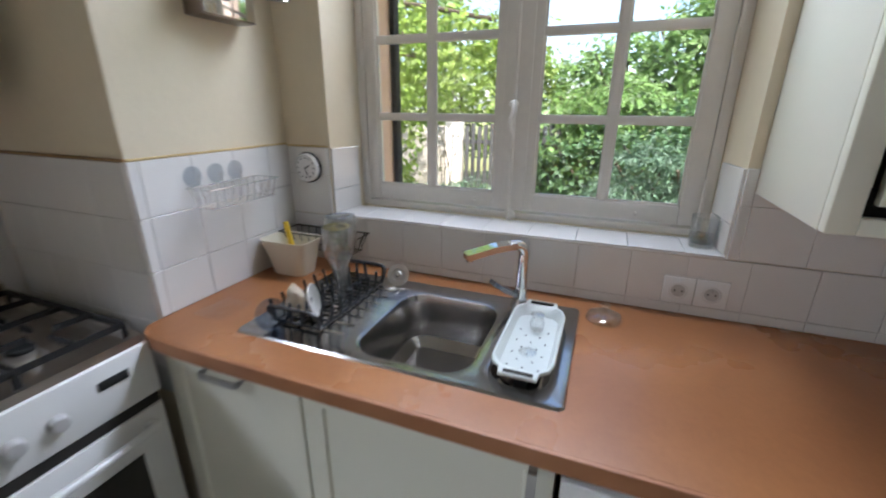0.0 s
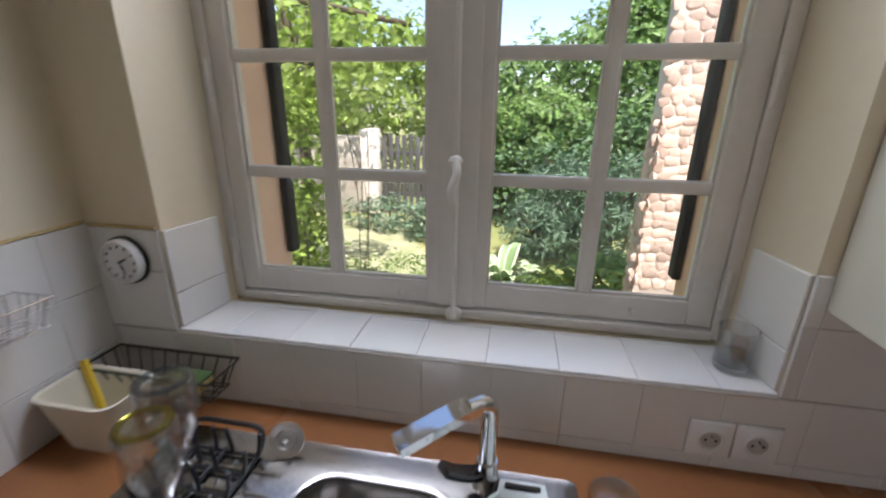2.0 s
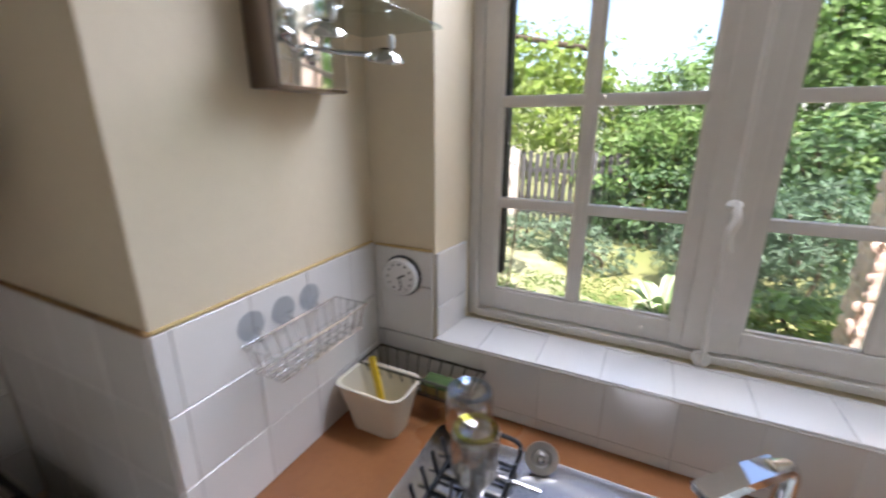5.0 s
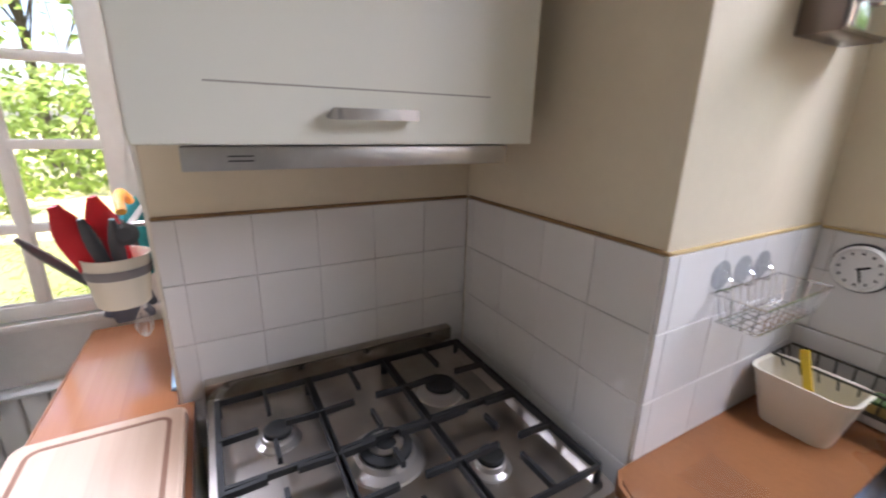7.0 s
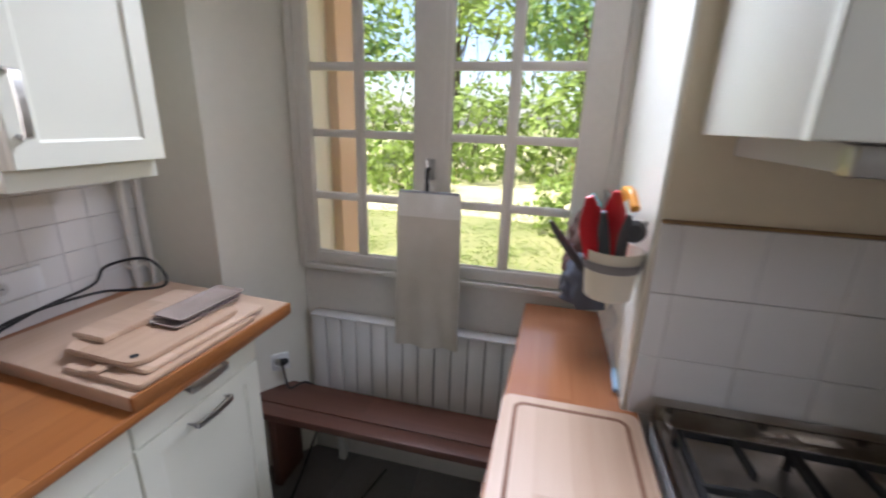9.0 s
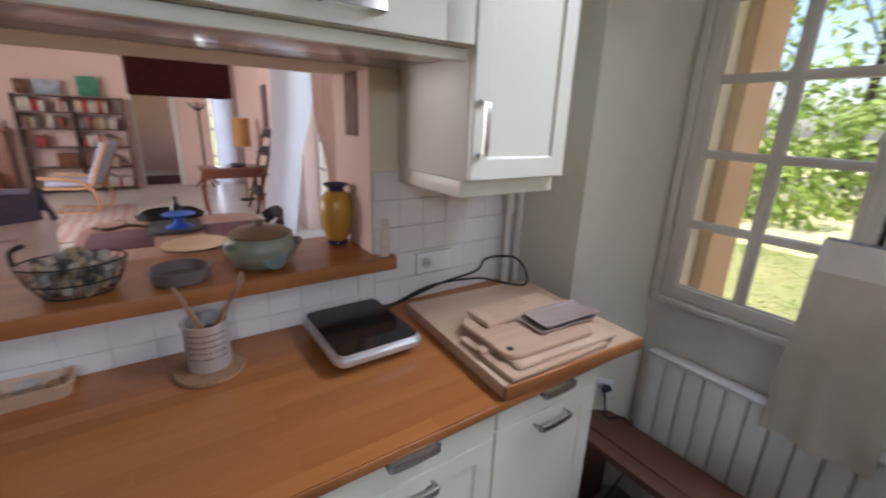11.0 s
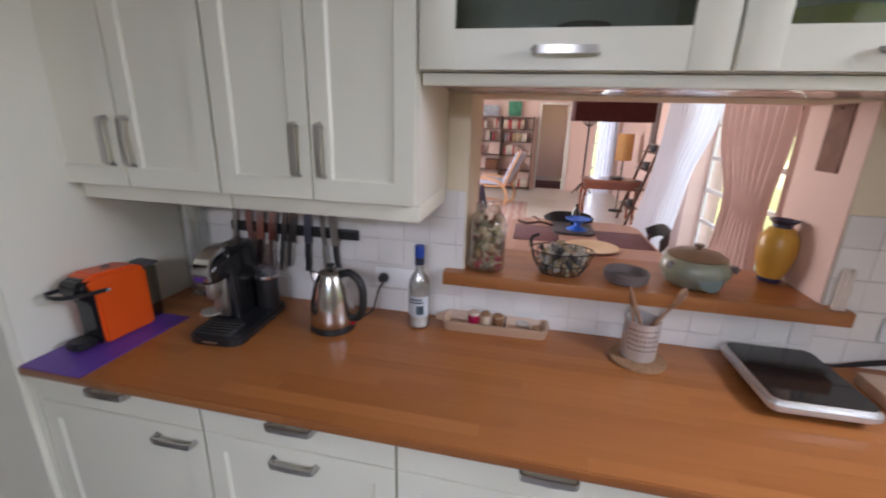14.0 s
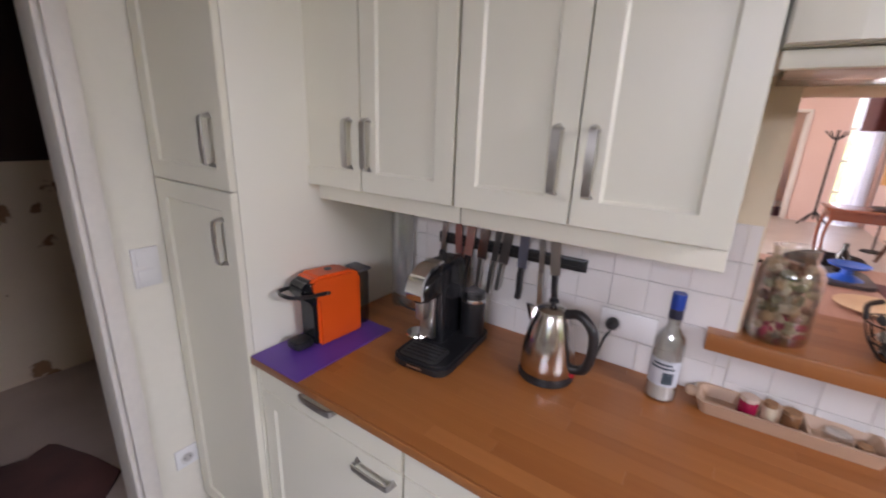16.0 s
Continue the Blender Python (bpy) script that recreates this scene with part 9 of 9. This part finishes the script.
# weathered grey, darkened further to paint the fence's shade
GREY_WOOD = surf("shaded_weathered_wood", (0.085, 0.08, 0.078), (0.05, 0.048, 0.046), scale=5, rough=0.9, bump=0.4, bscale=30, stretch=(1, 1, 0.2))
for k in range(15):
    x = -0.58 + k * 0.115
    part("paling", box(x, x + 0.075, 7.99, 8.012, -0.12, 1.18 + 0.03 * math.sin(k * 2.1), 0.004), GREY_WOOD, fn)
for z in (0.15, 0.85):
    part("rail", box(-0.62, 1.15, 8.013, 8.05, z, z + 0.07, 0.004), GREY_WOOD, fn)

# rubble pier of the outbuilding, its stones one by one
pier = structure("stone_pier", box(2.415, 3.6, 3.52, 3.70, -0.2, 3.6, 0.01), MORTAR, "rubble stone corner of an outbuilding", "wall")
stone_meshes = []
for k in range(7):
    b = bmesh.new()
    bmesh.ops.create_icosphere(b, subdivisions=2, radius=0.5)
    for v in b.verts:
        v.co *= 1 + 0.30 * noise.noise(v.co * 2.2 + Vector((k * 5.3, 0, 0)))
        v.co = Vector([math.copysign(abs(c) ** 0.6, c) for c in v.co])
    me = bpy.data.meshes.new("stone")
    b.to_mesh(me)
    b.free()
    smooth_mesh(me, 60)
    me.materials.append(STONE_COL)
    stone_meshes.append(me)
rs = random.Random(77)


def lay_stones(u0, u1, z0, z1, put, limit):
    z, n = z0, 0
    while z < z1 and n < limit:
        h = rs.uniform(0.028, 0.056)
        u = u0 + rs.uniform(-0.04, 0.0)
        while u < u1 and n < limit:
            w = rs.uniform(0.032, 0.072)
            s = new("stone", rs.choice(stone_meshes))
            s.parent = pier
            s.matrix_basis = put(u + w / 2, z + h / 2 + rs.uniform(-0.012, 0.012)) @ Matrix.Diagonal((w * 0.98, rs.uniform(0.007, 0.012), h * 1.0, 1)) @ pose(0, 0, 0, 0, rs.choice((0, 180)) + rs.uniform(-25, 25), 0)
            u += w + rs.uniform(0.006, 0.024)
            n += 1
        z += h + rs.uniform(0.004, 0.014)


lay_stones(2.418, 2.70, 0.62, 2.3, lambda u, z: pose(u, 3.52, z), 210)
lay_stones(3.53, 3.70, 0.35, 2.7, lambda u, z: pose(2.415, u, z, 0, 0, 90), 90)

# west garden
shrub("sunlit_bush", [((-5.5, 1.6, 0.5), (0.9, 0.9, 1.0)), ((-6.4, 2.6, 0.7), (1.1, 1.0, 1.2)), ((-6.0, 0.7, 0.2), (0.7, 0.7, 0.7))], 6000, 0.07, LEAF_LIGHT, 41, "sunlit light green bush on the lawn", "bush")
shrub("far_shrubs", [((-11, -5.0, 0.9), (2.0, 1.4, 1.5)), ((-12, -2.2, 1.0), (2.0, 1.5, 1.7)), ((-12.5, 0.6, 1.2), (2.0, 1.5, 1.9)), ((-11.5, 3.4, 1.2), (2.0, 1.6, 2.0)), ((-12, -8.0, 1.2), (2.2, 1.6, 2.0)), ((-9.0, -3.4, 0.4), (1.0, 1.2, 0.8)), ((-9.4, 1.8, 0.6), (1.1, 1.2, 1.0))], 9000, 0.12, LEAF_LIGHT, 42, "row of sunlit shrubs across the lawn", "shrub")
shrub("tall_shrubs", [((-13.5, -9.5 + 2.3 * k, 2.6 + 0.5 * math.sin(k * 2.3)), (1.9, 1.8, 2.7 + 0.5 * math.cos(k * 1.7))) for k in range(8)], 4200, 0.14, LEAF_LIGHT, 43, "tall sunlit yellow-green shrubs closing off the lawn")
for k, (x, y, h) in enumerate(((-16, -9.0, 9), (-18, -4.0, 11), (-17, 1.2, 10), (-19, 5.5, 11), (-14, -13.0, 9), (-15, 8.0, 9))):
    tree((x, y), h, 3.6, 2300, 0.16, LEAF_LIGHT if k % 2 else LEAF_MID, 60 + k, "tall sunlit tree beyond the lawn")
gr = leaf_mesh("lawn_grass", [((-4.5, -1.2, -0.16), (3.6, 3.4, 0.05)), ((-3.0, 0.2, -0.16), (2.0, 2.2, 0.05)), ((-2.2, -2.2, -0.16), (1.4, 1.4, 0.05))], 14000, 0.05, LEAF_LIGHT, 51, None, 0.12, "stuff", "uneven lawn grass before the garden door", "grass")
gr2 = leaf_mesh("border_litter", [((0.4, 4.4, -0.15), (1.5, 1.4, 0.03)), ((1.3, 5.2, -0.15), (1.4, 0.8, 0.05))], 9000, 0.026, LEAF_MID, 52, None, 0.4, "stuff", "small weeds and leaf litter on the path", "weeds")

# ---- tiles, piece by piece ----
def tile_mesh(w, h, t=0.007, chamfer=0.0014):
    """A glazed tile with softened edges; it lies on y = 0 and looks to -y, its lower left corner at the origin."""
    b = bmesh.new()
    c = chamfer
    lo = [b.verts.new(v) for v in ((0, 0, 0), (w, 0, 0), (w, 0, h), (0, 0, h))]
    md = [b.verts.new(v) for v in ((0, -t + c, 0), (w, -t + c, 0), (w, -t + c, h), (0, -t + c, h))]
    hi = [b.verts.new(v) for v in ((c, -t, c), (w - c, -t, c), (w - c, -t, h - c), (c, -t, h - c))]
    for p_, q_ in ((lo, md), (md, hi)):
        for k in range(4):
            b.faces.new((p_[k], p_[(k + 1) % 4], q_[(k + 1) % 4], q_[k]))
    b.faces.new(hi)
    bmesh.ops.recalc_face_normals(b, faces=b.faces)
    me = bpy.data.meshes.new("tile")
    b.to_mesh(me)
    b.free()
    me.materials.append(TILE)
    return me


TILES = {}
tiler = random.Random(9)


def tile_field(name, label, origin, rot, width, height, pitch, u_off, v_off, bed=True, skip=None):
    """Tiles a rectangle; origin is its lower left corner seen from the room, rot the turn of its plane."""
    m = pose(*origin, *rot)
    g = structure(name, moved(box(0, width, 0.0005, 0.0045, 0, height), m), GROUT, label, "tiling")
    ju, jv = 0.0007, 0.0014
    v = v_off
    while v < height - 1e-4:
        v0, v1 = max(0.0, v), min(height, v + pitch)
        u = u_off
        while u < width - 1e-4:
            u0, u1 = max(0.0, u), min(width, u + pitch)
            if u1 - u0 > 0.012 and v1 - v0 > 0.012 and not (skip and skip((u0 + u1) / 2, (v0 + v1) / 2)):
                key = (round(u1 - u0 - ju, 4), round(v1 - v0 - jv, 4))
                if key not in TILES:
                    TILES[key] = tile_mesh(*key)
                t = new("tile", TILES[key])
                t.parent = g
                t.matrix_basis = m @ pose(u0 + ju / 2, tiler.uniform(-0.0006, 0.0006), v0 + jv / 2, tiler.uniform(-0.22, 0.22), 0, tiler.uniform(-0.22, 0.22))
            u += pitch
        v += pitch
    return g


P = 0.150
# sink wall, under and beside the window
tile_field("tiles_sink_wall", "white glazed tiles under the sink window", (0.741, 1.8415, NZ), (0, 0, 0), 2.50, 1.105 - NZ - 0.009, P, 0.912 - 0.741 - 2 * P, 1.097 - NZ - 2 * P)
tile_field("tiles_sink_wall_corner", "white glazed tiles beside the sink window", (0.741, 1.8415, 1.098), (0, 0, 0), 0.179, 0.248, P, 0.029 - P, 0.0)
tile_field("tiles_reveal_left", "white glazed tiles on the window reveal", (0.9255, 1.842, 1.107), (0, 0, 82.8), 0.150, 0.236, P, 0.0, 0.236 - 2 * P)
tile_field("tiles_reveal_right", "white glazed tiles on the window reveal", (2.1795, 1.992, 1.107), (0, 0, -82.8), 0.150, 0.236, P, 0.0, 0.236 - 2 * P)
tile_field("tiles_right_edge", "white glazed tiles beside the window", (2.199, 1.8415, 1.098), (0, 0, 0), 1.04, 0.248, P, 0.027 - P, 0.0)
tile_field("tiles_sill", "white glazed tiles on the window sill", (0.925, 1.833, 1.0985), (-90, 0, 0), 1.272, 0.166, P, 1.049 - 0.925 - P, 0.002)
# corner by the cooker
tile_field("tiles_breast_east", "white glazed tiles on the boxed-out corner", (0.7335, 1.252, NZ), (0, 0, 90), 0.588, 1.352 - NZ, P, 0.03 - P, 1.352 - NZ - 3 * P)
tile_field("tiles_breast_south", "white glazed tiles beside the cooker", (0.100, 1.2535, 0.66), (0, 0, 0), 0.633, 1.352 - 0.66, P, 0.633 - 5 * P, 1.352 - 0.66 - 5 * P)
tile_field("tiles_hob_wall", "white glazed tiles behind the cooker", (0.0925, 0.456, 0.76), (0, 0, 90), 0.790, 1.352 - 0.76, P, 0.1945 - 2 * P, 1.352 - 0.76 - 4 * P)
structure("joint_bead_hob", box(0.089, 0.101, 0.456, 1.2455, 1.3525, 1.360, 0.003), OLD_JOINT, "brown stained joint over the cooker tiles", "trim")
structure("joint_bead_breast", box(0.102, 0.7405, 1.2452, 1.256, 1.3525, 1.360, 0.003), OLD_JOINT, "brown stained joint over the corner tiles", "trim")
BEAD_PALE = surf("yellowed_joint", (0.66, 0.50, 0.24), (0.58, 0.42, 0.18), scale=12, rough=0.6)
structure("joint_bead_corner", box(0.731, 0.7412, 1.256, 1.834, 1.3525, 1.359, 0.003), BEAD_PALE, "yellowed joint over the corner tiles", "trim")
structure("joint_bead_sink", box(0.7415, 0.918, 1.833, 1.8425, 1.347, 1.3525, 0.002), BEAD_PALE, "yellowed joint over the sink tiles", "trim")
# hatch wall
S = 0.0985
tile_field("tiles_hatch_wall_east", "small white tiles behind the coffee machines", (2.803, -1.2565, T - 0.0005), (0, 0, 180), 2.803 - 1.612, 1.393 - T, S, -0.02, 1.393 - T - 5 * S)
tile_field("tiles_hatch_wall_below", "small white tiles under the hatch ledge", (1.6115, -1.2565, T - 0.0005), (0, 0, 180), 1.6115 - 0.4705, 1.060 - T, S, -0.005, 1.060 - T - 2 * S)
tile_field("tiles_hatch_wall_west", "small white tiles beside the hatch", (0.4700, -1.2565, T - 0.0005), (0, 0, 180), 0.690, 1.393 - T, S, 0.0, 1.393 - T - 5 * S)

# kitchen floor slabs
FP = 0.33


def floor_tile_mesh():
    b = box(0, FP - 0.004, 0, FP - 0.004, -0.012, 0.0)
    me = bpy.data.meshes.new("floor_tile")
    b.to_mesh(me)
    b.free()
    me.materials.append(KITCHEN_FLOOR)
    return me


fme = floor_tile_mesh()
for i in range(13):
    for k in range(11):
        x, y = -0.80 + i * FP, -1.53 + k * FP
        if x < 3.25 and y < 1.9:
            t = new("floor_tile", fme)
            t.parent = bpy.data.objects["floor"]
            t.matrix_basis = pose(x, y, 0)
